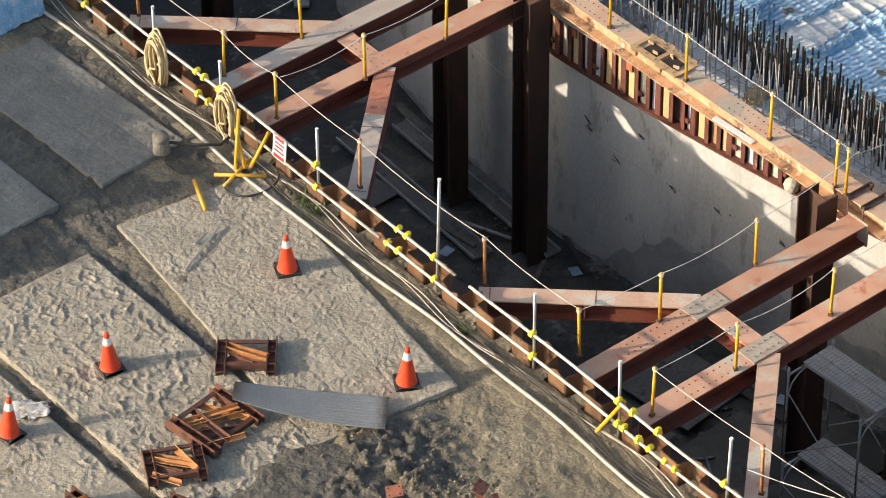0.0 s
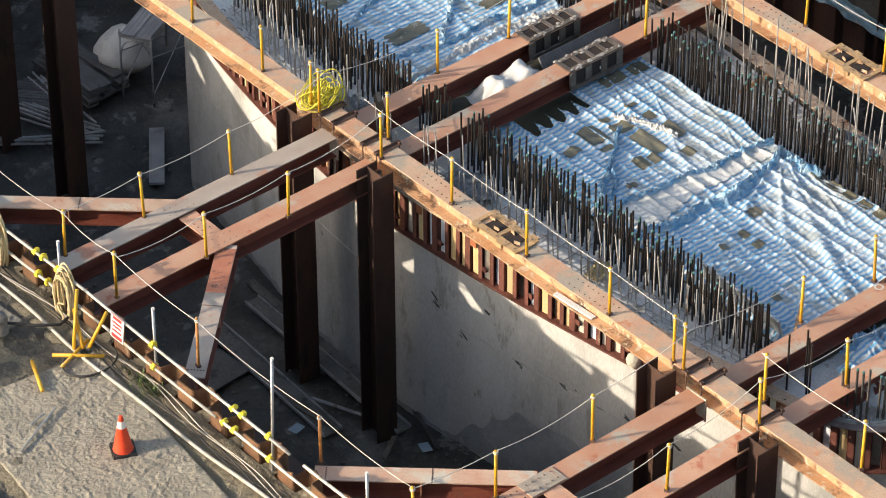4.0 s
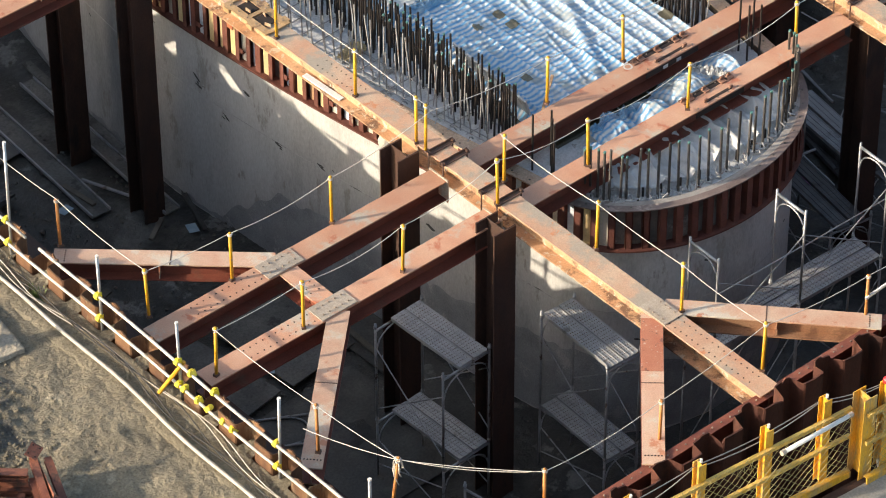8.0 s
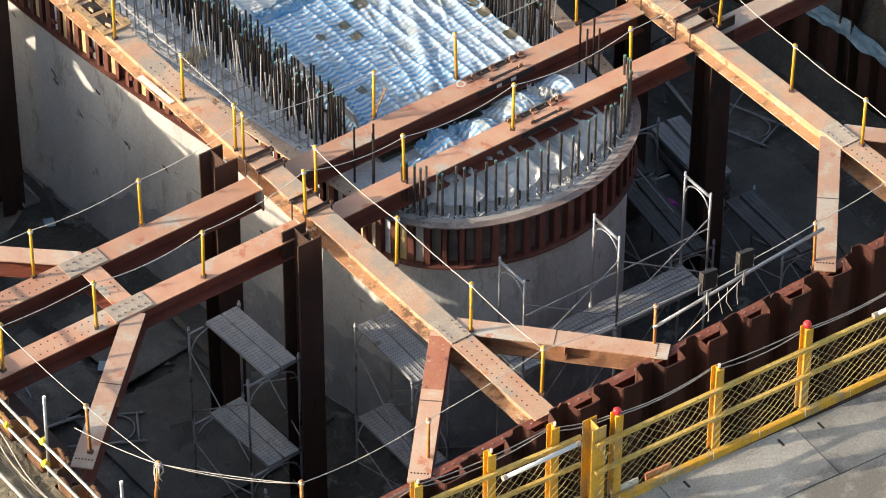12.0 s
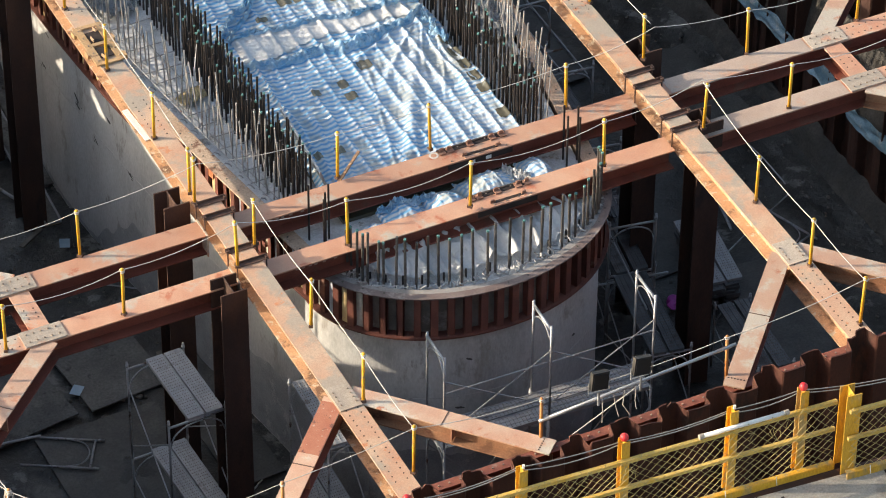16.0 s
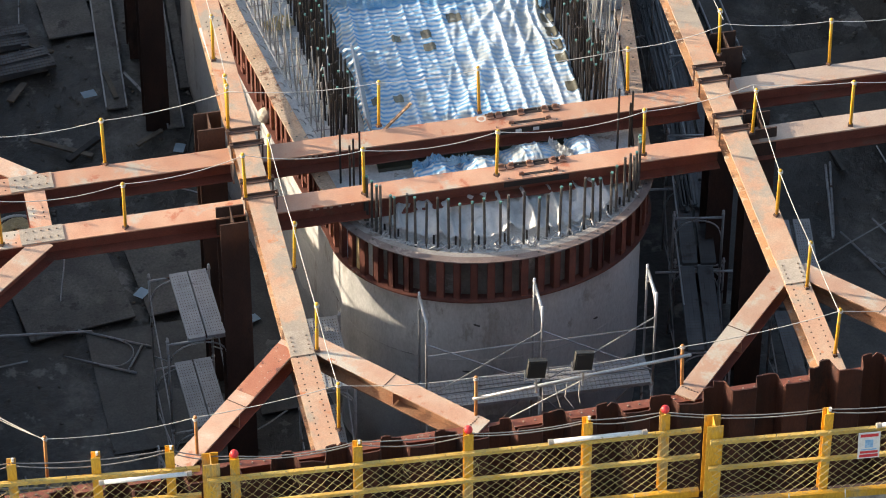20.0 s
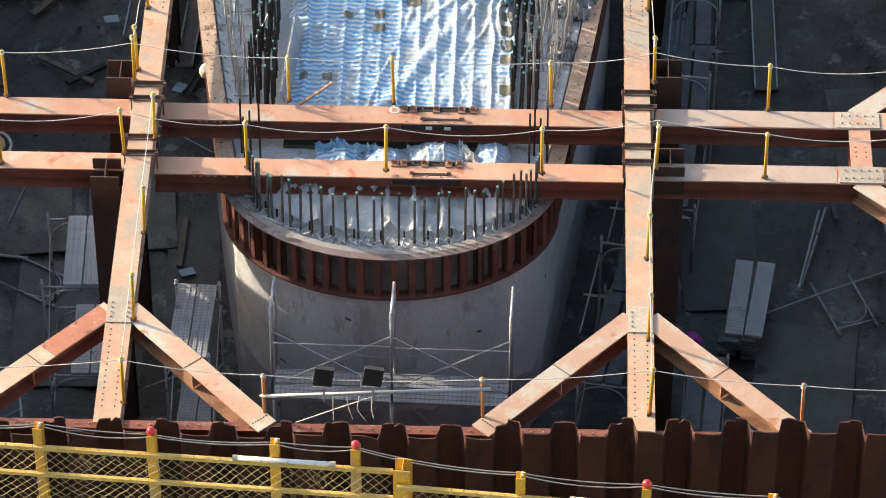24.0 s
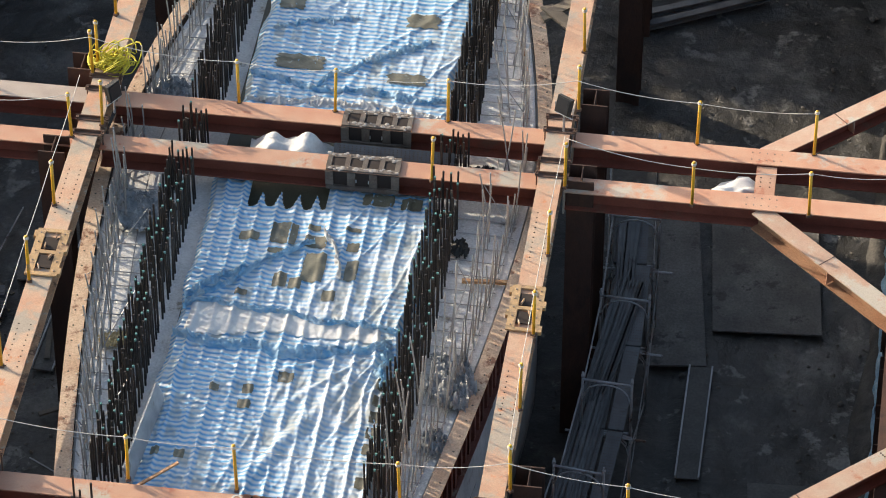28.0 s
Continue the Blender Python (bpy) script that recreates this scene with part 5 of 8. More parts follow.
# ---- site ground west of the pit ----
CONE = mat("orange_cone_plastic", (0.62, 0.045, 0.014), (0.70, 0.065, 0.02), 6, 0.5, 0, 0.04, 40, (0.35, 0.10, 0.05), 0.66, 6, 0.08)
WHITE = mat("white_paint", (0.62, 0.60, 0.56), (0.72, 0.70, 0.66), 8, 0.55, 0, 0.06, 60, (0.40, 0.37, 0.32), 0.62, 6, 0.05)
BLACK = mat("black_rubber", (0.02, 0.02, 0.02), (0.04, 0.038, 0.035), 8, 0.7, 0, 0.1, 60, (0.12, 0.11, 0.09), 0.6, 8, 0.05)
PIPE = mat("dusty_plastic_pipe", (0.36, 0.33, 0.28), (0.46, 0.43, 0.38), 4, 0.6, 0, 0.08, 60, (0.30, 0.26, 0.21), 0.6, 3, 0.05)
HEMP = mat("pale_rope_coil", (0.50, 0.38, 0.20), (0.62, 0.49, 0.29), 14, 0.9, 0, 0.15, 120, vary=0.05)
BRKT = mat("rusty_bracket_steel", (0.072, 0.028, 0.018), (0.125, 0.047, 0.029), 5, 0.7, 0, 0.15, 60, (0.05, 0.03, 0.022), 0.56, 4, 0.3)
BAR_ORANGE = mat("orange_brown_bar", (0.36, 0.15, 0.05), (0.46, 0.22, 0.08), 6, 0.75, 0, 0.15, 60, (0.14, 0.06, 0.035), 0.58, 5, 0.25)
ZINC = mat("corrugated_zinc", (0.50, 0.53, 0.57), (0.58, 0.61, 0.65), 4, 0.34, 0.45, 0.06, 60, (0.36, 0.34, 0.31), 0.64, 3, 0.05)
RED = mat("red_plastic", (0.55, 0.02, 0.03), (0.62, 0.04, 0.04), 8, 0.4, 0, 0.0, 60, vary=0.05)
CLAMP = mat("yellow_plastic_clamp", (0.68, 0.52, 0.03), (0.75, 0.60, 0.06), 8, 0.5, 0, 0.05, 60, vary=0.08)
STONE = mat("grey_stones", (0.12, 0.11, 0.095), (0.20, 0.18, 0.155), 9, 0.9, 0, 0.3, 60, vary=0.3)
NAVY = mat("blue_plastic_sheet", (0.12, 0.30, 0.52), (0.30, 0.46, 0.62), 5, 0.4, 0, 0.1, 40, (0.50, 0.52, 0.52), 0.55, 5, 0.05)


def plate(x, y, sx, sy, rz, label, z=0.0, prints=330, size=1.0):
    """Steel road plate under caked mud, with seams, ruts and boot prints."""
    r = random.Random(int(x * 100))
    nx, ny = int(sx / 0.022), int(sy / 0.022)
    hgt = np.zeros((nx + 1, ny + 1))
    for i in range(nx + 1):
        for j in range(ny + 1):
            wx, wy = x + sx * (i / nx - 0.5), y + sy * (j / ny - 0.5)
            hgt[i, j] = 0.010 * noise.noise((wx * 1.6, wy * 1.6, 3)) + 0.007 * noise.noise((wx * 7, wy * 6, 6)) + 0.006 * noise.noise((wx * 17, wy * 15, 1))
            hgt[i, j] += 0.009 * max(0, 0.2 - abs(noise.noise((wx * 3.4, wy * 2.6, 8)))) * 5 * max(0, noise.noise((wx * 0.9, wy * 0.9, 2)) + 0.3)
    ii, jj = np.meshgrid(np.arange(nx + 1) * sx / nx, np.arange(ny + 1) * sy / ny, indexing="ij")
    for k in range(prints):
        cx, cy, a = r.uniform(0, sx), r.uniform(0, sy), r.gauss(1.4, 0.9)
        ln, wd, deep, turn = size * r.uniform(0.06, 0.15), size * r.uniform(0.035, 0.065), size * r.uniform(0.3, 1.0), r.uniform(0, 6.28)
        u = (ii - cx) * math.cos(a) + (jj - cy) * math.sin(a)
        v = -(ii - cx) * math.sin(a) + (jj - cy) * math.cos(a)
        d = np.sqrt((u / ln) ** 2 + (v / wd) ** 2)
        lip = np.clip(0.35 + 0.8 * np.cos(np.arctan2(v / wd, u / ln) - turn), 0, 1)
        hgt += deep * (np.where(d < 1, -0.012 * (1 - d ** 4), 0) + 0.019 * lip * np.exp(-((d - 1.1) / 0.2) ** 2))
    for k in range(2):
        hgt -= 0.012 * np.exp(-((ii - sx * (k + 1) / 3 - 0.02 * np.sin(jj * 1.5)) / 0.012) ** 2)
    bm = BM()
    g = {}
    for i in range(nx + 1):
        for j in range(ny + 1):
            px, py = sx * (i / nx - 0.5), sy * (j / ny - 0.5)
            k = min(i, nx - i, j, ny - j)
            rag = 0.012 * noise.noise((x + px * 3, y + py * 3, 5)) if k < 2 else 0
            g[i, j] = bm.verts.new((px + rag, py + rag, 0.014 + max(-0.012, min(0.045, hgt[i, j])) if k > 1 else 0.012))
    for i in range(nx):
        for j in range(ny):
            bm.faces.new((g[i, j], g[i + 1, j], g[i + 1, j + 1], g[i, j + 1]))
    edge = [g[i, 0] for i in range(nx + 1)] + [g[nx, j] for j in range(1, ny + 1)] + [g[i, ny] for i in range(nx - 1, -1, -1)] + [g[0, j] for j in range(ny - 1, 0, -1)]
    low = [bm.verts.new((v.co.x, v.co.y, -0.12)) for v in edge]
    for a in range(len(edge)):
        c = (a + 1) % len(edge)
        bm.faces.new((edge[a], edge[c], low[c], low[a]))
    thing("road_plate", bm, SHADE_PLATE if "damp" in label else PLATE, label, "steel plate", "road plates on the site ground", at=pose(x, y, z, r.uniform(-0.2, 0.2), r.uniform(-0.2, 0.2), rz), smooth=True)


plate(-7.58, 4.95, 2.26, 5.45, -7.5, "steel road plate caked with pale trodden mud", 0.0, 1700, 0.6)
plate(-10.05, 4.0, 2.14, 7.1, 0.5, "steel road plate with ridges and boot prints of dried mud", 0.0, 620, 1.1)
plate(-12.4, 4.0, 2.1, 5.2, 1.0, "steel road plate half buried in mud", -0.02, 260)
# Two plates in shade, given the colour that already holds it.
plate(-7.32, 10.4, 1.5, 3.4, 3.0, "grey steel road plate with its tone dampened for shade", 0.0, 40)
plate(-9.6, 10.9, 1.6, 4.5, 2.0, "grey steel road plate with its tone dampened for shade", 0.0, 60)


def cone():
    bm = BM()
    rows = []
    for z, r in ((0.03, 0.150), (0.05, 0.142), (0.10, 0.128), (0.40, 0.071), (0.44, 0.064), (0.57, 0.038), (0.60, 0.033), (0.625, 0.030), (0.63, 0.020)):
        rows.append([bm.verts.new((r * math.cos(2 * math.pi * k / 24), r * math.sin(2 * math.pi * k / 24), z)) for k in range(24)])
    for p, q in zip(rows, rows[1:]):
        for k in range(24):
            bm.faces.new((p[k], p[(k + 1) % 24], q[(k + 1) % 24], q[k]))
    bm.faces.new(rows[-1])
    c = thing("traffic_cone", bm, CONE, "orange traffic cone with a white collar on a black base", "traffic cone", "traffic cones", smooth=True)
    base = BM()
    bmesh.ops.create_cone(base, cap_ends=True, segments=4, radius1=0.245, radius2=0.225, depth=0.035, matrix=Matrix.Translation((0, 0, 0.018)))
    bmesh.ops.bevel(base, geom=[e for e in base.edges if abs(e.verts[0].co.z - e.verts[1].co.z) > 0.02], offset=0.05, segments=2)
    part("base", base, BLACK, c, "black rubber base")
    col = BM()
    bmesh.ops.create_cone(col, cap_ends=False, segments=24, radius1=0.0655, radius2=0.0425, depth=0.115, matrix=Matrix.Translation((0, 0, 0.497)))
    part("collar", col, WHITE, c, "white reflective collar", True)
    return c


C = cone()
C.matrix_world = pose(-7.10, 5.48, 0.02, 1, -2, 20)
for x, y, tilt in ((-7.31, 2.59, 2), (-10.19, 5.38, -2), (-12.0, 5.16, 4)):
    copy_thing(C, pose(x, y, 0.02, tilt, tilt / 2, rnd.uniform(0, 90)))


def bracket(x, y, sx, sy, h, rz, tilt, label, loose=4):
    """Open welded bracket: two beam stubs joined by angles, with slanting flats inside."""
    r = random.Random(int(x * -100))
    e = thing("steel_bracket", None, None, label, "steel bracket", "rusty brackets on the ground", at=pose(x, y, 0.02, tilt, tilt / 2, rz))
    for s in (-1, 1):
        stub = BM()
        for c in (-0.06, 0.06):
            box(stub, s * (sx / 2 - 0.07) + c, 0, h * 0.62, 0.012, sy + 0.04, h * 1.25)
        box(stub, s * (sx / 2 - 0.07), 0, h * 0.6, 0.11, sy + 0.04, 0.010)
        part("beam_stub", stub, BRKT, e)
        for c in (-0.35, 0.05, 0.38):
            part("stiffener", box(BM(), s * (sx / 2 - 0.07), c * sy, h * 0.85, 0.108, 0.010, h * 0.5), BRKT, e)
        part("angle", box(box(BM(), 0, s * (sy / 2 - 0.05), h * 0.8, sx - 0.24, 0.010, 0.07), 0, s * (sy / 2 - 0.085), h * 0.8 + 0.035, sx - 0.24, 0.07, 0.010), BRKT, e)
    runs = [((-0.36, 0.30), (0.36, -0.12)), ((-0.34, 0.12), (0.34, -0.24)), ((-0.30, -0.05), (0.10, -0.40)), ((0.05, 0.42), (0.34, -0.36)), ((-0.42, -0.30), (0.02, -0.62)), ((-0.1, 0.45), (-0.2, -0.5))]
    for k, (a, c) in enumerate(runs[:loose]):
        p = Vector((a[0] * sx, a[1] * sy, h * r.uniform(0.5, 1.0)))
        q = Vector((c[0] * sx, c[1] * sy, h * r.uniform(0.6, 1.35)))
        d = q - p
        m = Matrix.Translation((p + q) / 2) @ d.to_track_quat("X", "Z").to_matrix().to_4x4() @ Matrix.Rotation(r.uniform(-0.5, 0.5), 4, "X")
        skin = BAR_ORANGE if k % 3 != 2 else BRKT
        part("brace", box(BM(), 0, 0, 0, d.length, r.uniform(0.05, 0.085), 0.012, 0, m), skin, e)
        part("brace_lip", box(BM(), 0, 0.034, 0.028, d.length, 0.010, 0.056, 0, m), skin, e)
    for k in range(4):
        part("bolt", BOLT_ME, None, e, at=pose((k % 2 - 0.5) * (sx - 0.14), (k // 2 - 0.5) * sy * 0.55, h * 0.6 + 0.01))


bracket(-8.68, 4.33, 0.82, 0.62, 0.12, -40, 0, "rusty welded steel bracket lying on muddy plates", 3)
bracket(-9.8, 3.55, 0.98, 0.85, 0.13, 10, 4, "large rusty steel bracket with slanting braces", 6)
bracket(-10.7, 3.22, 0.80, 0.70, 0.12, -28, -3, "rusty steel bracket with loose bars inside", 5)


def trestle():
    """Toppled welded frame of small beams: crossed legs at one end, a twin post with a head plate at the other."""
    t = thing("steel_trestle", None, None, "red-brown welded steel frame toppled on the mud", "steel frame", at=pose(-8.6, -0.1, 0.0))
    for p, q, w in (((-0.55, 0.66, 0.52), (-1.0, 0.15, 0.08), 0.12), ((-0.52, 0.64, 0.54), (-0.55, -0.25, 0.07), 0.11), ((-0.20, 0.12, 0.52), (-0.72, -0.30, 0.07), 0.13), ((-0.48, 0.50, 0.42), (-0.22, 0.22, 0.42), 0.13),
                    ((-0.42, 0.42, 0.44), (0.16, -0.12, 0.44), 0.13), ((-0.15, 0.10, 0.20), (0.30, -0.30, 0.20), 0.12), ((0.10, -0.05, 0.16), (-0.30, -0.50, 0.14), 0.10),
                    ((0.36, 0.04, 0.46), (0.10, -0.66, 0.22), 0.10), ((0.52, -0.06, 0.44), (0.28, -0.78, 0.20), 0.10), ((0.22, -0.12, 0.30), (0.04, -0.62, 0.10), 0.10), ((-0.40, -0.30, 0.09), (0.20, -0.80, 0.10), 0.12), ((-0.95, 0.10, 0.07), (-0.35, -0.40, 0.07), 0.12)):
        p, q = Vector(p), Vector(q)
        m = Matrix.Translation(p) @ (q - p).to_track_quat("X", "Z").to_matrix().to_4x4()
        part("member", hsec(BM(), (q - p).length, w, w, 0.010, 0.008, m), TREST, t)
    for p, q, z in (((0.42, 0.02), (0.20, -0.66), 0.24), ((-0.42, 0.40), (0.14, -0.14), 0.22)):
        d = Vector((q[0] - p[0], q[1] - p[1], 0))
        part("web_plate", box(BM(), d.length / 2, 0, 0, d.length, 0.012, 0.26), TREST, t, at=along(p, q, z))
    for x, y, z, a in ((0.40, 0.06, 0.53, 25), (0.16, -0.74, 0.32, 30), (-0.54, 0.66, 0.60, -35)):
        pl = part("end_plate", box(BM(), 0, 0, 0, 0.22, 0.17, 0.014), TREST, t, at=pose(x, y, z, 24, -10, a))
        for k in range(4):
            part("bolt_hole", HOLE_ME, None, pl, at=pose((k % 2 - 0.5) * 0.14, (k // 2 - 0.5) * 0.10, 0.007))


TREST = mat("red_brown_frame_steel", (0.125, 0.044, 0.027), (0.22, 0.08, 0.047), 5, 0.65, 0, 0.12, 60, (0.07, 0.035, 0.025), 0.53, 4, 0.25)
trestle()
bracket(-11.3, 2.35, 0.55, 0.5, 0.2, 20, -4, "small rusty steel bracket beside the plates")
bracket(-12.3, 3.3, 0.55, 0.5, 0.2, 10, 5, "small rusty steel bracket beside the plates")

# corrugated sheet, bowed, on the brackets
b = BM()
n = 112
top = []
for i in range(n + 1):
    y = 0.62 * (i / n - 0.5)
    row = []
    for j in range(13):
        u = j / 12
        taper = 1.0 - 0.45 * (1 - u) ** 2
        row.append(b.verts.new((2.05 * (u - 0.5), y * taper, 0.024 * math.sin(2 * math.pi * i / 10) + 0.16 * (1 - u) ** 2 - 0.02 * math.sin(u * 3))))
    top.append(row)
for i in range(n):
    for j in range(12):
        b.faces.new((top[i][j], top[i + 1][j], top[i + 1][j + 1], top[i][j + 1]))
bmesh.ops.solidify(b, geom=b.faces[:], thickness=0.003)
thing("corrugated_sheet", b, ZINC, "bowed corrugated zinc sheet lying over the mud", "metal sheet", at=pose(-8.72, 2.88, 0.20, 0, 4, -43), smooth=True)

rnd = random.Random(21)
thing("ground_pipe", tube(BM(), [(-6.27 + 0.05 * math.sin(y * 0.7) + 0.02 * math.sin(y * 2.3), y, 0.03) for y in np.linspace(15, -5.2, 60)], 0.027, 8), PIPE, "pale dusty plastic pipe laid along the pit edge", "pipe", smooth=True)
for k in range(5):
    ph, x0 = rnd.uniform(0, 9), rnd.uniform(-6.2, -5.95)
    y0, y1 = (15, -4.5) if k < 3 else (rnd.uniform(9, 13), rnd.uniform(-3, 4))
    pts = [(x0 + 0.08 * math.sin(y * 0.9 + ph) + 0.05 * math.sin(y * 2.7 + ph * 2), y, 0.03 + 0.05 * max(0, math.sin(y * 1.3 + ph))) for y in np.linspace(y0, y1, 90)]
    thing("cable", tube(BM(), pts, 0.009, 5), (PIPE, BLACK, PIPE, BLACK, BLACK, PIPE, BLACK)[k], "thin cable straggling along the pit edge" if k % 2 == 0 else "black cable looped over the mud", "cable", "loose cables", smooth=True)


# pipe railing on the sheet piles
RX = -5.83
RAILW = mat("dusty_white_pipe", (0.44, 0.41, 0.36), (0.56, 0.53, 0.47), 5, 0.6, 0, 0.1, 60, (0.32, 0.28, 0.22), 0.56, 4, 0.1)
rail_parts = thing("pipe_railing", None, None, "white pipe railing with yellow plastic clamps", "railing")
for z, spans in ((0.62, ((15, 3.35), (3.05, -0.95), (-0.75, -4.9))), (0.22, ((15, 5.0), (4.9, -0.2), (-0.05, -4.9)))):
    for a, c in spans:
        part("rail", tube(BM(), [(RX + 0.01 * math.sin(y), y, z + 0.012 * math.sin(y * 1.7)) for y in np.linspace(a, c, 16)], 0.0225, 8), RAILW, rail_parts, "", True)
clamp_me = BM()
tube(clamp_me, [(0, -0.035, 0), (0, 0.035, 0)], 0.045, 10)
tube(clamp_me, [(0.035, 0, -0.045), (0.035, 0, 0.045)], 0.042, 10)
box(clamp_me, 0.02, 0, 0.05, 0.05, 0.045, 0.03)
clamp_me = mesh("rail_clamp", clamp_me, CLAMP)
for y, top, lean in ((6.45, 1.24, 0), (3.82, 2.02, -2.5), (1.74, 1.30, 0), (0.0, 1.27, 1), (-2.06, 1.42, -2), (8.72, 1.10, 0), (10.35, 1.15, 0), (12.1, 1.2, 0), (-3.9, 1.3, 0)):
    part("rail_post", tube(BM(), [(RX + 0.045, y, -0.3), (RX + 0.045, y + math.tan(radians(lean)) * top, top)], 0.022, 8), GALV, rail_parts, "", True)
    part("post_cap", tube(BM(), [(RX + 0.045, y + math.tan(radians(lean)) * top, top - 0.01), (RX + 0.045, y + math.tan(radians(lean)) * top, top + 0.02)], 0.026, 8), WHITE, rail_parts)
    for z in (0.62, 0.22):
        part("rail_clamp", clamp_me, None, rail_parts, at=pose(RX, y, z))
for y, z in ((9.28, 0.62), (9.08, 0.62), (9.25, 0.22), (9.0, 0.22), (4.62, 0.62), (4.42, 0.62), (4.85, 0.22), (4.62, 0.22), (-0.30, 0.62), (-0.78, 0.62), (-0.12, 0.22), (-0.42, 0.22), (-0.62, 0.22), (-0.95, 0.22), (-1.15, 0.22)):
    part("rail_clamp", clamp_me, None, rail_parts, at=pose(RX, y, z, rnd.uniform(-40, 40)))
part("yellow_stay", tube(BM(), [(RX + 0.08, -0.05, 0.62), (RX - 0.18, 0.2, 0.05)], 0.03, 8), YELLOW, rail_parts, "short yellow stay tube")


def coil(y, seed):
    r = random.Random(seed)
    line = []
    for k in range(260):
        a = k * 0.22
        u = k / 260
        line.append((RX - 0.09 + 0.06 * math.sin(k * 0.05) + r.uniform(-0.006, 0.006), y + (0.17 + 0.05 * math.sin(k * 0.031)) * math.sin(a), 0.36 + (0.46 + 0.10 * math.sin(k * 0.043)) * math.cos(a) - 0.1 * u))
    for k in range(14):
        line.append((RX - 0.1 - 0.01 * k, y + 0.12 * math.sin(k * 0.4), 0.2 - 0.012 * k))
    thing("rope_coil", tube(BM(), line, 0.017, 6), HEMP, "thick pale yellow rope coiled over the railing", "rope coil", "rope coils on the railing", smooth=True)


coil(10.15, 1)
coil(8.45, 2)

stand = thing("folding_stand", None, None, "yellow steel folding stand beside the railing", "stand", at=pose(-6.35, 7.72, 0.03))
for p, q in (((-0.3, 0.05, 0.03), (0.25, -0.45, 0.03)), ((-0.35, -0.25, 0.03), (0.3, 0.0, 0.03)), ((0.0, -0.05, 0.03), (0.42, 0.38, 0.66)), ((0.12, -0.12, 0.03), (0.30, 0.32, 0.40)), ((0.2, -0.15, 0.03), (0.55, -0.15, 0.5))):
    part("leg", tube(BM(), [p, q], 0.027, 8), YELLOW, stand, "", True)
thing("yellow_tube", tube(BM(), [(-6.95, 7.85, 0.06), (-7.22, 7.22, 0.055)], 0.03, 8), YELLOW, "yellow painted tube lying on a road plate", "tube", smooth=True)
bkt = BM()
bmesh.ops.create_cone(bkt, cap_ends=True, segments=16, radius1=0.13, radius2=0.12, depth=0.22, matrix=Matrix.Translation((0, 0, 0.11)))
w = thing("concrete_weight", bkt, STONE, "grey concrete weight with a rag on top", "weight", at=pose(-6.9, 8.7, 0.05), smooth=False)
rag = BM()
bmesh.ops.create_icosphere(rag, subdivisions=3, radius=0.13, matrix=Matrix.Translation((0, 0, 0.25)) @ Matrix.Diagonal((1, 1, 0.6, 1)))
for v in rag.verts:
    v.co += 0.035 * noise.noise_vector(v.co * 9)
part("rag", rag, STONE, w, "dark grey rag", True)
thing("hose", tube(BM(), [(-6.85, 8.65, 0.22), (-6.5, 8.35, 0.17), (-6.2, 8.2, 0.12), (-5.95, 8.3, 0.1)], 0.024, 8), BLACK, "short black hose end beside a weight", "hose", smooth=True)
thing("hose", tube(BM(), [(-6.3 + 0.42 * math.cos(a), 7.35 + 0.32 * math.sin(a), 0.04) for a in np.linspace(2.2, 6.4, 24)], 0.016, 6), BLACK, "dark hose looped on the ground", "hose", smooth=True)
thing("steel_rod", tube(BM(), [(-7.28, 6.81, 0.05), (-7.72, 6.60, 0.05), (-8.23, 6.35, 0.045)], 0.016, 6), THIN_BAR, "bent grey rod lying on a road plate", "rod")
thing("steel_rod", tube(BM(), [(-7.50, 6.80, 0.05), (-7.78, 6.73, 0.045)], 0.02, 6), THIN_BAR, "short grey bar lying on a road plate", "rod")

sg = thing("warning_sign", box(BM(), 0, 0, 0, 0.012, 0.30, 0.40), WHITE, "white warning sign with red bars on the railing", "sign", at=pose(RX - 0.05, 7.22, 0.48, 0, 6, 0))
for z, h, wd in ((0.15, 0.05, 0.2), (0.07, 0.03, 0.22), (0.01, 0.03, 0.18), (-0.06, 0.03, 0.22), (-0.15, 0.06, 0.24)):
    part("bar", box(BM(), -0.008, 0, z, 0.004, wd, h), RED, sg)
part("border", box(BM(), -0.007, 0, 0.195, 0.004, 0.29, 0.012), RED, sg)

PALE = mat("muddy_white_plastic", (0.42, 0.40, 0.36), (0.62, 0.60, 0.55), 9, 0.6, 0, 0.2, 40, (0.24, 0.215, 0.17), 0.53, 7, 0.05)
for k, (x, y) in enumerate(((-11.62, 5.45), (-11.44, 5.30))):
    rg = BM()
    bmesh.ops.create_icosphere(rg, subdivisions=3, radius=0.22, matrix=Matrix.Diagonal((0.9, 0.7, 0.08, 1)))
    for v in rg.verts:
        v.co += 0.12 * noise.noise_vector(v.co * 9 + Vector((k, 0, 0)))
        v.co.z *= 0.4
    thing("white_sheet_scrap", rg, PALE, "crumpled white sheet scrap on the mud", "plastic scrap", at=pose(x, y, 0.03), smooth=True)

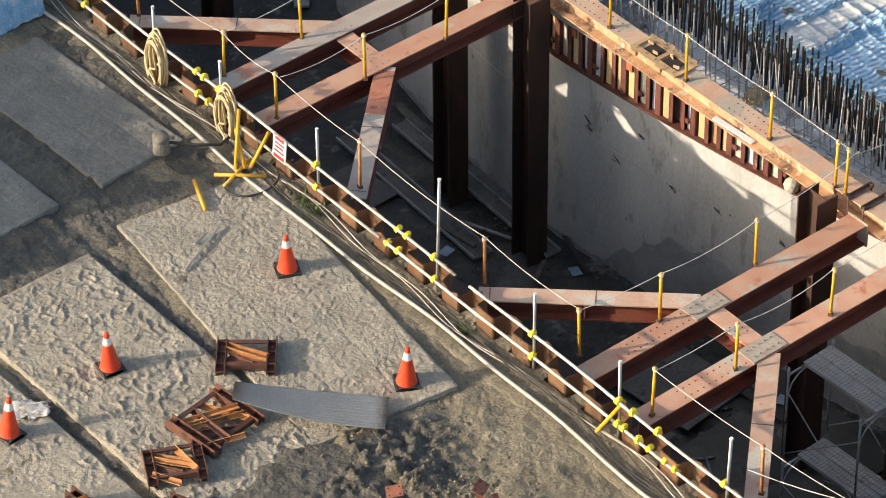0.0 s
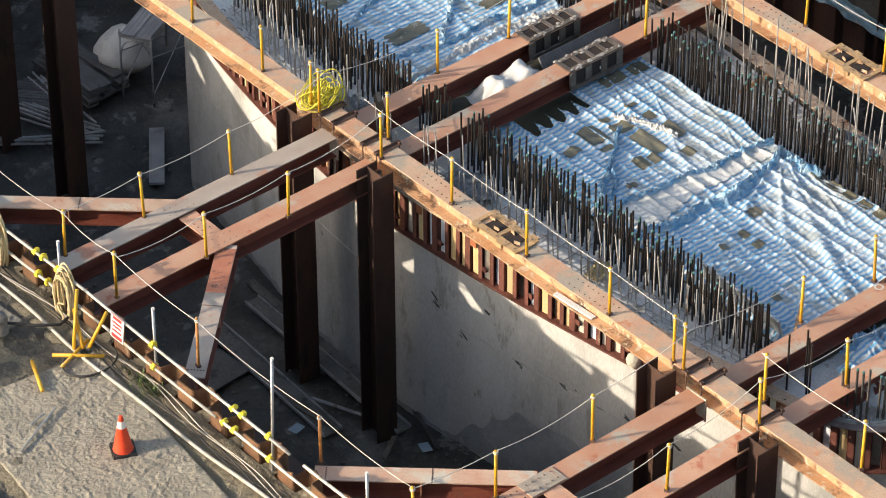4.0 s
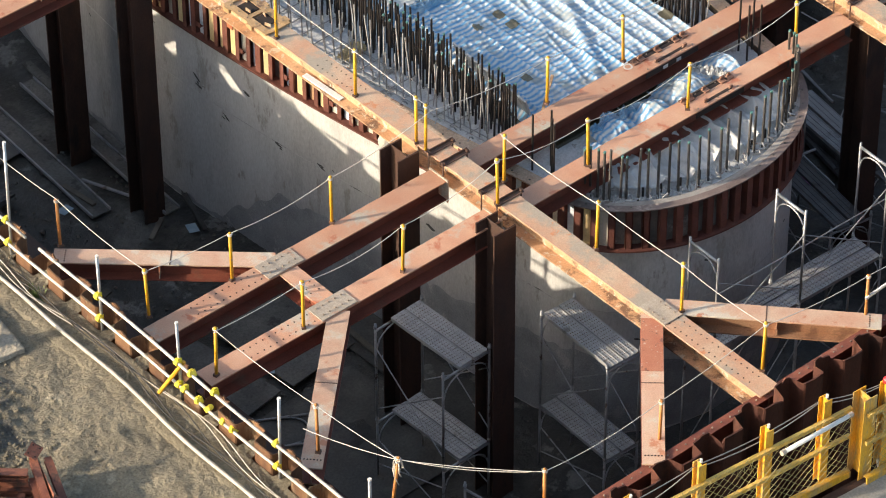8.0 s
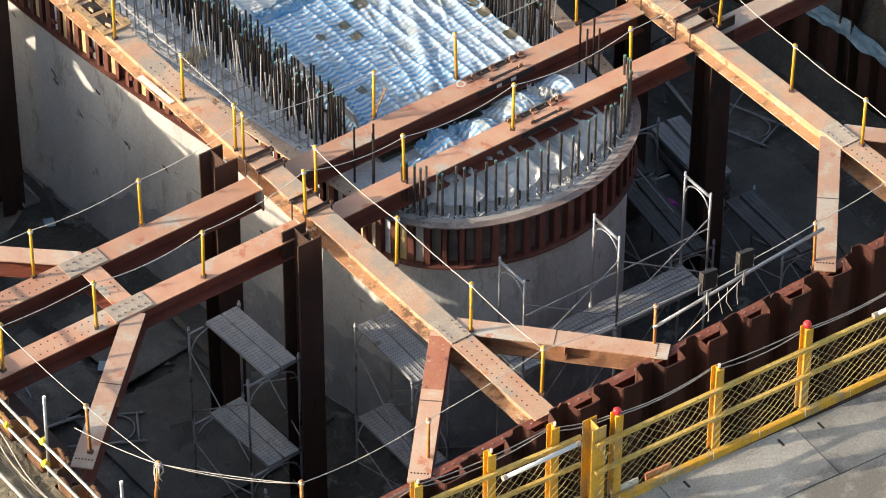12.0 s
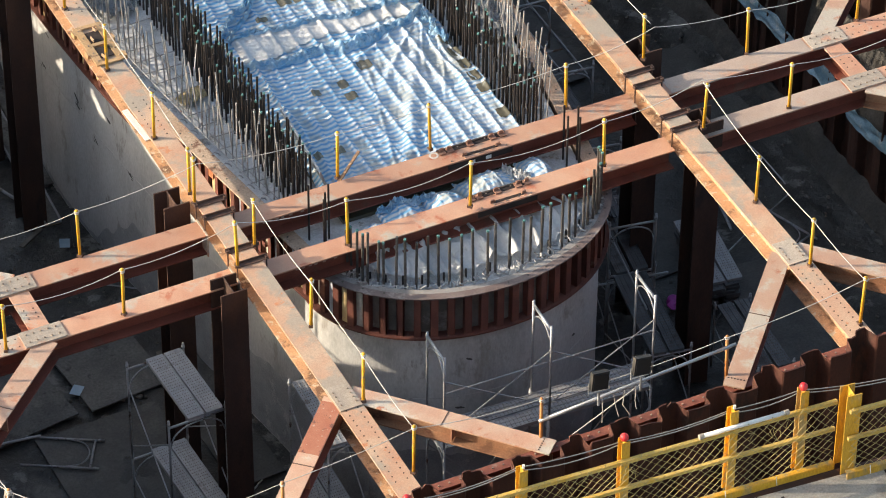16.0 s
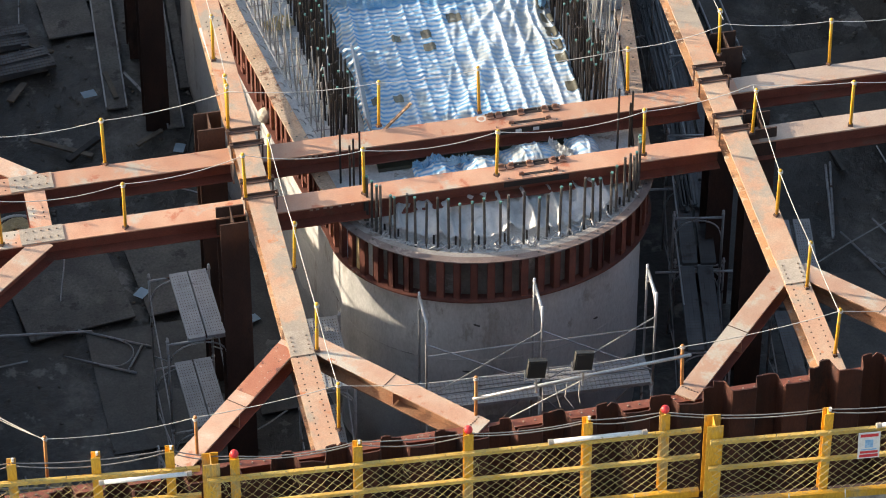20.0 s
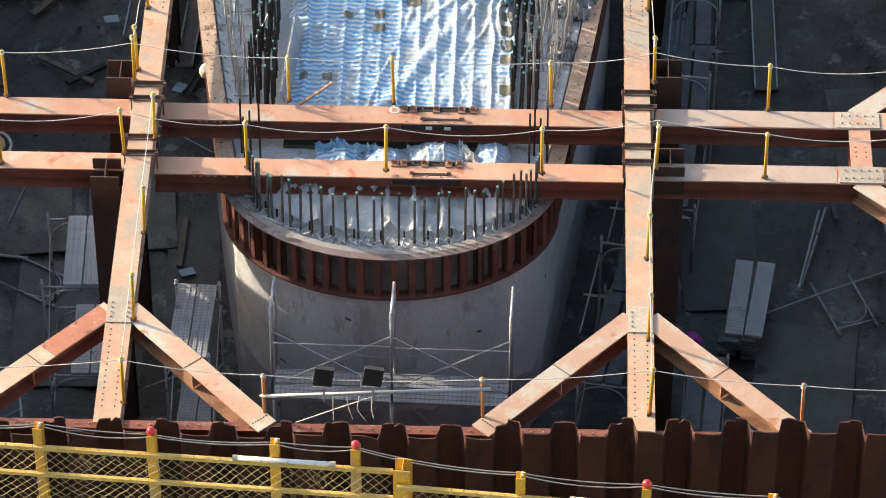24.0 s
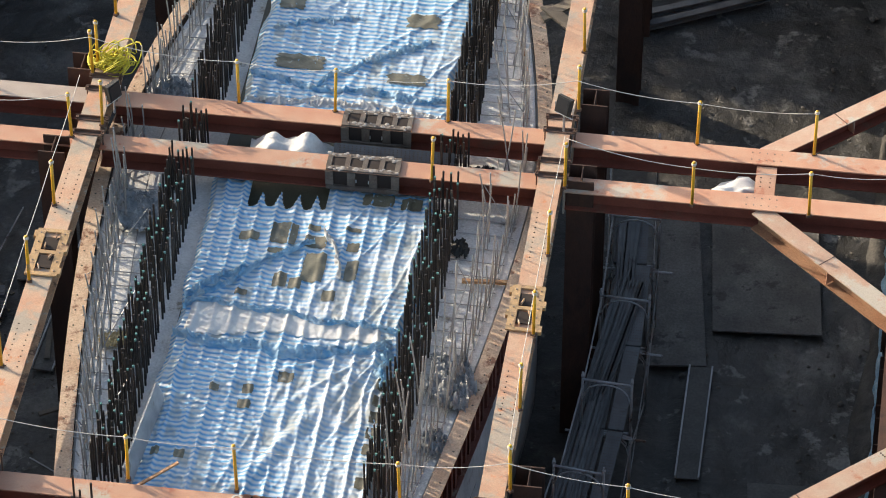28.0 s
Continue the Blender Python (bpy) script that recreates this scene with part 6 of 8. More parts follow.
# clods and stones, uncountable
bm = BM()
verts, faces = [], []
tmp = BM()
bmesh.ops.create_icosphere(tmp, subdivisions=1, radius=1)
sv, sf = [v.co.copy() for v in tmp.verts], [[v.index for v in f.verts] for f in tmp.faces]
tmp.free()
bm.free()
for k in range(2600):
    if k < 900:
        a, d = rnd.uniform(0, 6.28), abs(rnd.gauss(0, 0.75))
        x, y, s = -8.5 + 1.3 * d * math.cos(a), 1.0 + 1.1 * d * math.sin(a), rnd.uniform(0.008, 0.035)
    elif k < 1700:
        x, y, s = rnd.gauss(-5.98, 0.12), rnd.uniform(-5, 12), rnd.uniform(0.008, 0.035)
    else:
        x, y, s = rnd.uniform(-13, -6.3), rnd.uniform(-5, 10), rnd.uniform(0.006, 0.022)
    z = mud(x, y) - 0.045 if x < -6.05 else -0.03
    if (abs(x + 7.58) < 1.2 or abs(x + 10.05) < 1.1) and 2.2 < y < 7.5:
        z = 0.012
    o = len(verts)
    sq = rnd.uniform(0.5, 0.9)
    verts += [(x + s * v.x * rnd.uniform(0.7, 1.2), y + s * v.y * rnd.uniform(0.7, 1.2), z + s * sq * v.z) for v in sv]
    faces += [[o + i for i in f] for f in sf]
me = bpy.data.meshes.new("mud_clods")
me.from_pydata(verts, [], faces)
me.materials.append(SAND)
tagged(new("mud_clods", me), "scattered clods of dried mud and stones", "clods", kind="stuff")

# weeds by the railing
WEED = mat("green_weeds", (0.05, 0.085, 0.02), (0.10, 0.13, 0.035), 8, 0.7, 0, 0.05, 60, (0.16, 0.15, 0.06), 0.58, 8, 0.1)
for x, y, spread in ((-5.98, 6.55, 0.13), (-6.02, 6.25, 0.09), (-6.05, 2.9, 0.06)):
    wd_ = BM()
    for k in range(70):
        a, d, lean = rnd.uniform(0, 6.28), abs(rnd.gauss(0, spread)), rnd.uniform(0.02, 0.07)
        p = Vector((d * math.cos(a), 1.6 * d * math.sin(a), 0))
        q = p + Vector((lean * math.cos(a * 2), lean * math.sin(a * 2), rnd.uniform(0.04, 0.11)))
        w_ = Vector((-math.sin(a), math.cos(a), 0)) * rnd.uniform(0.006, 0.012)
        wd_.faces.new([wd_.verts.new(c) for c in (p - w_, p + w_, (p + q) / 2 + w_ * 1.4, q, (p + q) / 2 - w_ * 1.4)])
    thing("weed_tuft", wd_, WEED, "small green weeds growing beside the piles", "weeds", "weeds by the railing", "stuff", at=pose(x, y, -0.02))

# wet churned mud over the dry ground, its colour darkened further for the shade there
WETMUD = mat("wet_churned_mud", (0.062, 0.056, 0.045), (0.105, 0.095, 0.076), 2.5, 0.6, 0, 0.4, 26, (0.16, 0.143, 0.11), 0.58, 1.6, 0.0, 0, 0.08, 0.7, 0.10, 9)


def wet_patch(cx, cy, rx, ry, seed, lift=0.0):
    """Ragged sheet of wet mud following the ground."""
    verts, faces, index = [], [], {}
    n, m = int(2.6 * rx / 0.035), int(2.6 * ry / 0.035)
    for i in range(n + 1):
        for j in range(m + 1):
            x, y = cx + 2.6 * rx * (i / n - 0.5), cy + 2.6 * ry * (j / m - 0.5)
            d = math.hypot((x - cx) / rx, (y - cy) / ry) + 0.45 * noise.noise((x * 1.3, y * 1.3, seed)) + 0.25 * noise.noise((x * 4, y * 4, seed))
            if d < 1:
                index[i, j] = len(verts)
                lump = 0.055 * max(0, noise.noise((x * 6, y * 6, seed))) + 0.035 * max(0, noise.noise((x * 14, y * 14, seed)))
                verts.append((x, y, (mud(x, y) - 0.05 if not lift else 0) + 0.008 + min(1, (1 - d) * 4) * (0.006 + lift + lump)))
    for i in range(n):
        for j in range(m):
            q = [(i, j), (i + 1, j), (i + 1, j + 1), (i, j + 1)]
            if all(k in index for k in q):
                faces.append([index[k] for k in q])
    me = bpy.data.meshes.new("wet_mud")
    me.from_pydata(verts, [], faces)
    me.materials.append(WETMUD)
    for f in me.polygons:
        f.use_smooth = True
    tagged(new("wet_mud", me), "dark wet churned mud on the site ground", "mud", "wet patches of mud", "stuff")


for k, row in enumerate(((-9.2, 1.35, 1.7, 0.85), (-9.1, 8.6, 2.3, 1.15), (-11.5, 8.4, 1.9, 1.1), (-8.45, 9.8, 0.55, 2.4), (-6.45, 9.6, 0.4, 2.6), (-8.86, 6.3, 0.15, 1.4), (-11.2, 5.0, 0.12, 1.4))):
    wet_patch(*row, 60 + 3 * k)
wet_patch(-9.75, 1.60, 1.6, 0.95, 91, 0.045)

# unseen screen added to shade the ground, far side of the plates
hb = BM()
box(hb, 0, -0.62, 1.05, 0.05, 1.2, 2.1)
for k, h in enumerate((3.1, 3.0, 3.15, 3.05, 3.2, 3.1, 3.1, 3.2, 3.1, 3.1)):
    box(hb, 0, 1.0 * k + 0.5, h / 2, 0.05, 0.98, h)
thing("hoarding", hb, ZINC, "unseen plain zinc screen added to shade the ground", "hoarding", kind="structure", at=pose(-14.6, 11.2, 0))
tb = BM()
bmesh.ops.create_grid(tb, x_segments=30, y_segments=20, size=0.5)
for v in tb.verts:
    x, y = v.co.x, v.co.y
    r = max(abs(x), abs(y)) * 2
    v.co = Vector((x * 1.1, y * 1.3, 0.95 * (1 - r ** 4) + 0.10 * noise.noise((x * 6, y * 6, 1)) * (1 - r * 0.3)))
thing("blue_tarpaulin", tb, NAVY, "blue and white sheet over a heap by the railing", "tarpaulin", at=pose(-6.75, 13.2, 0.0), smooth=True)


# ---- pit floor ----
PLANK = mat("perforated_scaffold_plank", (0.29, 0.29, 0.288), (0.39, 0.39, 0.386), 4, 0.5, 0.1, 0.08, 70, (0.18, 0.165, 0.15), 0.58, 3, 0.15)
MUDPLANK = mat("mud_darkened_plank", (0.10, 0.10, 0.10), (0.165, 0.164, 0.162), 4, 0.6, 0.1, 0.1, 70, (0.07, 0.065, 0.06), 0.56, 2, 0.15)
SCAF = mat("scaffold_tube", (0.30, 0.30, 0.298), (0.42, 0.42, 0.416), 6, 0.5, 0.3, 0.08, 70, (0.10, 0.06, 0.04), 0.58, 5, 0.12)
SHEET = mat("muddy_floor_plate", (0.055, 0.052, 0.046), (0.105, 0.099, 0.088), 1.6, 0.6, 0, 0.25, 25, (0.07, 0.064, 0.055), 0.55, 1.0, 0.2, 0, 0.1, 0.6)
PIT_WOOD = mat("grey_wet_timber", (0.10, 0.085, 0.065), (0.16, 0.135, 0.105), 4, 0.8, 0, 0.15, 50, (0.24, 0.20, 0.15), 0.6, 3, 0.2)
# Paler plates: dried mud, and sun on some of them put into the colour.
PALESHEET = mat("pale_floor_plate", (0.085, 0.081, 0.073), (0.165, 0.157, 0.140), 1.2, 0.8, 0, 0.25, 25, (0.22, 0.205, 0.175), 0.55, 0.9, 0.1, 0, 0.14, 0.6, 0, 9, (0.07, 0.066, 0.058), 0.58)
PAPER = mat("pale_blue_paper", (0.26, 0.38, 0.46), (0.36, 0.46, 0.53), 6, 0.7, 0, 0, 50)
PINK = mat("magenta_plastic", (0.35, 0.03, 0.25), (0.45, 0.05, 0.32), 8, 0.5, 0, 0, 50)


def plank_mesh(length, width=0.25, skin=None):
    """Pressed steel plank: deck with lips, ribs and rows of holes."""
    bm = BM()
    box(bm, 0, 0, 0, length, width, 0.006)
    for s in (-1, 1):
        box(bm, 0, s * width / 2, -0.015, length, 0.014, 0.06)
        box(bm, 0, s * width / 6, 0.008, length, 0.016, 0.010)
    for s in (-1, 1):
        box(bm, s * length / 2, 0, -0.02, 0.02, width, 0.05)
    count = len(bm.faces)
    k = -length / 2 + 0.08
    while k < length / 2 - 0.05:
        for s in (-0.38, -0.24, -0.08, 0.08, 0.24, 0.38):
            box(bm, k, s * width, 0.0035, 0.018, 0.011, 0.002)
        k += 0.062
    bm.faces.ensure_lookup_table()
    for f in bm.faces[count:]:
        f.material_index = 1
    bmesh.ops.recalc_face_normals(bm, faces=bm.faces)
    me = bpy.data.meshes.new("plank")
    bm.to_mesh(me)
    bm.free()
    me.materials.append(skin or PLANK)
    me.materials.append(DARKSTEEL)
    return me


MUDDY = {ln: plank_mesh(ln, 0.225, MUDPLANK) for ln in (1.45, 1.6, 1.8, 2.4)}
PLANKS = {ln: plank_mesh(ln) for ln in (1.45, 1.6, 1.8, 2.4)}


def portal(h, w):
    """Portal frame: two legs with spigots, a cross bar and an inner arch, in the local xz plane."""
    bm = BM()
    for e in (-1, 1):
        tube(bm, [(e * w / 2, 0, 0), (e * w / 2, 0, h + 0.11)], 0.0195, 8)
        tube(bm, [(e * w / 2, 0, h + 0.02), (e * w / 2, 0, h + 0.06)], 0.027, 8)
    tube(bm, [(-w / 2, 0, h - 0.03), (w / 2, 0, h - 0.03)], 0.0195, 8)
    tube(bm, [(-w / 2, 0, h - 0.46)] + [(0.45 * w * math.sin(a), 0, h - 0.34 + 0.26 * math.cos(a)) for a in np.linspace(-1.45, 1.45, 11)] + [(w / 2, 0, h - 0.46)], 0.013, 6)
    return mesh("frame", bm, SCAF, True)


FRAMES = {}


def tower(x, y, rz, length, width, levels, base=FLOOR, deck_w=2, label="steel frame scaffold with perforated decks", decks=None, shift=0.0):
    """Scaffold bay: portal frames at both ends, cross braces, decks at the given heights. Length along local x."""
    s = thing("scaffold", None, None, label, "scaffold", "frame scaffolds round the pier", at=pose(x, y, base, 0, 0, rz))
    z0 = 0.0
    for lv in levels:
        h = lv - z0
        key = (round(h, 2), round(width, 2))
        if key not in FRAMES:
            FRAMES[key] = portal(h, width)
        for e in (-1, 1):
            part("frame", FRAMES[key], None, s, at=Matrix.Translation((e * length / 2, 0, z0)) @ Matrix.Rotation(math.pi / 2, 4, "Z"))
        for sy in (-1, 1):
            for e in (-1, 1):
                part("cross_brace", tube(BM(), [(-e * length / 2, sy * width / 2, z0 + 0.25), (e * length / 2, sy * width / 2, z0 + h - 0.35)], 0.011, 5), SCAF, s)
        deck_set = decks or PLANKS
        near = min(PLANKS, key=lambda v: abs(v - length))
        for k in range(deck_w):
            off = (k - (deck_w - 1) / 2) * 0.288 + shift
            part("plank", deck_set[near], None, s, at=Matrix.Translation((0, off, lv + 0.03)) @ Matrix.Diagonal((length / near, 1, 1, 1)))
        z0 = lv
    return s


tower(-1.06, 0.42, 92, 1.42, 0.90, (1.1, 2.9), label="scaffold tower with two perforated decks beside a column", shift=-0.13)
tower(0.72, -0.98, 88, 1.45, 0.62, (1.1, 2.9), label="scaffold tower with two perforated decks under the strut")
front_a = tower(2.78, -1.98, -2, 1.65, 0.60, (2.65,), label="scaffold bay along the round pier end")
front_b = tower(4.42, -2.03, -2, 1.65, 0.60, (2.65,), label="scaffold bay along the round pier end")
# guard frames above the front decks
gb = BM()
for e in (-0.3, 0.3):
    tube(gb, [(e, 0, 0), (e, 0, 1.78)], 0.0195, 8)
tube(gb, [(-0.3, 0, 1.70), (0.3, 0, 1.70)], 0.024, 8)
tube(gb, [(-0.3, 0, 1.28)] + [(0.27 * math.sin(a) , 0, 1.40 + 0.24 * math.cos(a)) for a in np.linspace(-1.45, 1.45, 11)] + [(0.3, 0, 1.28)], 0.013, 6)
for e in (-0.09, 0.09):
    tube(gb, [(e, 0, 1.70), (e, 0, 1.63)], 0.011, 5)
GUARD = mesh("guard_frame", gb, GALV, True)
for s, es in ((front_a, (-1, 1)), (front_b, (1,))):
    for e in es:
        part("guard_frame", GUARD, None, s, "pale upright guard frame", at=Matrix.Translation((e * 0.83, 0, 2.68)) @ Matrix.Rotation(math.pi / 2, 4, "Z"))
    part("guard_rail", tube(BM(), [(-0.83, -0.28, 3.75), (0.83, -0.28, 3.78)], 0.011, 5), GALV, s)
    for e in (-1, 1):
        part("guard_brace", tube(BM(), [(-e * 0.83, -0.3, 2.95), (e * 0.83, -0.3, 4.0)], 0.011, 5), GALV, s)
RAILS = portal(1.05, 0.75)
for k, (x, y, rz, base) in enumerate(((6.75, 0.4, 80, FLOOR), (7.15, 2.3, 80, FLOOR), (7.72, 4.2, 83, FLOOR), (7.98, 6.1, 86, FLOOR), (8.08, 8.0, 88, FLOOR), (8.1, 9.9, 91, FLOOR), (7.95, 11.8, 94, FLOOR))):
    bay = tower(x, y, rz, 1.85, 0.75, (1.35,), base, 2, "low scaffold walkway with muddy perforated planks along the pier", MUDDY)
    part("guard_frame", RAILS, None, bay, "thin upright frame with a rung", at=Matrix.Translation((0.9, 0, 1.38)) @ Matrix.Rotation(math.pi / 2, 4, "Z"))
    part("transom", tube(BM(), [(0.9, -0.62, 1.30), (0.9, 0.62, 1.30)], 0.02, 6), SCAF, bay)
    part("guard_rail", tube(BM(), [(-0.92, 0.37, 2.3), (0.92, 0.37, 2.3)], 0.014, 5), SCAF, bay)
tower(8.05, -0.6, 85, 1.6, 0.6, (1.2,), label="scaffold bay with muddy planks under the struts", decks=MUDDY)
tower(2.85, 18.2, 28, 1.8, 0.6, (1.4,), label="scaffold bay beside the far end of the pier")
tower(-2.6, -1.6, 10, 1.7, 0.6, (1.6,), deck_w=0, label="bare scaffold frames with cross braces")


def pile_of(name, x, y, rz, rows, cols, z, length, label):
    for r in range(rows):
        for c in range(cols):
            thing("loose_plank", (PLANKS if r == rows - 1 and name == "pale_stack" else MUDDY)[length], None, label, "plank", "stacked scaffold planks",
                  at=pose(x + rnd.uniform(-0.05, 0.05), y, z + 0.055 * r, 0, 0, rz) @ Matrix.Translation((rnd.uniform(-0.12, 0.12), c * 0.27, 0)) @ Matrix.Rotation(radians(rnd.uniform(-5, 5)), 4, "Z"))


pile_of("planks", -3.55, 10.35, 4, 4, 2, FLOOR + 0.10, 2.4, "grey perforated plank in a stack on the floor")
pile_of("planks", -3.2, 9.62, 11, 3, 2, FLOOR + 0.10, 2.4, "grey perforated plank in a stack on the floor")
pile_of("pale_stack", 8.94, 2.15, 80, 8, 2, FLOOR + 0.12, 1.6, "grey perforated plank in a tall stack")
pile_of("planks", 1.95, 19.0, 90, 6, 3, FLOOR + 0.12, 1.6, "grey perforated plank in a stack by the pier")
pile_of("planks", 0.2, 19.3, -50, 1, 3, FLOOR + 0.1, 1.8, "grey perforated plank lying on the mud")
thing("loose_plank", PLANKS[1.6], None, "single perforated plank lying on the mud", "plank", "stacked scaffold planks", at=pose(1.3, 16.25, FLOOR + 0.08, 0, 0, 53))
thing("loose_plank", PLANKS[1.6], None, "single perforated plank lying on the mud", "plank", "stacked scaffold planks", at=pose(8.2, -2.2, FLOOR + 0.1, 0, 0, 87))


for p, q in (((7.1, 18.25), (9.6, 19.65)), ((7.35, 18.75), (9.3, 19.75))):
    bm = hsec(BM(), math.hypot(q[0] - p[0], q[1] - p[1]), 0.12, 0.14, 0.012, 0.01)
    thing("steel_channel", bm, MUDPLANK, "long grey steel channel lying on the pit floor", "steel channel", "long channels on the pit floor", at=along(p, q, FLOOR + 0.20))


def deck_load(p, q, z, count, label):
    """Long thin ribbed strips lying side by side on the walkway from p to q."""
    d = Vector((q[0] - p[0], q[1] - p[1], 0))
    side = Vector((-d.y, d.x, 0)).normalized()
    for k in range(count):
        off = (k % (count // 2) - count / 4) * 0.066 + rnd.uniform(-0.01, 0.01)
        a, c = (Vector((*p, z)) + side * (off + rnd.uniform(-0.03, 0.03)) + d * rnd.uniform(-0.05, 0.05), Vector((*q, z)) + side * (off * 0.8 + rnd.uniform(-0.03, 0.03)) + d * rnd.uniform(-0.04, 0.05))
        up = 0.045 * (k // (count // 2))
        run = c - a
        m = Matrix.Translation(a + Vector((0, 0, up))) @ run.to_track_quat("X", "Z").to_matrix().to_4x4()
        bm = box(BM(), run.length / 2, 0, 0, run.length, 0.056, 0.010)
        for e in (-1, 1):
            box(bm, run.length / 2, e * 0.026, 0.012, run.length, 0.007, 0.026)
        thing("steel_strip", bm, MUDPLANK, label, "steel strip", "loose steel strips on the walkway", at=m)


deck_load((7.95, 11.9), (8.02, 10.1), FLOOR + 1.44, 10, "grey ribbed steel strip stacked on the scaffold walkway")
deck_load((8.16, 10.4), (7.82, 7.6), FLOOR + 1.46, 14, "grey ribbed steel strip stacked on the scaffold walkway")
deck_load((7.86, 7.7), (7.62, 5.2), FLOOR + 1.44, 14, "grey ribbed steel strip stacked on the scaffold walkway")
deck_load((7.62, 5.3), (7.2, 2.6), FLOOR + 1.44, 12, "grey ribbed steel strip stacked on the scaffold walkway")


def floor_plate(x, y, sx, sy, rz, label, h=0.03, channel=False):
    ob = thing("floor_plate", box(BM(), 0, 0, 0, sx, sy, h), PALESHEET if "pale" in label else SHEET, label, "steel plate", "plates on the pit floor", at=pose(x, y, FLOOR + (0.07 if channel or "pale" in label else 0.03), rnd.uniform(-1, 1), rnd.uniform(-1, 1), rz))
    if channel:
        for s in (-1, 1):
            part("lip", box(BM(), s * sx / 2, 0, 0.03, 0.025, sy, 0.06), PLANK, ob, "pale worn lip")


for row in ((8.66, 11.85, 0.95, 3.75, 7, "pale dried steel plate on the pit floor"), (10.13, 12.35, 1.75, 2.8, 5, "pale steel plate with low sun put into its colour"), (-1.32, 1.85, 2.0, 2.65, 1, "muddy steel plate on the pit floor"), (-0.72, 4.35, 1.35, 1.8, 6, "pale dried steel plate beside the pier"), (-2.5, 4.25, 1.7, 1.95, 8, "pale dried steel plate on the pit floor"), (-1.53, 11.1, 0.82, 1.1, 4, "pale dusty steel plate lying on the mud"), (0.24, 10.6, 0.16, 3.6, -3, "pale dusty narrow plank at the foot of the pier"),
            (-3.6, -1.4, 1.6, 3.0, 15, "dark muddy steel plate on the pit floor"), (-1.4, -3.2, 1.5, 2.6, 8, "muddy steel plate near the sheet piles"), (0.35, 2.6, 0.8, 3.4, 3, "muddy steel plate along the pier"),
            (0.4, -2.6, 1.2, 3.0, 4, "muddy steel plate in front of the pier"), (8.4, 3.9, 1.2, 3.0, 3, "dark muddy steel plate on the pit floor"), (9.6, 0.6, 1.5, 3.0, -6, "dark muddy steel plate on the pit floor"),
            (10.9, 6.4, 1.2, 2.4, 4, "dark muddy steel plate on the pit floor"), (9.9, -3.0, 1.6, 2.6, 5, "dark muddy steel plate near the sheet piles")):
    floor_plate(*row)
floor_plate(-0.95, 10.4, 0.34, 3.8, -3, "pale dusty steel channel lying along the pier", 0.03, True)
floor_plate(-0.06, 9.9, 0.26, 4.2, -3, "pale dusty steel channel lying along the pier", 0.03, True)
floor_plate(9.28, 8.75, 0.36, 2.5, 0, "dark steel channel lying on the pit floor", 0.02, True)


def bundle(x, y, rz, length, count, label):
    for k in range(count):
        thing("loose_tube", tube(BM(), [(-length / 2, 0, 0), (length / 2, 0, 0)], 0.022, 6), SCAF, label, "tube", "loose tubes on the floor",
              at=pose(x, y, FLOOR + 0.1 + 0.05 * (k % 2), 0, 0, rz) @ Matrix.Translation((rnd.uniform(-0.2, 0.2), 0.05 * k, 0)) @ Matrix.Rotation(radians(rnd.uniform(-4, 4)), 4, "Z"))


bundle(0.1, 17.7, -35, 1.9, 5, "grey scaffold tube in a loose heap")
bundle(0.9, 18.6, -95, 1.7, 5, "grey scaffold tube in a loose heap")
bundle(0.35, 18.15, -70, 1.6, 9, "grey scaffold tube in a loose bundle")
bundle(-3.1, 3.3, -9, 2.0, 1, "long grey tube lying on the mud")
bundle(9.9, 3.8, 75, 1.8, 2, "grey tube lying by the stacked planks")
thing("loose_tube", tube(BM(), [(-0.79, 9.37, FLOOR + 0.09), (-0.45, 8.52, FLOOR + 0.09)], 0.028, 6), PLANK, "pale tube lying between two boards", "tube", "loose tubes on the floor")
bundle(-3.2, -0.2, -8, 2.4, 2, "grey tube lying on the mud")
for x, y, rz in ((10.1, 3.1, 20), (-2.6, 3.0, 60)):
    thing("scaffold_portal", FRAMES[sorted(FRAMES)[0]], None, "scaffold frame lying flat on the mud", "scaffold frame", "loose scaffold frames", at=pose(x, y, FLOOR + 0.09, 90, 0, rz))
for x, y, rz in ((0.24, 2.95, 25), (-1.45, 8.93, 15), (-1.35, 3.9, 50), (-2.9, 11.6, 30), (-0.2, 7.25, 70)):
    thing("paper_sheet", box(BM(), 0, 0, 0, 0.24, 0.17, 0.006), PAPER, "pale blue paper sheet dropped on the floor", "paper", "dropped papers", at=pose(x, y, FLOOR + 0.10, rnd.uniform(-6, 6), 5, rz))
pk = BM()
bmesh.ops.create_icosphere(pk, subdivisions=3, radius=0.13, matrix=Matrix.Diagonal((1.2, 0.9, 0.4, 1)))
for v in pk.verts:
    v.co += 0.07 * noise.noise_vector(v.co * 9)
thing("plastic_bag", pk, PINK, "crumpled magenta plastic bag on the floor", "bag", at=pose(7.96, 1.67, FLOOR + 0.10), smooth=True)
bg = BM()
bmesh.ops.create_icosphere(bg, subdivisions=3, radius=0.5, matrix=Matrix.Diagonal((1, 1, 0.8, 1)))
for v in bg.verts:
    v.co += 0.12 * noise.noise_vector(v.co * 3)
thing("bulk_bag", bg, WHITE, "grey-white bulk bag on the pit floor", "bag", at=pose(2.45, 18.8, FLOOR + 0.4), smooth=True)

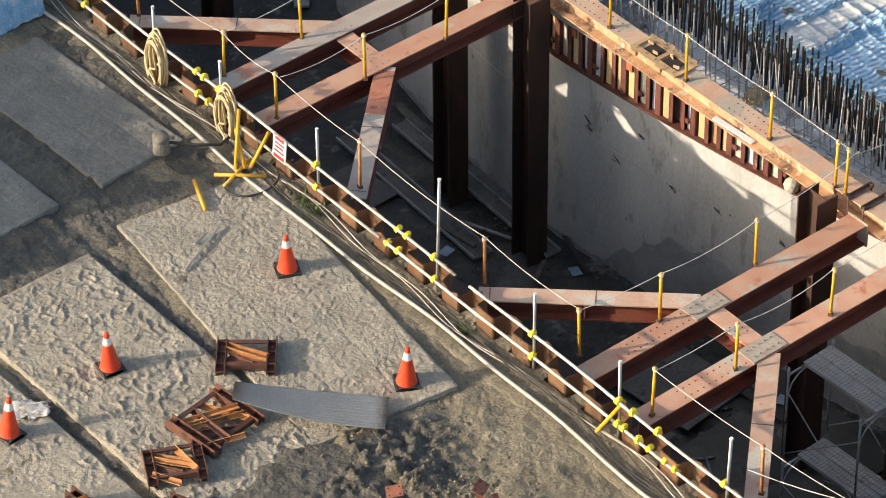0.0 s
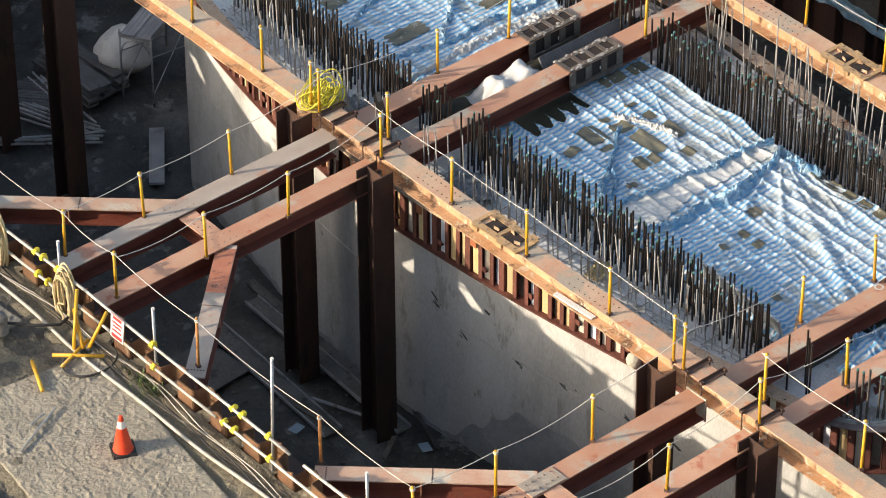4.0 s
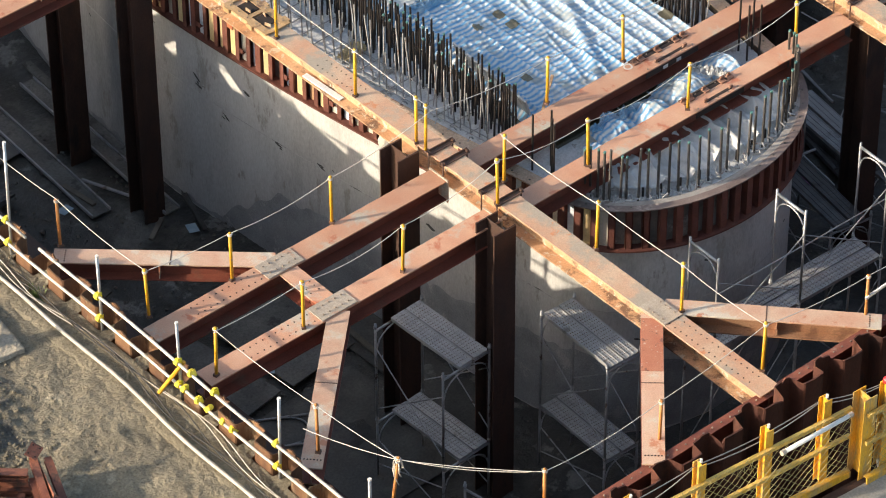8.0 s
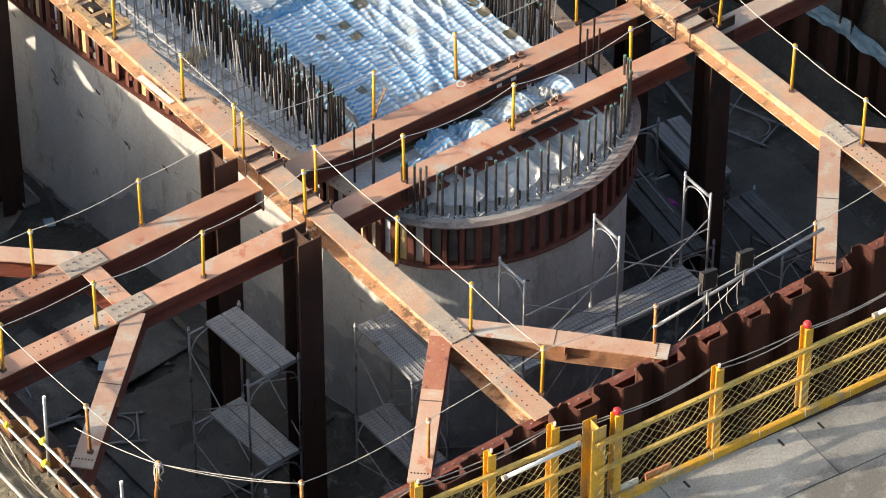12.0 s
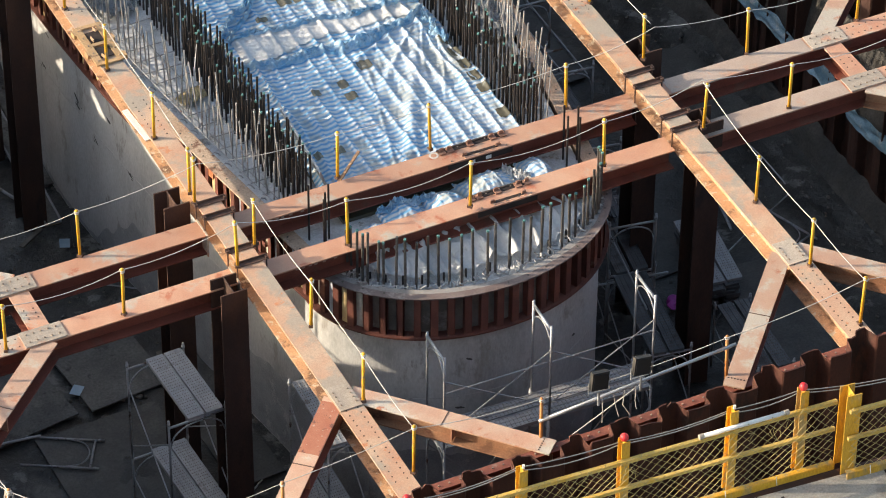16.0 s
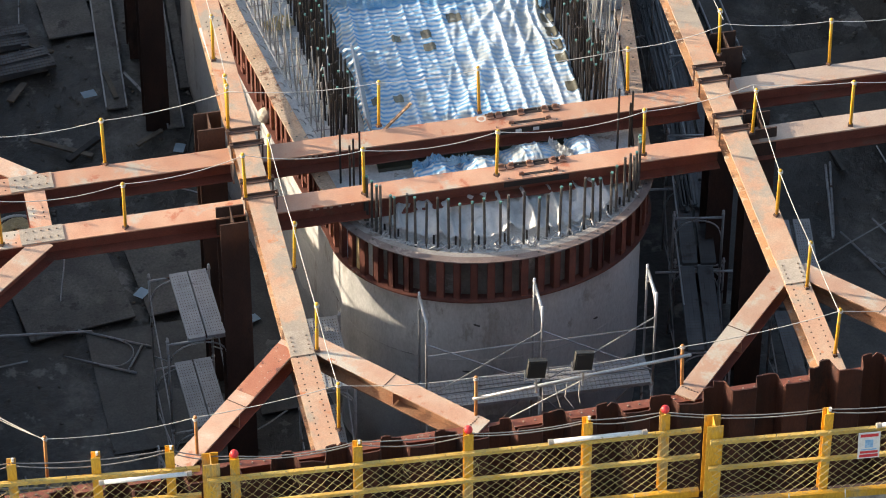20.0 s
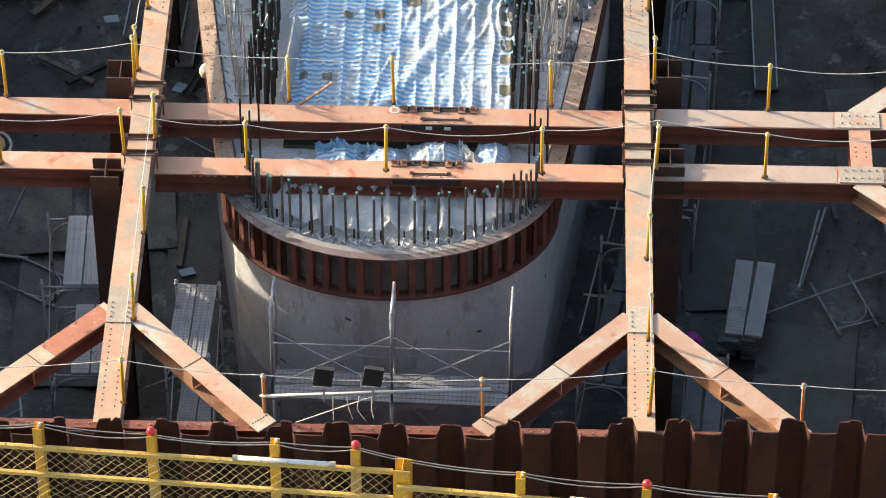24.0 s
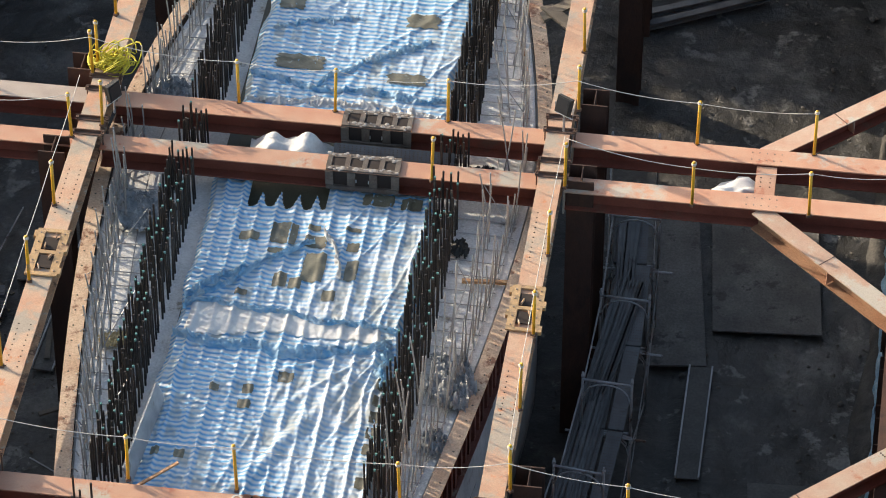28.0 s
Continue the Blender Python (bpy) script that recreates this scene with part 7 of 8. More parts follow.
# rubble on the floor
verts, faces = [], []
for k in range(2600):
    x, y, s = rnd.uniform(WEST, EAST), rnd.uniform(SOUTH, NORTH - 2), rnd.uniform(0.010, 0.038) * (1.8 if rnd.random() < 0.04 else 1)
    if k < 400:
        x, y = rnd.uniform(-2.5, 0.4), rnd.uniform(2, 11)
    elif k < 750:
        x = rnd.uniform(10.6, 12.3)
    o = len(verts)
    verts += [(x + s * v.x * rnd.uniform(0.7, 1.3), y + s * v.y * rnd.uniform(0.7, 1.3), FLOOR + 0.02 + s * 0.7 * v.z) for v in sv]
    faces += [[o + i for i in f] for f in sf]
me = bpy.data.meshes.new("rubble")
me.from_pydata(verts, [], faces)
me.materials.append(STONE)
tagged(new("rubble", me), "small stones and scraps strewn over the mud", "rubble", kind="stuff")


for k in range(36):
    x, y = (rnd.uniform(-5, 0.2), rnd.uniform(-4.8, 14)) if k % 7 else (rnd.uniform(9.4, 11.4), rnd.uniform(-4.8, 6.5))
    ln = rnd.uniform(0.25, 1.3)
    kind = k % 5
    at = pose(x, y, FLOOR + 0.10, rnd.uniform(-2, 2), rnd.uniform(-2, 2), rnd.choice((rnd.uniform(0, 180), 85 + rnd.uniform(-12, 12))))
    if kind < 2:
        thing("timber_offcut", box(BM(), 0, 0, 0, ln, rnd.uniform(0.06, 0.14), 0.04), PIT_WOOD, "muddy timber offcut lying on the floor", "timber", "offcuts on the floor", at=at)
    elif kind < 4:
        thing("steel_rod", tube(BM(), [(-ln, 0, 0), (0, rnd.uniform(-0.05, 0.05), 0.01), (ln, 0, 0)], 0.014, 5), SCAF, "thin grey rod lying on the mud", "rod", "rods on the floor", at=at)
    else:
        thing("steel_angle", box(box(BM(), 0, 0, 0, ln, 0.09, 0.012), 0, 0.04, 0.035, ln, 0.012, 0.07), SHEET, "muddy steel angle lying on the floor", "steel angle", "offcuts on the floor", at=at)


def floodlight(x, y, z, rz, tilt, pole):
    f = thing("floodlight", None, None, "black work floodlight on a thin pole", "floodlight", "work lights", at=pose(x, y, z, 0, 0, rz))
    m = pose(0, 0, 0, tilt, 9 if rz == 0 else 0, 0)
    part("housing", box(BM(), 0, 0, 0, 0.25, 0.07, 0.27, 0, m), BLACK, f)
    part("front_glass", box(BM(), 0, -0.04, 0, 0.21, 0.012, 0.23, 0, m), mat("dark_lamp_glass", (0.012, 0.013, 0.016), (0.018, 0.018, 0.022), 5, 0.45, 0, 0, 50), f)
    for k in range(6):
        part("fin", box(BM(), -0.10 + 0.04 * k, 0.05, 0, 0.008, 0.05, 0.24, 0, m), BLACK, f)
    part("bracket", tube(BM(), [(-0.16, 0, 0), (-0.16, 0, -0.2), (0.16, 0, -0.2), (0.16, 0, 0)], 0.01, 6), SCAF, f)
    part("pole", tube(BM(), [(0, 0, -0.2), (0, 0, -pole)], 0.018, 6), GALV, f)


floodlight(2.84, -5.08, 1.0, 0, -8, 0.45)
floodlight(3.48, -5.08, 1.02, 0, -8, 0.45)
floodlight(0.32, 8.86, 0.62, 60, -10, 0.42)
floodlight(7.05, 9.32, 0.75, -30, -20, 0.5)
thing("scaffold_tube", tube(BM(), [(2.0, -4.97, 0.50), (5.0, -4.97, 0.72)], 0.024, 8), GALV, "galvanised tube lashed between two safety posts", "tube", smooth=True)
for k in range(4):
    x = 2.95 + 0.17 * k
    thing("tie_wire", tube(BM(), [(x, -4.98, 0.56), (x + 0.04 * math.sin(k * 2), -5.0, 0.32), (x + 0.1 * math.sin(k), -5.0, 0.12 + 0.1 * math.sin(k * 3))], 0.006, 4), ROPE, "loose white cord hanging from a tube", "cord", "loose cords")
thing("white_rope", tube(BM(), [(2.45, -5.0, 0.05), (2.9, -5.0, 0.28), (3.6, -4.99, 0.62)], 0.008, 5), ROPE, "slanting white rope under the lamps", "rope")
tub = BM()
bmesh.ops.create_cone(tub, cap_ends=True, segments=24, radius1=0.26, radius2=0.31, depth=0.26, matrix=Matrix.Translation((0, 0, 0.13)))
thing("timber_offcut", box(BM(), 0, 0, 0, 0.75, 0.10, 0.06), BLACK, "black wet timber lying on the mud", "timber", "offcuts on the floor", at=pose(-1.74, 7.55, FLOOR + 0.09, 0, 0, 39))
tb_ = thing("plastic_tub", tub, BLACK, "round tub with a pale rim holding yellow rope", "tub", at=pose(-3.1, 5.45, FLOOR + 0.06) @ Matrix.Diagonal((1.2, 1.2, 1.2, 1)))
part("rim", tube(BM(), [(0.315 * math.cos(a), 0.315 * math.sin(a), 0.26) for a in np.linspace(0, 2 * math.pi, 25)], 0.022, 6), WHITE, tb_, "pale rim", True)
part("rope_fill", tube(BM(), [((0.05 + 0.2 * (k / 90)) * math.cos(k * 0.55), (0.05 + 0.2 * (k / 90)) * math.sin(k * 0.55), 0.275 + 0.02 * math.sin(k * 1.7)) for k in range(90)], 0.02, 5), HEMP, tb_, "coiled yellow rope")


# ---- fence on the front deck ----
DECK = 2.5
NET = mat("dusty_net_cord", (0.34, 0.265, 0.10), (0.43, 0.35, 0.165), 10, 0.8, 0, 0, 80, (0.40, 0.33, 0.14), 0.58, 5, 0.0)
FENCE_RAIL = mat("dust_faded_yellow_paint", (0.50, 0.305, 0.055), (0.55, 0.375, 0.11), 3, 0.65, 0, 0.12, 50, (0.52, 0.30, 0.04), 0.55, 3.0, 0.08, 0, 0.10, 0.5)
FENCE = mat("dirty_yellow_fence_paint", (0.54, 0.26, 0.014), (0.64, 0.345, 0.035), 3, 0.55, 0, 0.10, 50, (0.36, 0.25, 0.10), 0.50, 3.5, 0.12, 0.3, 0.10, 0.5)
CABLE = mat("grey_cable", (0.16, 0.155, 0.15), (0.24, 0.23, 0.22), 10, 0.6, 0, 0, 60, vary=0.1)
SECTIONS = (((-9.0, -7.85), (-2.15, -8.52)), ((-2.1, -8.75), (3.9, -9.14)), ((3.95, -9.38), (13.0, -10.2)))


def ipost(h, w=0.11):
    bm = BM()
    for cy, sx, sy in ((-w / 2, w, 0.012), (w / 2, w, 0.012), (0, 0.010, w)):
        box(bm, 0, cy, h / 2, sx, sy, h)
    return mesh("fence_post", bm, FENCE)


IP, IPW = ipost(1.36), ipost(1.30, 0.2)
cap = BM()
bmesh.ops.create_uvsphere(cap, u_segments=12, v_segments=8, radius=0.055)
CAPM = mesh("lamp_cap", cap, RED, True)
WCAP = mesh("post_tip", tube(BM(), [(0, 0, 0), (0, 0, 0.05)], 0.018, 6), WHITE)
MARKED = {1: (-1.76, 1.06, 3.46), 2: (6.85,)}
POSTS = {0: (-8.4, -6.9, -5.4, -4.38, -3.38, -2.5), 1: (-1.76, -0.28, 1.06, 2.51, 3.46), 2: (5.39, 6.85, 8.3, 9.8, 11.2, 12.6)}
for k, (p, q) in enumerate(SECTIONS):
    m = along(p, q, DECK)
    length = math.hypot(q[0] - p[0], q[1] - p[1])
    f = thing("mesh_fence", None, None, "yellow steel fence hung with frayed dusty netting", "fence", "fence sections on the deck", at=m)
    for z, h, t in ((1.07, 0.055, 0.05), (0.62, 0.05, 0.045)):
        part("rail", box(BM(), length / 2, -0.02, z, length, t, h), FENCE_RAIL, f, "dust-faded yellow square-tube rail")
    part("kick_board", box(BM(), length / 2, -0.09, 0.04, length, 0.03, 0.09), FENCE, f, "yellow kick board along the deck edge")
    part("kick_flange", box(BM(), length / 2, -0.06, 0.09, length, 0.07, 0.012), FENCE, f)
    for x in POSTS[k]:
        u = (x - p[0]) / (q[0] - p[0]) * length
        ps = part("fence_post", IP, None, f, at=pose(u, 0.06, 0.0, 0, 0, rnd.uniform(-4, 4)))
        if x in MARKED.get(k, ()):
            part("lamp_cap", CAPM, None, ps, "red lamp cap", at=pose(0, 0, 1.40))
        else:
            part("post_tip", WCAP, None, ps, "white tip", at=pose(0.02, 0, 1.36))
    if k:
        part("corner_post", IPW, None, f, "broad yellow corner post", at=pose(0.06, 0.12, 0.0))
    net = BM()
    pitch, hgt, run = 0.135, 1.04, 1.12
    for sg_ in (-1, 1):
        for j in range(int((length + run) / pitch) + 1):
            u0 = j * pitch - (run if sg_ > 0 else 0)
            pts = []
            for i in range(17):
                t = i / 16
                u = u0 + sg_ * run * t
                if 0 <= u <= length:
                    slack = 0.030 * noise.noise((u * 1.1, t * 1.6, 11 + k)) + 0.014 * (1 if (i + (j if sg_ > 0 else j + i)) % 2 else -1) * (0.5 + noise.noise((u * 3, t * 5, 2)))
                    pts.append((u + 0.055 * noise.noise((u * 1.3, t * 2.2, k)) + 0.4 * slack, -0.06 + 0.04 * noise.noise((u * 1.5, t * 2, 3)), 0.08 + hgt * t + slack - 0.02 * math.sin(math.pi * t)))
            if len(pts) > 1:
                tube(net, pts, 0.0037, 3, False)
    for j in range(int(length / 0.16)):
        u = j * 0.16
        tube(net, [(u, -0.05, 1.11), (u + rnd.uniform(-0.03, 0.03), -0.07, 1.13 + rnd.uniform(0, 0.05))], 0.006, 3, False)
    for j in range(int(length * 12)):
        u = rnd.uniform(0, length)
        if noise.noise((u * 0.9, k, 4)) < 0.0:
            continue
        z = 1.10 - abs(rnd.gauss(0, 0.10))
        tube(net, [(u, -0.05, z), (u + rnd.uniform(-0.07, 0.07), -0.08 - rnd.uniform(0, 0.03), z + rnd.uniform(-0.08, 0.04)), (u + rnd.uniform(-0.12, 0.12), -0.07, z - rnd.uniform(0.05, 0.22))], 0.0035, 3, False)
    part("net", net, NET, f, "frayed dusty netting with wide meshes")
    for j in range(int(length / 0.7)):
        part("tie", tube(BM(), [(0.3 + 0.7 * j, -0.11, 0.16), (0.31 + 0.7 * j, -0.12, 0.02)], 0.007, 4), ROPE, f)
for off, z, lab in ((0.12, 1.28, "grey cable strung along the fence tops"), (0.16, 1.20, "second grey cable sagging behind the fence")):
    pts = [(-8.4, -7.9), (-6.9, -8.05), (-4.38, -8.31), (-2.5, -8.48), (-1.76, -8.75), (-0.28, -8.82), (1.06, -8.96), (2.51, -9.04), (3.46, -9.1), (5.39, -9.46), (6.85, -9.6), (8.3, -9.75), (10.5, -9.95), (12.6, -10.15)]
    rope([(x, y + off, DECK + z) for x, y in pts], 0.09 if off < 0.15 else 0.16, 0.008, lab, CABLE)
for x0, x1 in ((2.05, 3.2), (6.0, 7.15), (-3.35, -2.3)):
    y0, y1 = (-9.08 - 0.065 * (x - 2.5) - (0.3 if x > 4 else -0.1 if x < -2 else 0) for x in (x0, x1))
    t = thing("tube_lamp", tube(BM(), [(x0, y0, DECK + 1.14), (x1, y1, DECK + 1.14)], 0.028, 10), WHITE, "unlit white tube lamp tied to the fence rail", "tube lamp", "tube lamps on the fence", smooth=True)
    for x, y in ((x0, y0), (x1, y1)):
        part("end_cap", tube(BM(), [(x - 0.03, y, DECK + 1.14), (x + 0.03, y, DECK + 1.14)], 0.034, 10), GREYPAINT, t, "grey end cap")
for x, wd, skin, lab in ((-1.62, 0.40, CREAM, "pale board leaning behind the fence net"), (-1.12, 0.38, LUG, "orange-red board leaning behind the fence net")):
    thing("board", box(BM(), 0, 0, 0.065, wd, 0.03, 0.13), skin, lab, "board", "boards behind the fence", at=pose(x, -8.74 - 0.065 * (x + 2), DECK + 0.01, -12, 0, -4))
sg = thing("notice_sign", box(BM(), 0, 0, 0, 0.27, 0.012, 0.39), WHITE, "white notice with red bars and a blue figure on the fence", "sign", at=pose(5.87, -9.68, DECK + 0.90, -6, 0, -5))
for z, h, wd in ((0.155, 0.042, 0.22), (-0.10, 0.034, 0.22), (-0.155, 0.042, 0.23)):
    part("bar", box(BM(), 0, -0.008, z, wd, 0.004, h), RED, sg)
part("mark", box(BM(), 0, -0.008, 0.03, 0.10, 0.004, 0.12), NAVY, sg, "plain blue mark")
part("line", box(BM(), 0, -0.008, -0.06, 0.19, 0.004, 0.015), NAVY, sg)

# deck panels
deck = thing("deck", None, None, "pale concrete deck panels stained by mud and wheels", "deck", kind="structure", at=pose(-0.2, -8.86, DECK, 0, 0, math.degrees(math.atan(-0.092))))
DPAN = mat("deck_concrete", (0.26, 0.24, 0.205), (0.37, 0.345, 0.295), 1.3, 0.85, 0, 0.15, 30, (0.17, 0.155, 0.13), 0.51, 0.9, 0.14, 0, 0.10, 0.5, 0, 9, (0.42, 0.39, 0.34), 0.62)
pm = box(BM(), 0, 0, -0.1, 1.985, 0.985, 0.2)
bmesh.ops.bevel(pm, geom=pm.edges[:], offset=0.008, segments=1)
pm = mesh("deck_panel", pm, DPAN)
slot = mesh("lifting_slot", box(BM(), 0, 0, 0.0, 0.13, 0.035, 0.006), HOLE)
for i in range(-8, 12):
    for j in range(9):
        x, y = 2.0 * i + (1.0 if j % 2 else 0.0), -0.62 - 1.0 * j
        pn = part("deck_panel", pm, None, deck, at=pose(x, y, rnd.uniform(-0.004, 0.004), 0, 0, rnd.uniform(-0.15, 0.15)))
        for s in (-0.7, 0.7):
            part("lifting_slot", slot, None, pn, at=pose(s, 0.32, 0.001, 0, 0, 90))
part("edge_beam", box(BM(), 4, -0.06, -0.35, 44, 0.12, 0.66), RUST, deck, "dark steel edge beam under the panels")
for i in range(6):
    thing("deck_column", hsec(BM(), 6.0, 0.35, 0.35), RUST, "rusted steel column under the deck", "steel column", "columns of the deck", at=pose(-12 + 6 * i, -11.5, DECK - 0.25, 0, 90, 0))

# waler inside the front sheet piles
wal = thing("waler_south", None, None, "red-brown steel waler bolted along the sheet piles", "waler", kind="structure")
WAL = mat("red_brown_waler", (0.17, 0.045, 0.028), (0.26, 0.085, 0.05), 3, 0.7, 0, 0.12, 60, (0.30, 0.22, 0.17), 0.6, 2.5, 0.1)
part("beam", hsec(BM(), EAST - WEST, 0.35, 0.15, m=pose(WEST, SOUTH + 0.125, 0.14)), WAL, wal)
for k in range(int((EAST - WEST) / 0.16)):
    part("bolt", BOLT_ME, None, wal, at=pose(WEST + 0.1 + 0.16 * k, SOUTH + 0.12, 0.152))
for side, x in (("waler_west", WEST + 0.16), ("waler_east", EAST - 0.16)):
    wl = thing(side, None, None, "rusted steel waler along the sheet piles", "waler", kind="structure")
    part("beam", hsec(BM(), NORTH - SOUTH, 0.35, 0.35, m=pose(x, SOUTH, ZC - 0.36, 0, 0, 90)), RUST, wl)

# east side: foot of soil, a low inner row of piles with a ledge behind, sheet strip
b = BM()
g = {}
for i in range(11):
    for j in range(261):
        y = SOUTH + 0.1 + (NORTH - SOUTH - 0.2) * j / 260
        x = 11.78 + 0.34 * i / 10 + 0.25 * noise.noise((y * 0.5, 3, 1)) * (1 - i / 10)
        g[i, j] = b.verts.new((x, y, FLOOR - 0.03 + 0.5 * math.sin(min(1, i / 6) * math.pi / 2) * (0.6 + 0.6 * noise.noise((x * 1.2, y * 0.8, 2))) + 0.09 * noise.noise((x * 4, y * 4, 5)) * min(1, i / 3)))
for i in range(10):
    for j in range(260):
        b.faces.new((g[i, j], g[i + 1, j], g[i + 1, j + 1], g[i, j + 1]))
SOIL = mat("grey_soil", (0.05, 0.046, 0.04), (0.10, 0.092, 0.08), 2, 0.9, 0, 0.4, 25, (0.07, 0.066, 0.06), 0.54, 1.5, 0.0, 0, 0.08, 0.6, 0.06, 6)
low = thing("wall_inner_east", None, None, "low dark rusted piles holding back soil", "sheet pile wall", kind="structure")
me = mesh("sheet_pile", pile_mesh(1.7, 0.16, torn=random.Random(8)), PILE)
for k in range(28):
    part("sheet_pile", me, None, low, at=pose(12.12, SOUTH + 0.3 + 0.75 * k, -3.55 + rnd.uniform(-0.12, 0.1), 0, 0, 90))
led = BM()
rows = []
for j in range(281):
    y = SOUTH + 0.1 + (NORTH - SOUTH - 0.2) * j / 280
    rows.append([led.verts.new((12.12 + 0.28 * i / 5, y, -3.72 + 1.5 * (i / 5) ** 1.3 + 0.14 * noise.noise((i * 0.7, y * 1.6, 4)) + 0.07 * noise.noise((i * 1.5, y * 5, 4)))) for i in range(6)])
for p, q in zip(rows, rows[1:]):
    for i in range(5):
        led.faces.new((p[i], p[i + 1], q[i + 1], q[i]))
thing("soil_ledge", led, SOIL, "broken grey soil ledge behind low piles", "soil", smooth=True)
for k, (y, top) in enumerate(((5.3, -2.2), (6.2, -2.7), (7.1, -2.75), (8.0, -2.6), (3.9, -2.4), (9.4, -2.7), (2.2, -2.5))):
    thing("stub_post", hsec(BM(), top + 4.6, 0.30, 0.30), RUST, "rusted steel pile stub rising from the soil ledge", "steel pile", "stub posts on the east side", at=pose(12.2, y - 0.15, top, 0, 90, 0) @ Matrix.Rotation(math.pi / 2, 4, "X"))
thing("soil_bank", b, SOIL, "crumbling grey soil foot along the east piles", "soil", smooth=True)
b = BM()
g = {}
for i in range(9):
    for j in range(201):
        y = -3.5 + 18 * j / 200
        wob = noise.noise((y * 0.8, 1, 1))
        g[i, j] = b.verts.new((12.02 + 0.09 * noise.noise((y * 2.5, i * 0.5, 3)) + 0.05 * i / 8, y, -3.55 + 0.22 * wob + (0.30 + 0.18 * noise.noise((y * 1.3, 4, 0))) * (i / 8 - 0.5) + 0.05 * noise.noise((y * 5, i * 0.7, 8))))
for i in range(8):
    for j in range(200):
        b.faces.new((g[i, j], g[i + 1, j], g[i + 1, j + 1], g[i, j + 1]))
thing("sheet_strip", b, mat("faded_blue_strip", (0.13, 0.25, 0.34), (0.25, 0.36, 0.42), 5, 0.5, 0, 0.1, 40, (0.40, 0.42, 0.40), 0.58, 5, 0.05), "torn blue and white plastic strip hung along the piles", "plastic strip", smooth=True)

# on the struts
hp = BM()
rr = random.Random(9)
for k in range(46):
    a0, rad = rr.uniform(0, 6.28), rr.uniform(0.12, 0.34)
    cx, cy, cz = rr.uniform(-0.16, 0.16), rr.uniform(-0.12, 0.12), rr.uniform(0.03, 0.26)
    tube(hp, [(cx + rad * math.cos(a0 + t), cy + 0.75 * rad * math.sin(a0 + t), max(0.012, cz + 0.13 * math.sin(2 * t + a0) - 0.25 * rad)) for t in np.linspace(0, rr.uniform(2.5, 5.5), 14)], 0.011, 4)
NEON = mat("yellow_net_rope", (0.50, 0.43, 0.03), (0.60, 0.53, 0.06), 8, 0.7, 0, 0, 50, (0.35, 0.36, 0.10), 0.6, 5, 0.0)
thing("net", hp, NEON, "heap of bright yellow netting rope on a strut", "net", at=pose(0.06, 9.98, ZL), smooth=True)
bgm = BM()
bmesh.ops.create_grid(bgm, x_segments=34, y_segments=20, size=0.5)
for v in bgm.verts:
    x, y = v.co.x, v.co.y
    r = max(abs(x), abs(y)) * 2
    peak = 0.42 * math.exp(-((x - 0.18) / 0.22) ** 2) + 0.36 * math.exp(-((x + 0.25) / 0.2) ** 2)
    v.co = Vector((x * 1.35, y * 0.72, peak * (1 - r ** 3) + 0.07 * noise.noise((x * 7, y * 7, 1))))
thing("plastic_sheet", bgm, WHITE_SHEET, "white plastic sheet bunched between two struts", "plastic sheet", "white plastic sheets", at=pose(3.0, 8.88, -0.40, 0, 0, 0), smooth=True)
thing("loose_plank", MUDDY[1.8], None, "dark perforated plank standing between two struts", "plank", "stacked scaffold planks", at=pose(4.55, 8.9, -0.18, 50, 0, 0))
for x, y, rz in ((10.0, 9.0, 10),):
    sc = BM()
    bmesh.ops.create_icosphere(sc, subdivisions=3, radius=0.3, matrix=Matrix.Diagonal((1.5, 0.7, 0.3, 1)))
    for v in sc.verts:
        v.co += 0.1 * noise.noise_vector(v.co * 6)
    thing("white_sheet_scrap", sc, WHITE, "crumpled white sheet beside a strut", "plastic scrap", at=pose(9.75, 8.9, -0.25, 0, 0, rz), smooth=True)
thing("side_board", box(BM(), 0, 0, 0, 0.03, 1.75, 0.32), GALV, "grey perforated side board leaning on rebars", "board", at=pose(1.98, 2.6, -0.25, 0, -18, -4))
for p, q in (((6.34, 13.25, -0.50), (6.98, 12.15, -0.12)), ((6.30, 12.95, -0.50), (6.75, 13.15, -0.30))):
    d = Vector(q) - Vector(p)
    thing("timber_board", box(BM(), d.length / 2, 0, 0, d.length, 0.22, 0.035), PIT_WOOD, "pale worn timber board leaning from the pier to the strut", "timber", "boards by the pier edge", at=Matrix.Translation(p) @ d.to_track_quat("X", "Z").to_matrix().to_4x4())
thing("timber_bar", box(BM(), 0, 0, 0, 0.75, 0.04, 0.03), TIMBER, "short brown timber bar on the sheet", "timber", at=pose(2.3, 1.75, -0.22, 0, -15, 35))
thing("timber_bar", box(BM(), 0, 0, 0, 0.95, 0.06, 0.05), TIMBER, "brown timber bar on the pier edge", "timber", at=pose(6.35, 6.75, -0.58, 0, 0, 5))
SCRAP = mat("grey_clear_plastic", (0.16, 0.17, 0.175), (0.30, 0.31, 0.315), 6, 0.3, 0, 0.06, 30, (0.42, 0.43, 0.43), 0.58, 6, 0.1, 0, 0.06, 0.3, 0.03, 9)


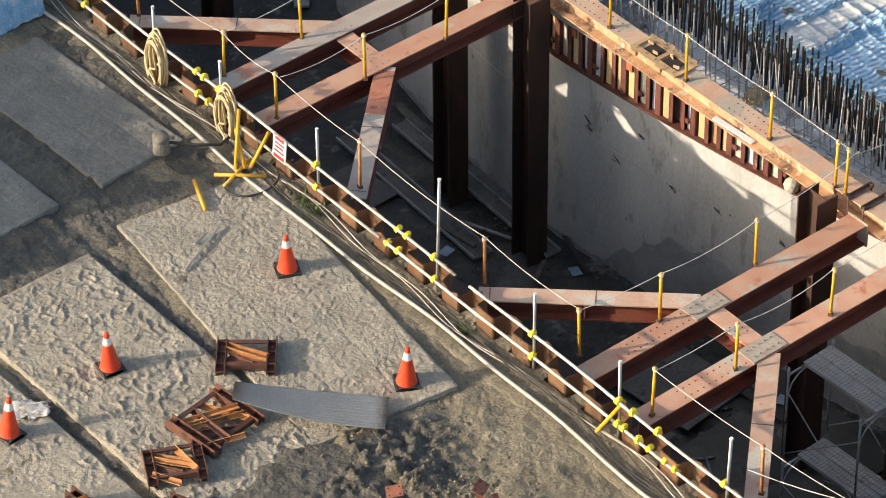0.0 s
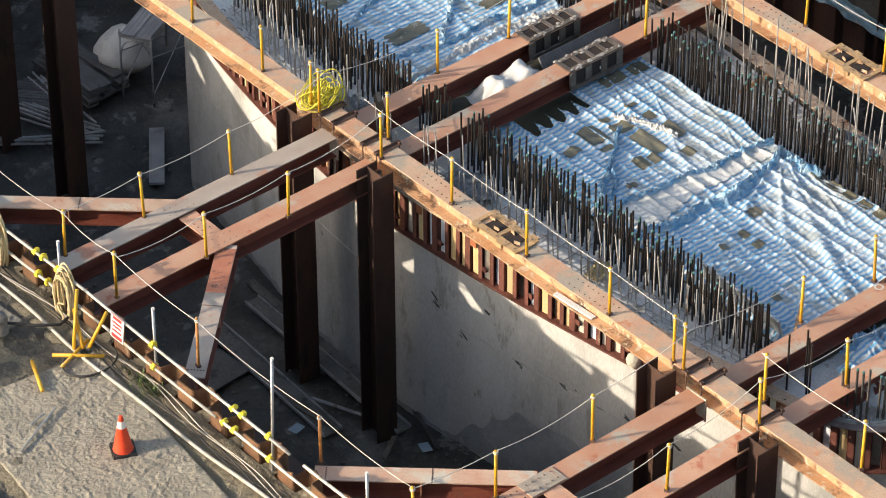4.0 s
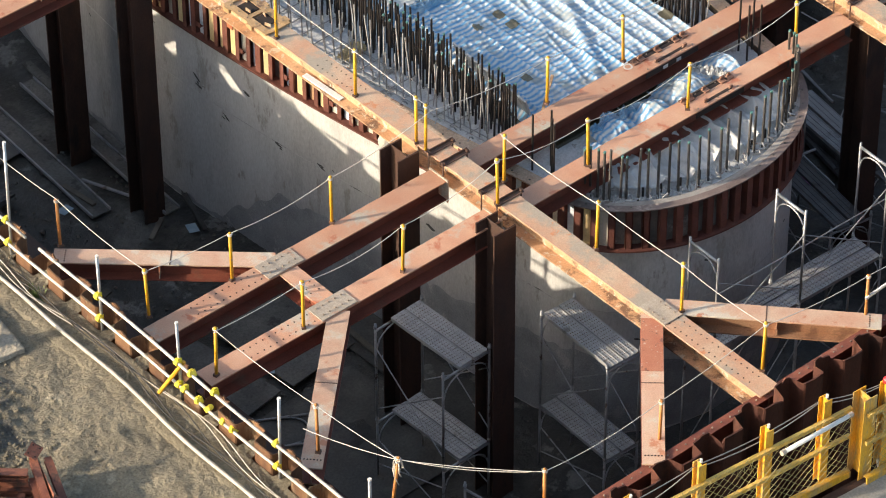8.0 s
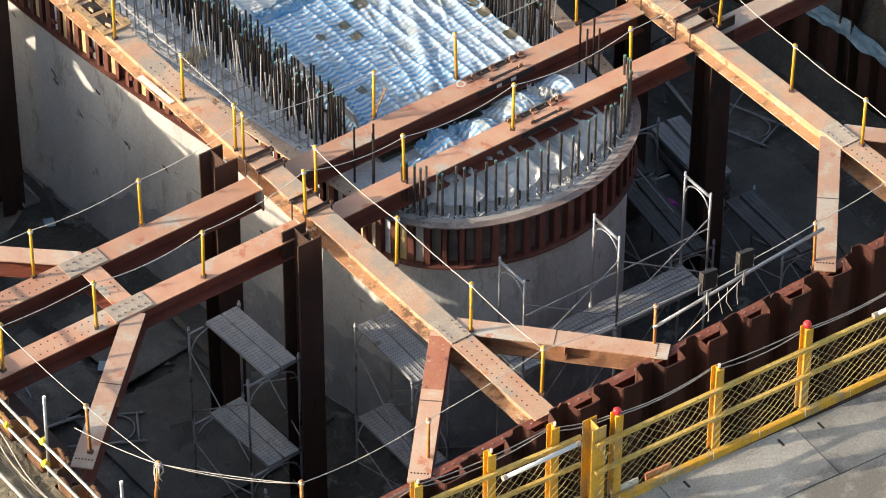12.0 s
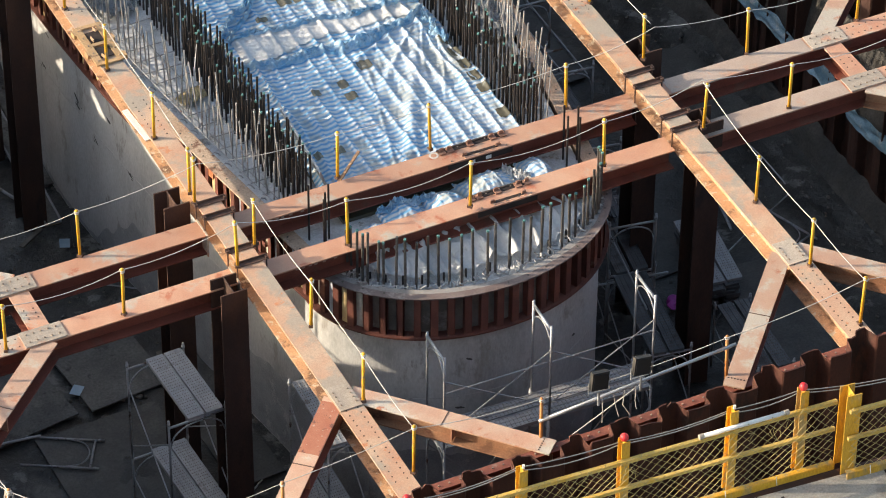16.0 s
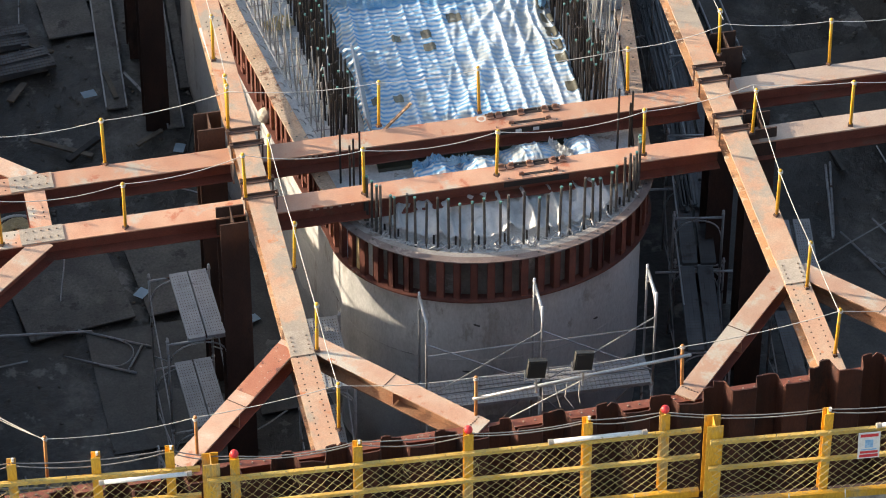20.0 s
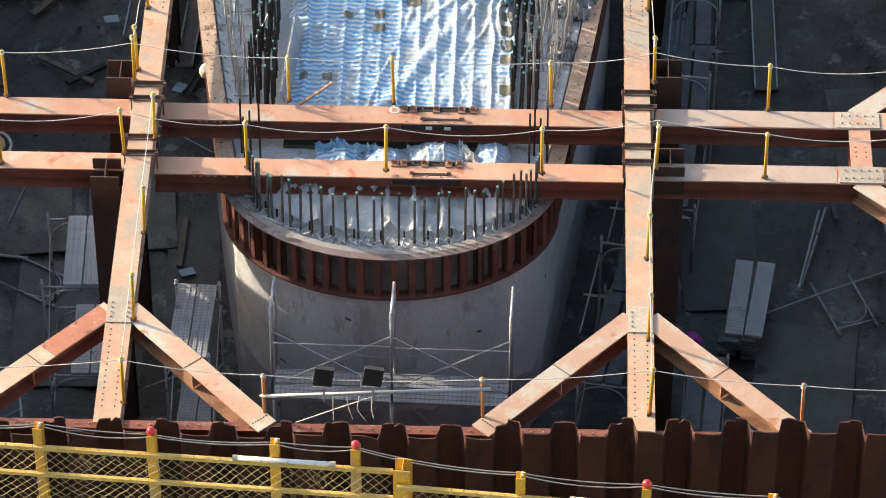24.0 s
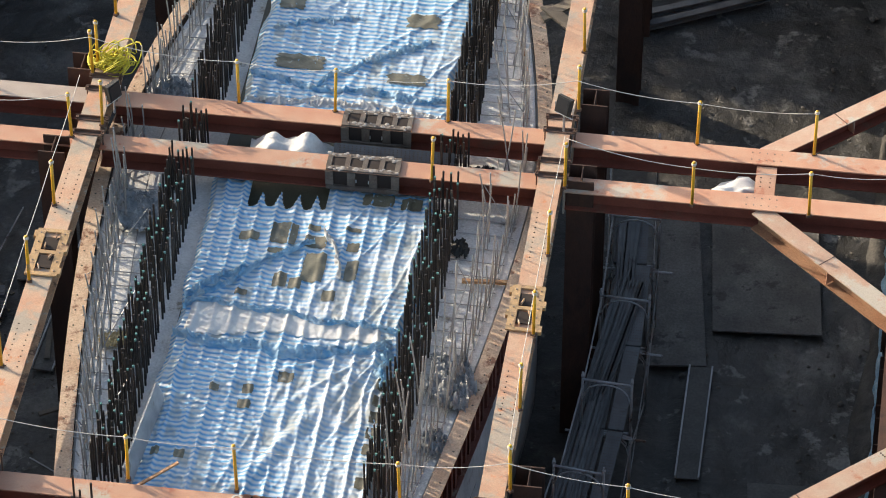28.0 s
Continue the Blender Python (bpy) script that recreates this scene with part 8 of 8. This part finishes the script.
def crumple(x, y, sx, sy, h, skin, label, z=-0.60, rz=0.0):
    """A crumpled scrap of plastic sheet with a ragged outline."""
    verts, faces, index = [], [], {}
    n = 46
    for i in range(n + 1):
        for j in range(n + 1):
            u, v = i / n * 2 - 1, j / n * 2 - 1
            if math.hypot(u, v) + 0.35 * noise.noise((u * 2 + x, v * 2 + y, 3)) > 0.95:
                continue
            lump = h * max(0, 1 - u * u - v * v) * (0.3 + 0.9 * abs(noise.noise((u * 2.2 + x, v * 2.2, 6)))) + h * (0.45 * crease(u * 3 + x, v * 2.2 + u, 4 + y, 4) + 0.3 * crease(u * 6, v * 5 + x, 8, 4) + 0.15 * crease(u * 12, v * 11, 2, 4))
            index[i, j] = len(verts)
            verts.append((u * sx / 2 + 0.03 * noise.noise((u * 5, v * 5, 1)), v * sy / 2 + 0.03 * noise.noise((u * 5, v * 5, 7)), 0.004 + lump))
    for i in range(n):
        for j in range(n):
            q = [(i, j), (i + 1, j), (i + 1, j + 1), (i, j + 1)]
            if all(c in index for c in q):
                faces.append([index[c] for c in q])
    me = bpy.data.meshes.new("plastic_scrap")
    me.from_pydata(verts, [], faces)
    me.materials.append(skin)
    for f in me.polygons:
        f.use_smooth = True
    tagged(new("plastic_scrap", me), label, "plastic scrap", "scraps on the pier edge").matrix_world = pose(x, y, z, 0, 0, rz)


crumple(0.93, 7.55, 0.85, 1.0, 0.16, SCRAP, "crumpled grey clear plastic on the pier edge", rz=20)
crumple(0.85, 10.35, 0.7, 0.8, 0.16, SCRAP, "crumpled grey clear plastic on the pier edge")
crumple(1.12, 4.75, 0.5, 0.36, 0.10, HEMP, "pale yellow cloth scrap on the pier edge", rz=10)
crumple(6.02, 4.5, 0.75, 1.3, 0.20, SCRAP, "crumpled clear plastic among thin bars", rz=15)
crumple(5.85, 9.0, 0.9, 0.5, 0.16, BLACK, "dark crumpled scrap between the struts")
crumple(5.75, 7.4, 0.3, 0.5, 0.08, BLACK, "black plastic scrap on the pier edge")
crumple(5.95, 3.3, 0.4, 0.6, 0.12, SCRAP, "crumpled clear plastic among thin bars")
crumple(0.75, 9.0, 0.7, 0.35, 0.14, CREAM, "pale dusty rubble between two struts")
thing("stone", mesh("stone", (lambda q: (bmesh.ops.create_icosphere(q, subdivisions=2, radius=0.13), q)[1])(BM()), CREAM, False), None, "pale rock lying on the bottom flange", "stone", at=pose(0.66, 3.45, -1.24))
thing("white_strip", box(BM(), 0, 0, 0, 0.09, 0.80, 0.02), BLUEWHITE, "pale blue-white strip on the formwork top", "strip", at=pose(-0.10, 3.95, -0.125, 0, 0, 3))
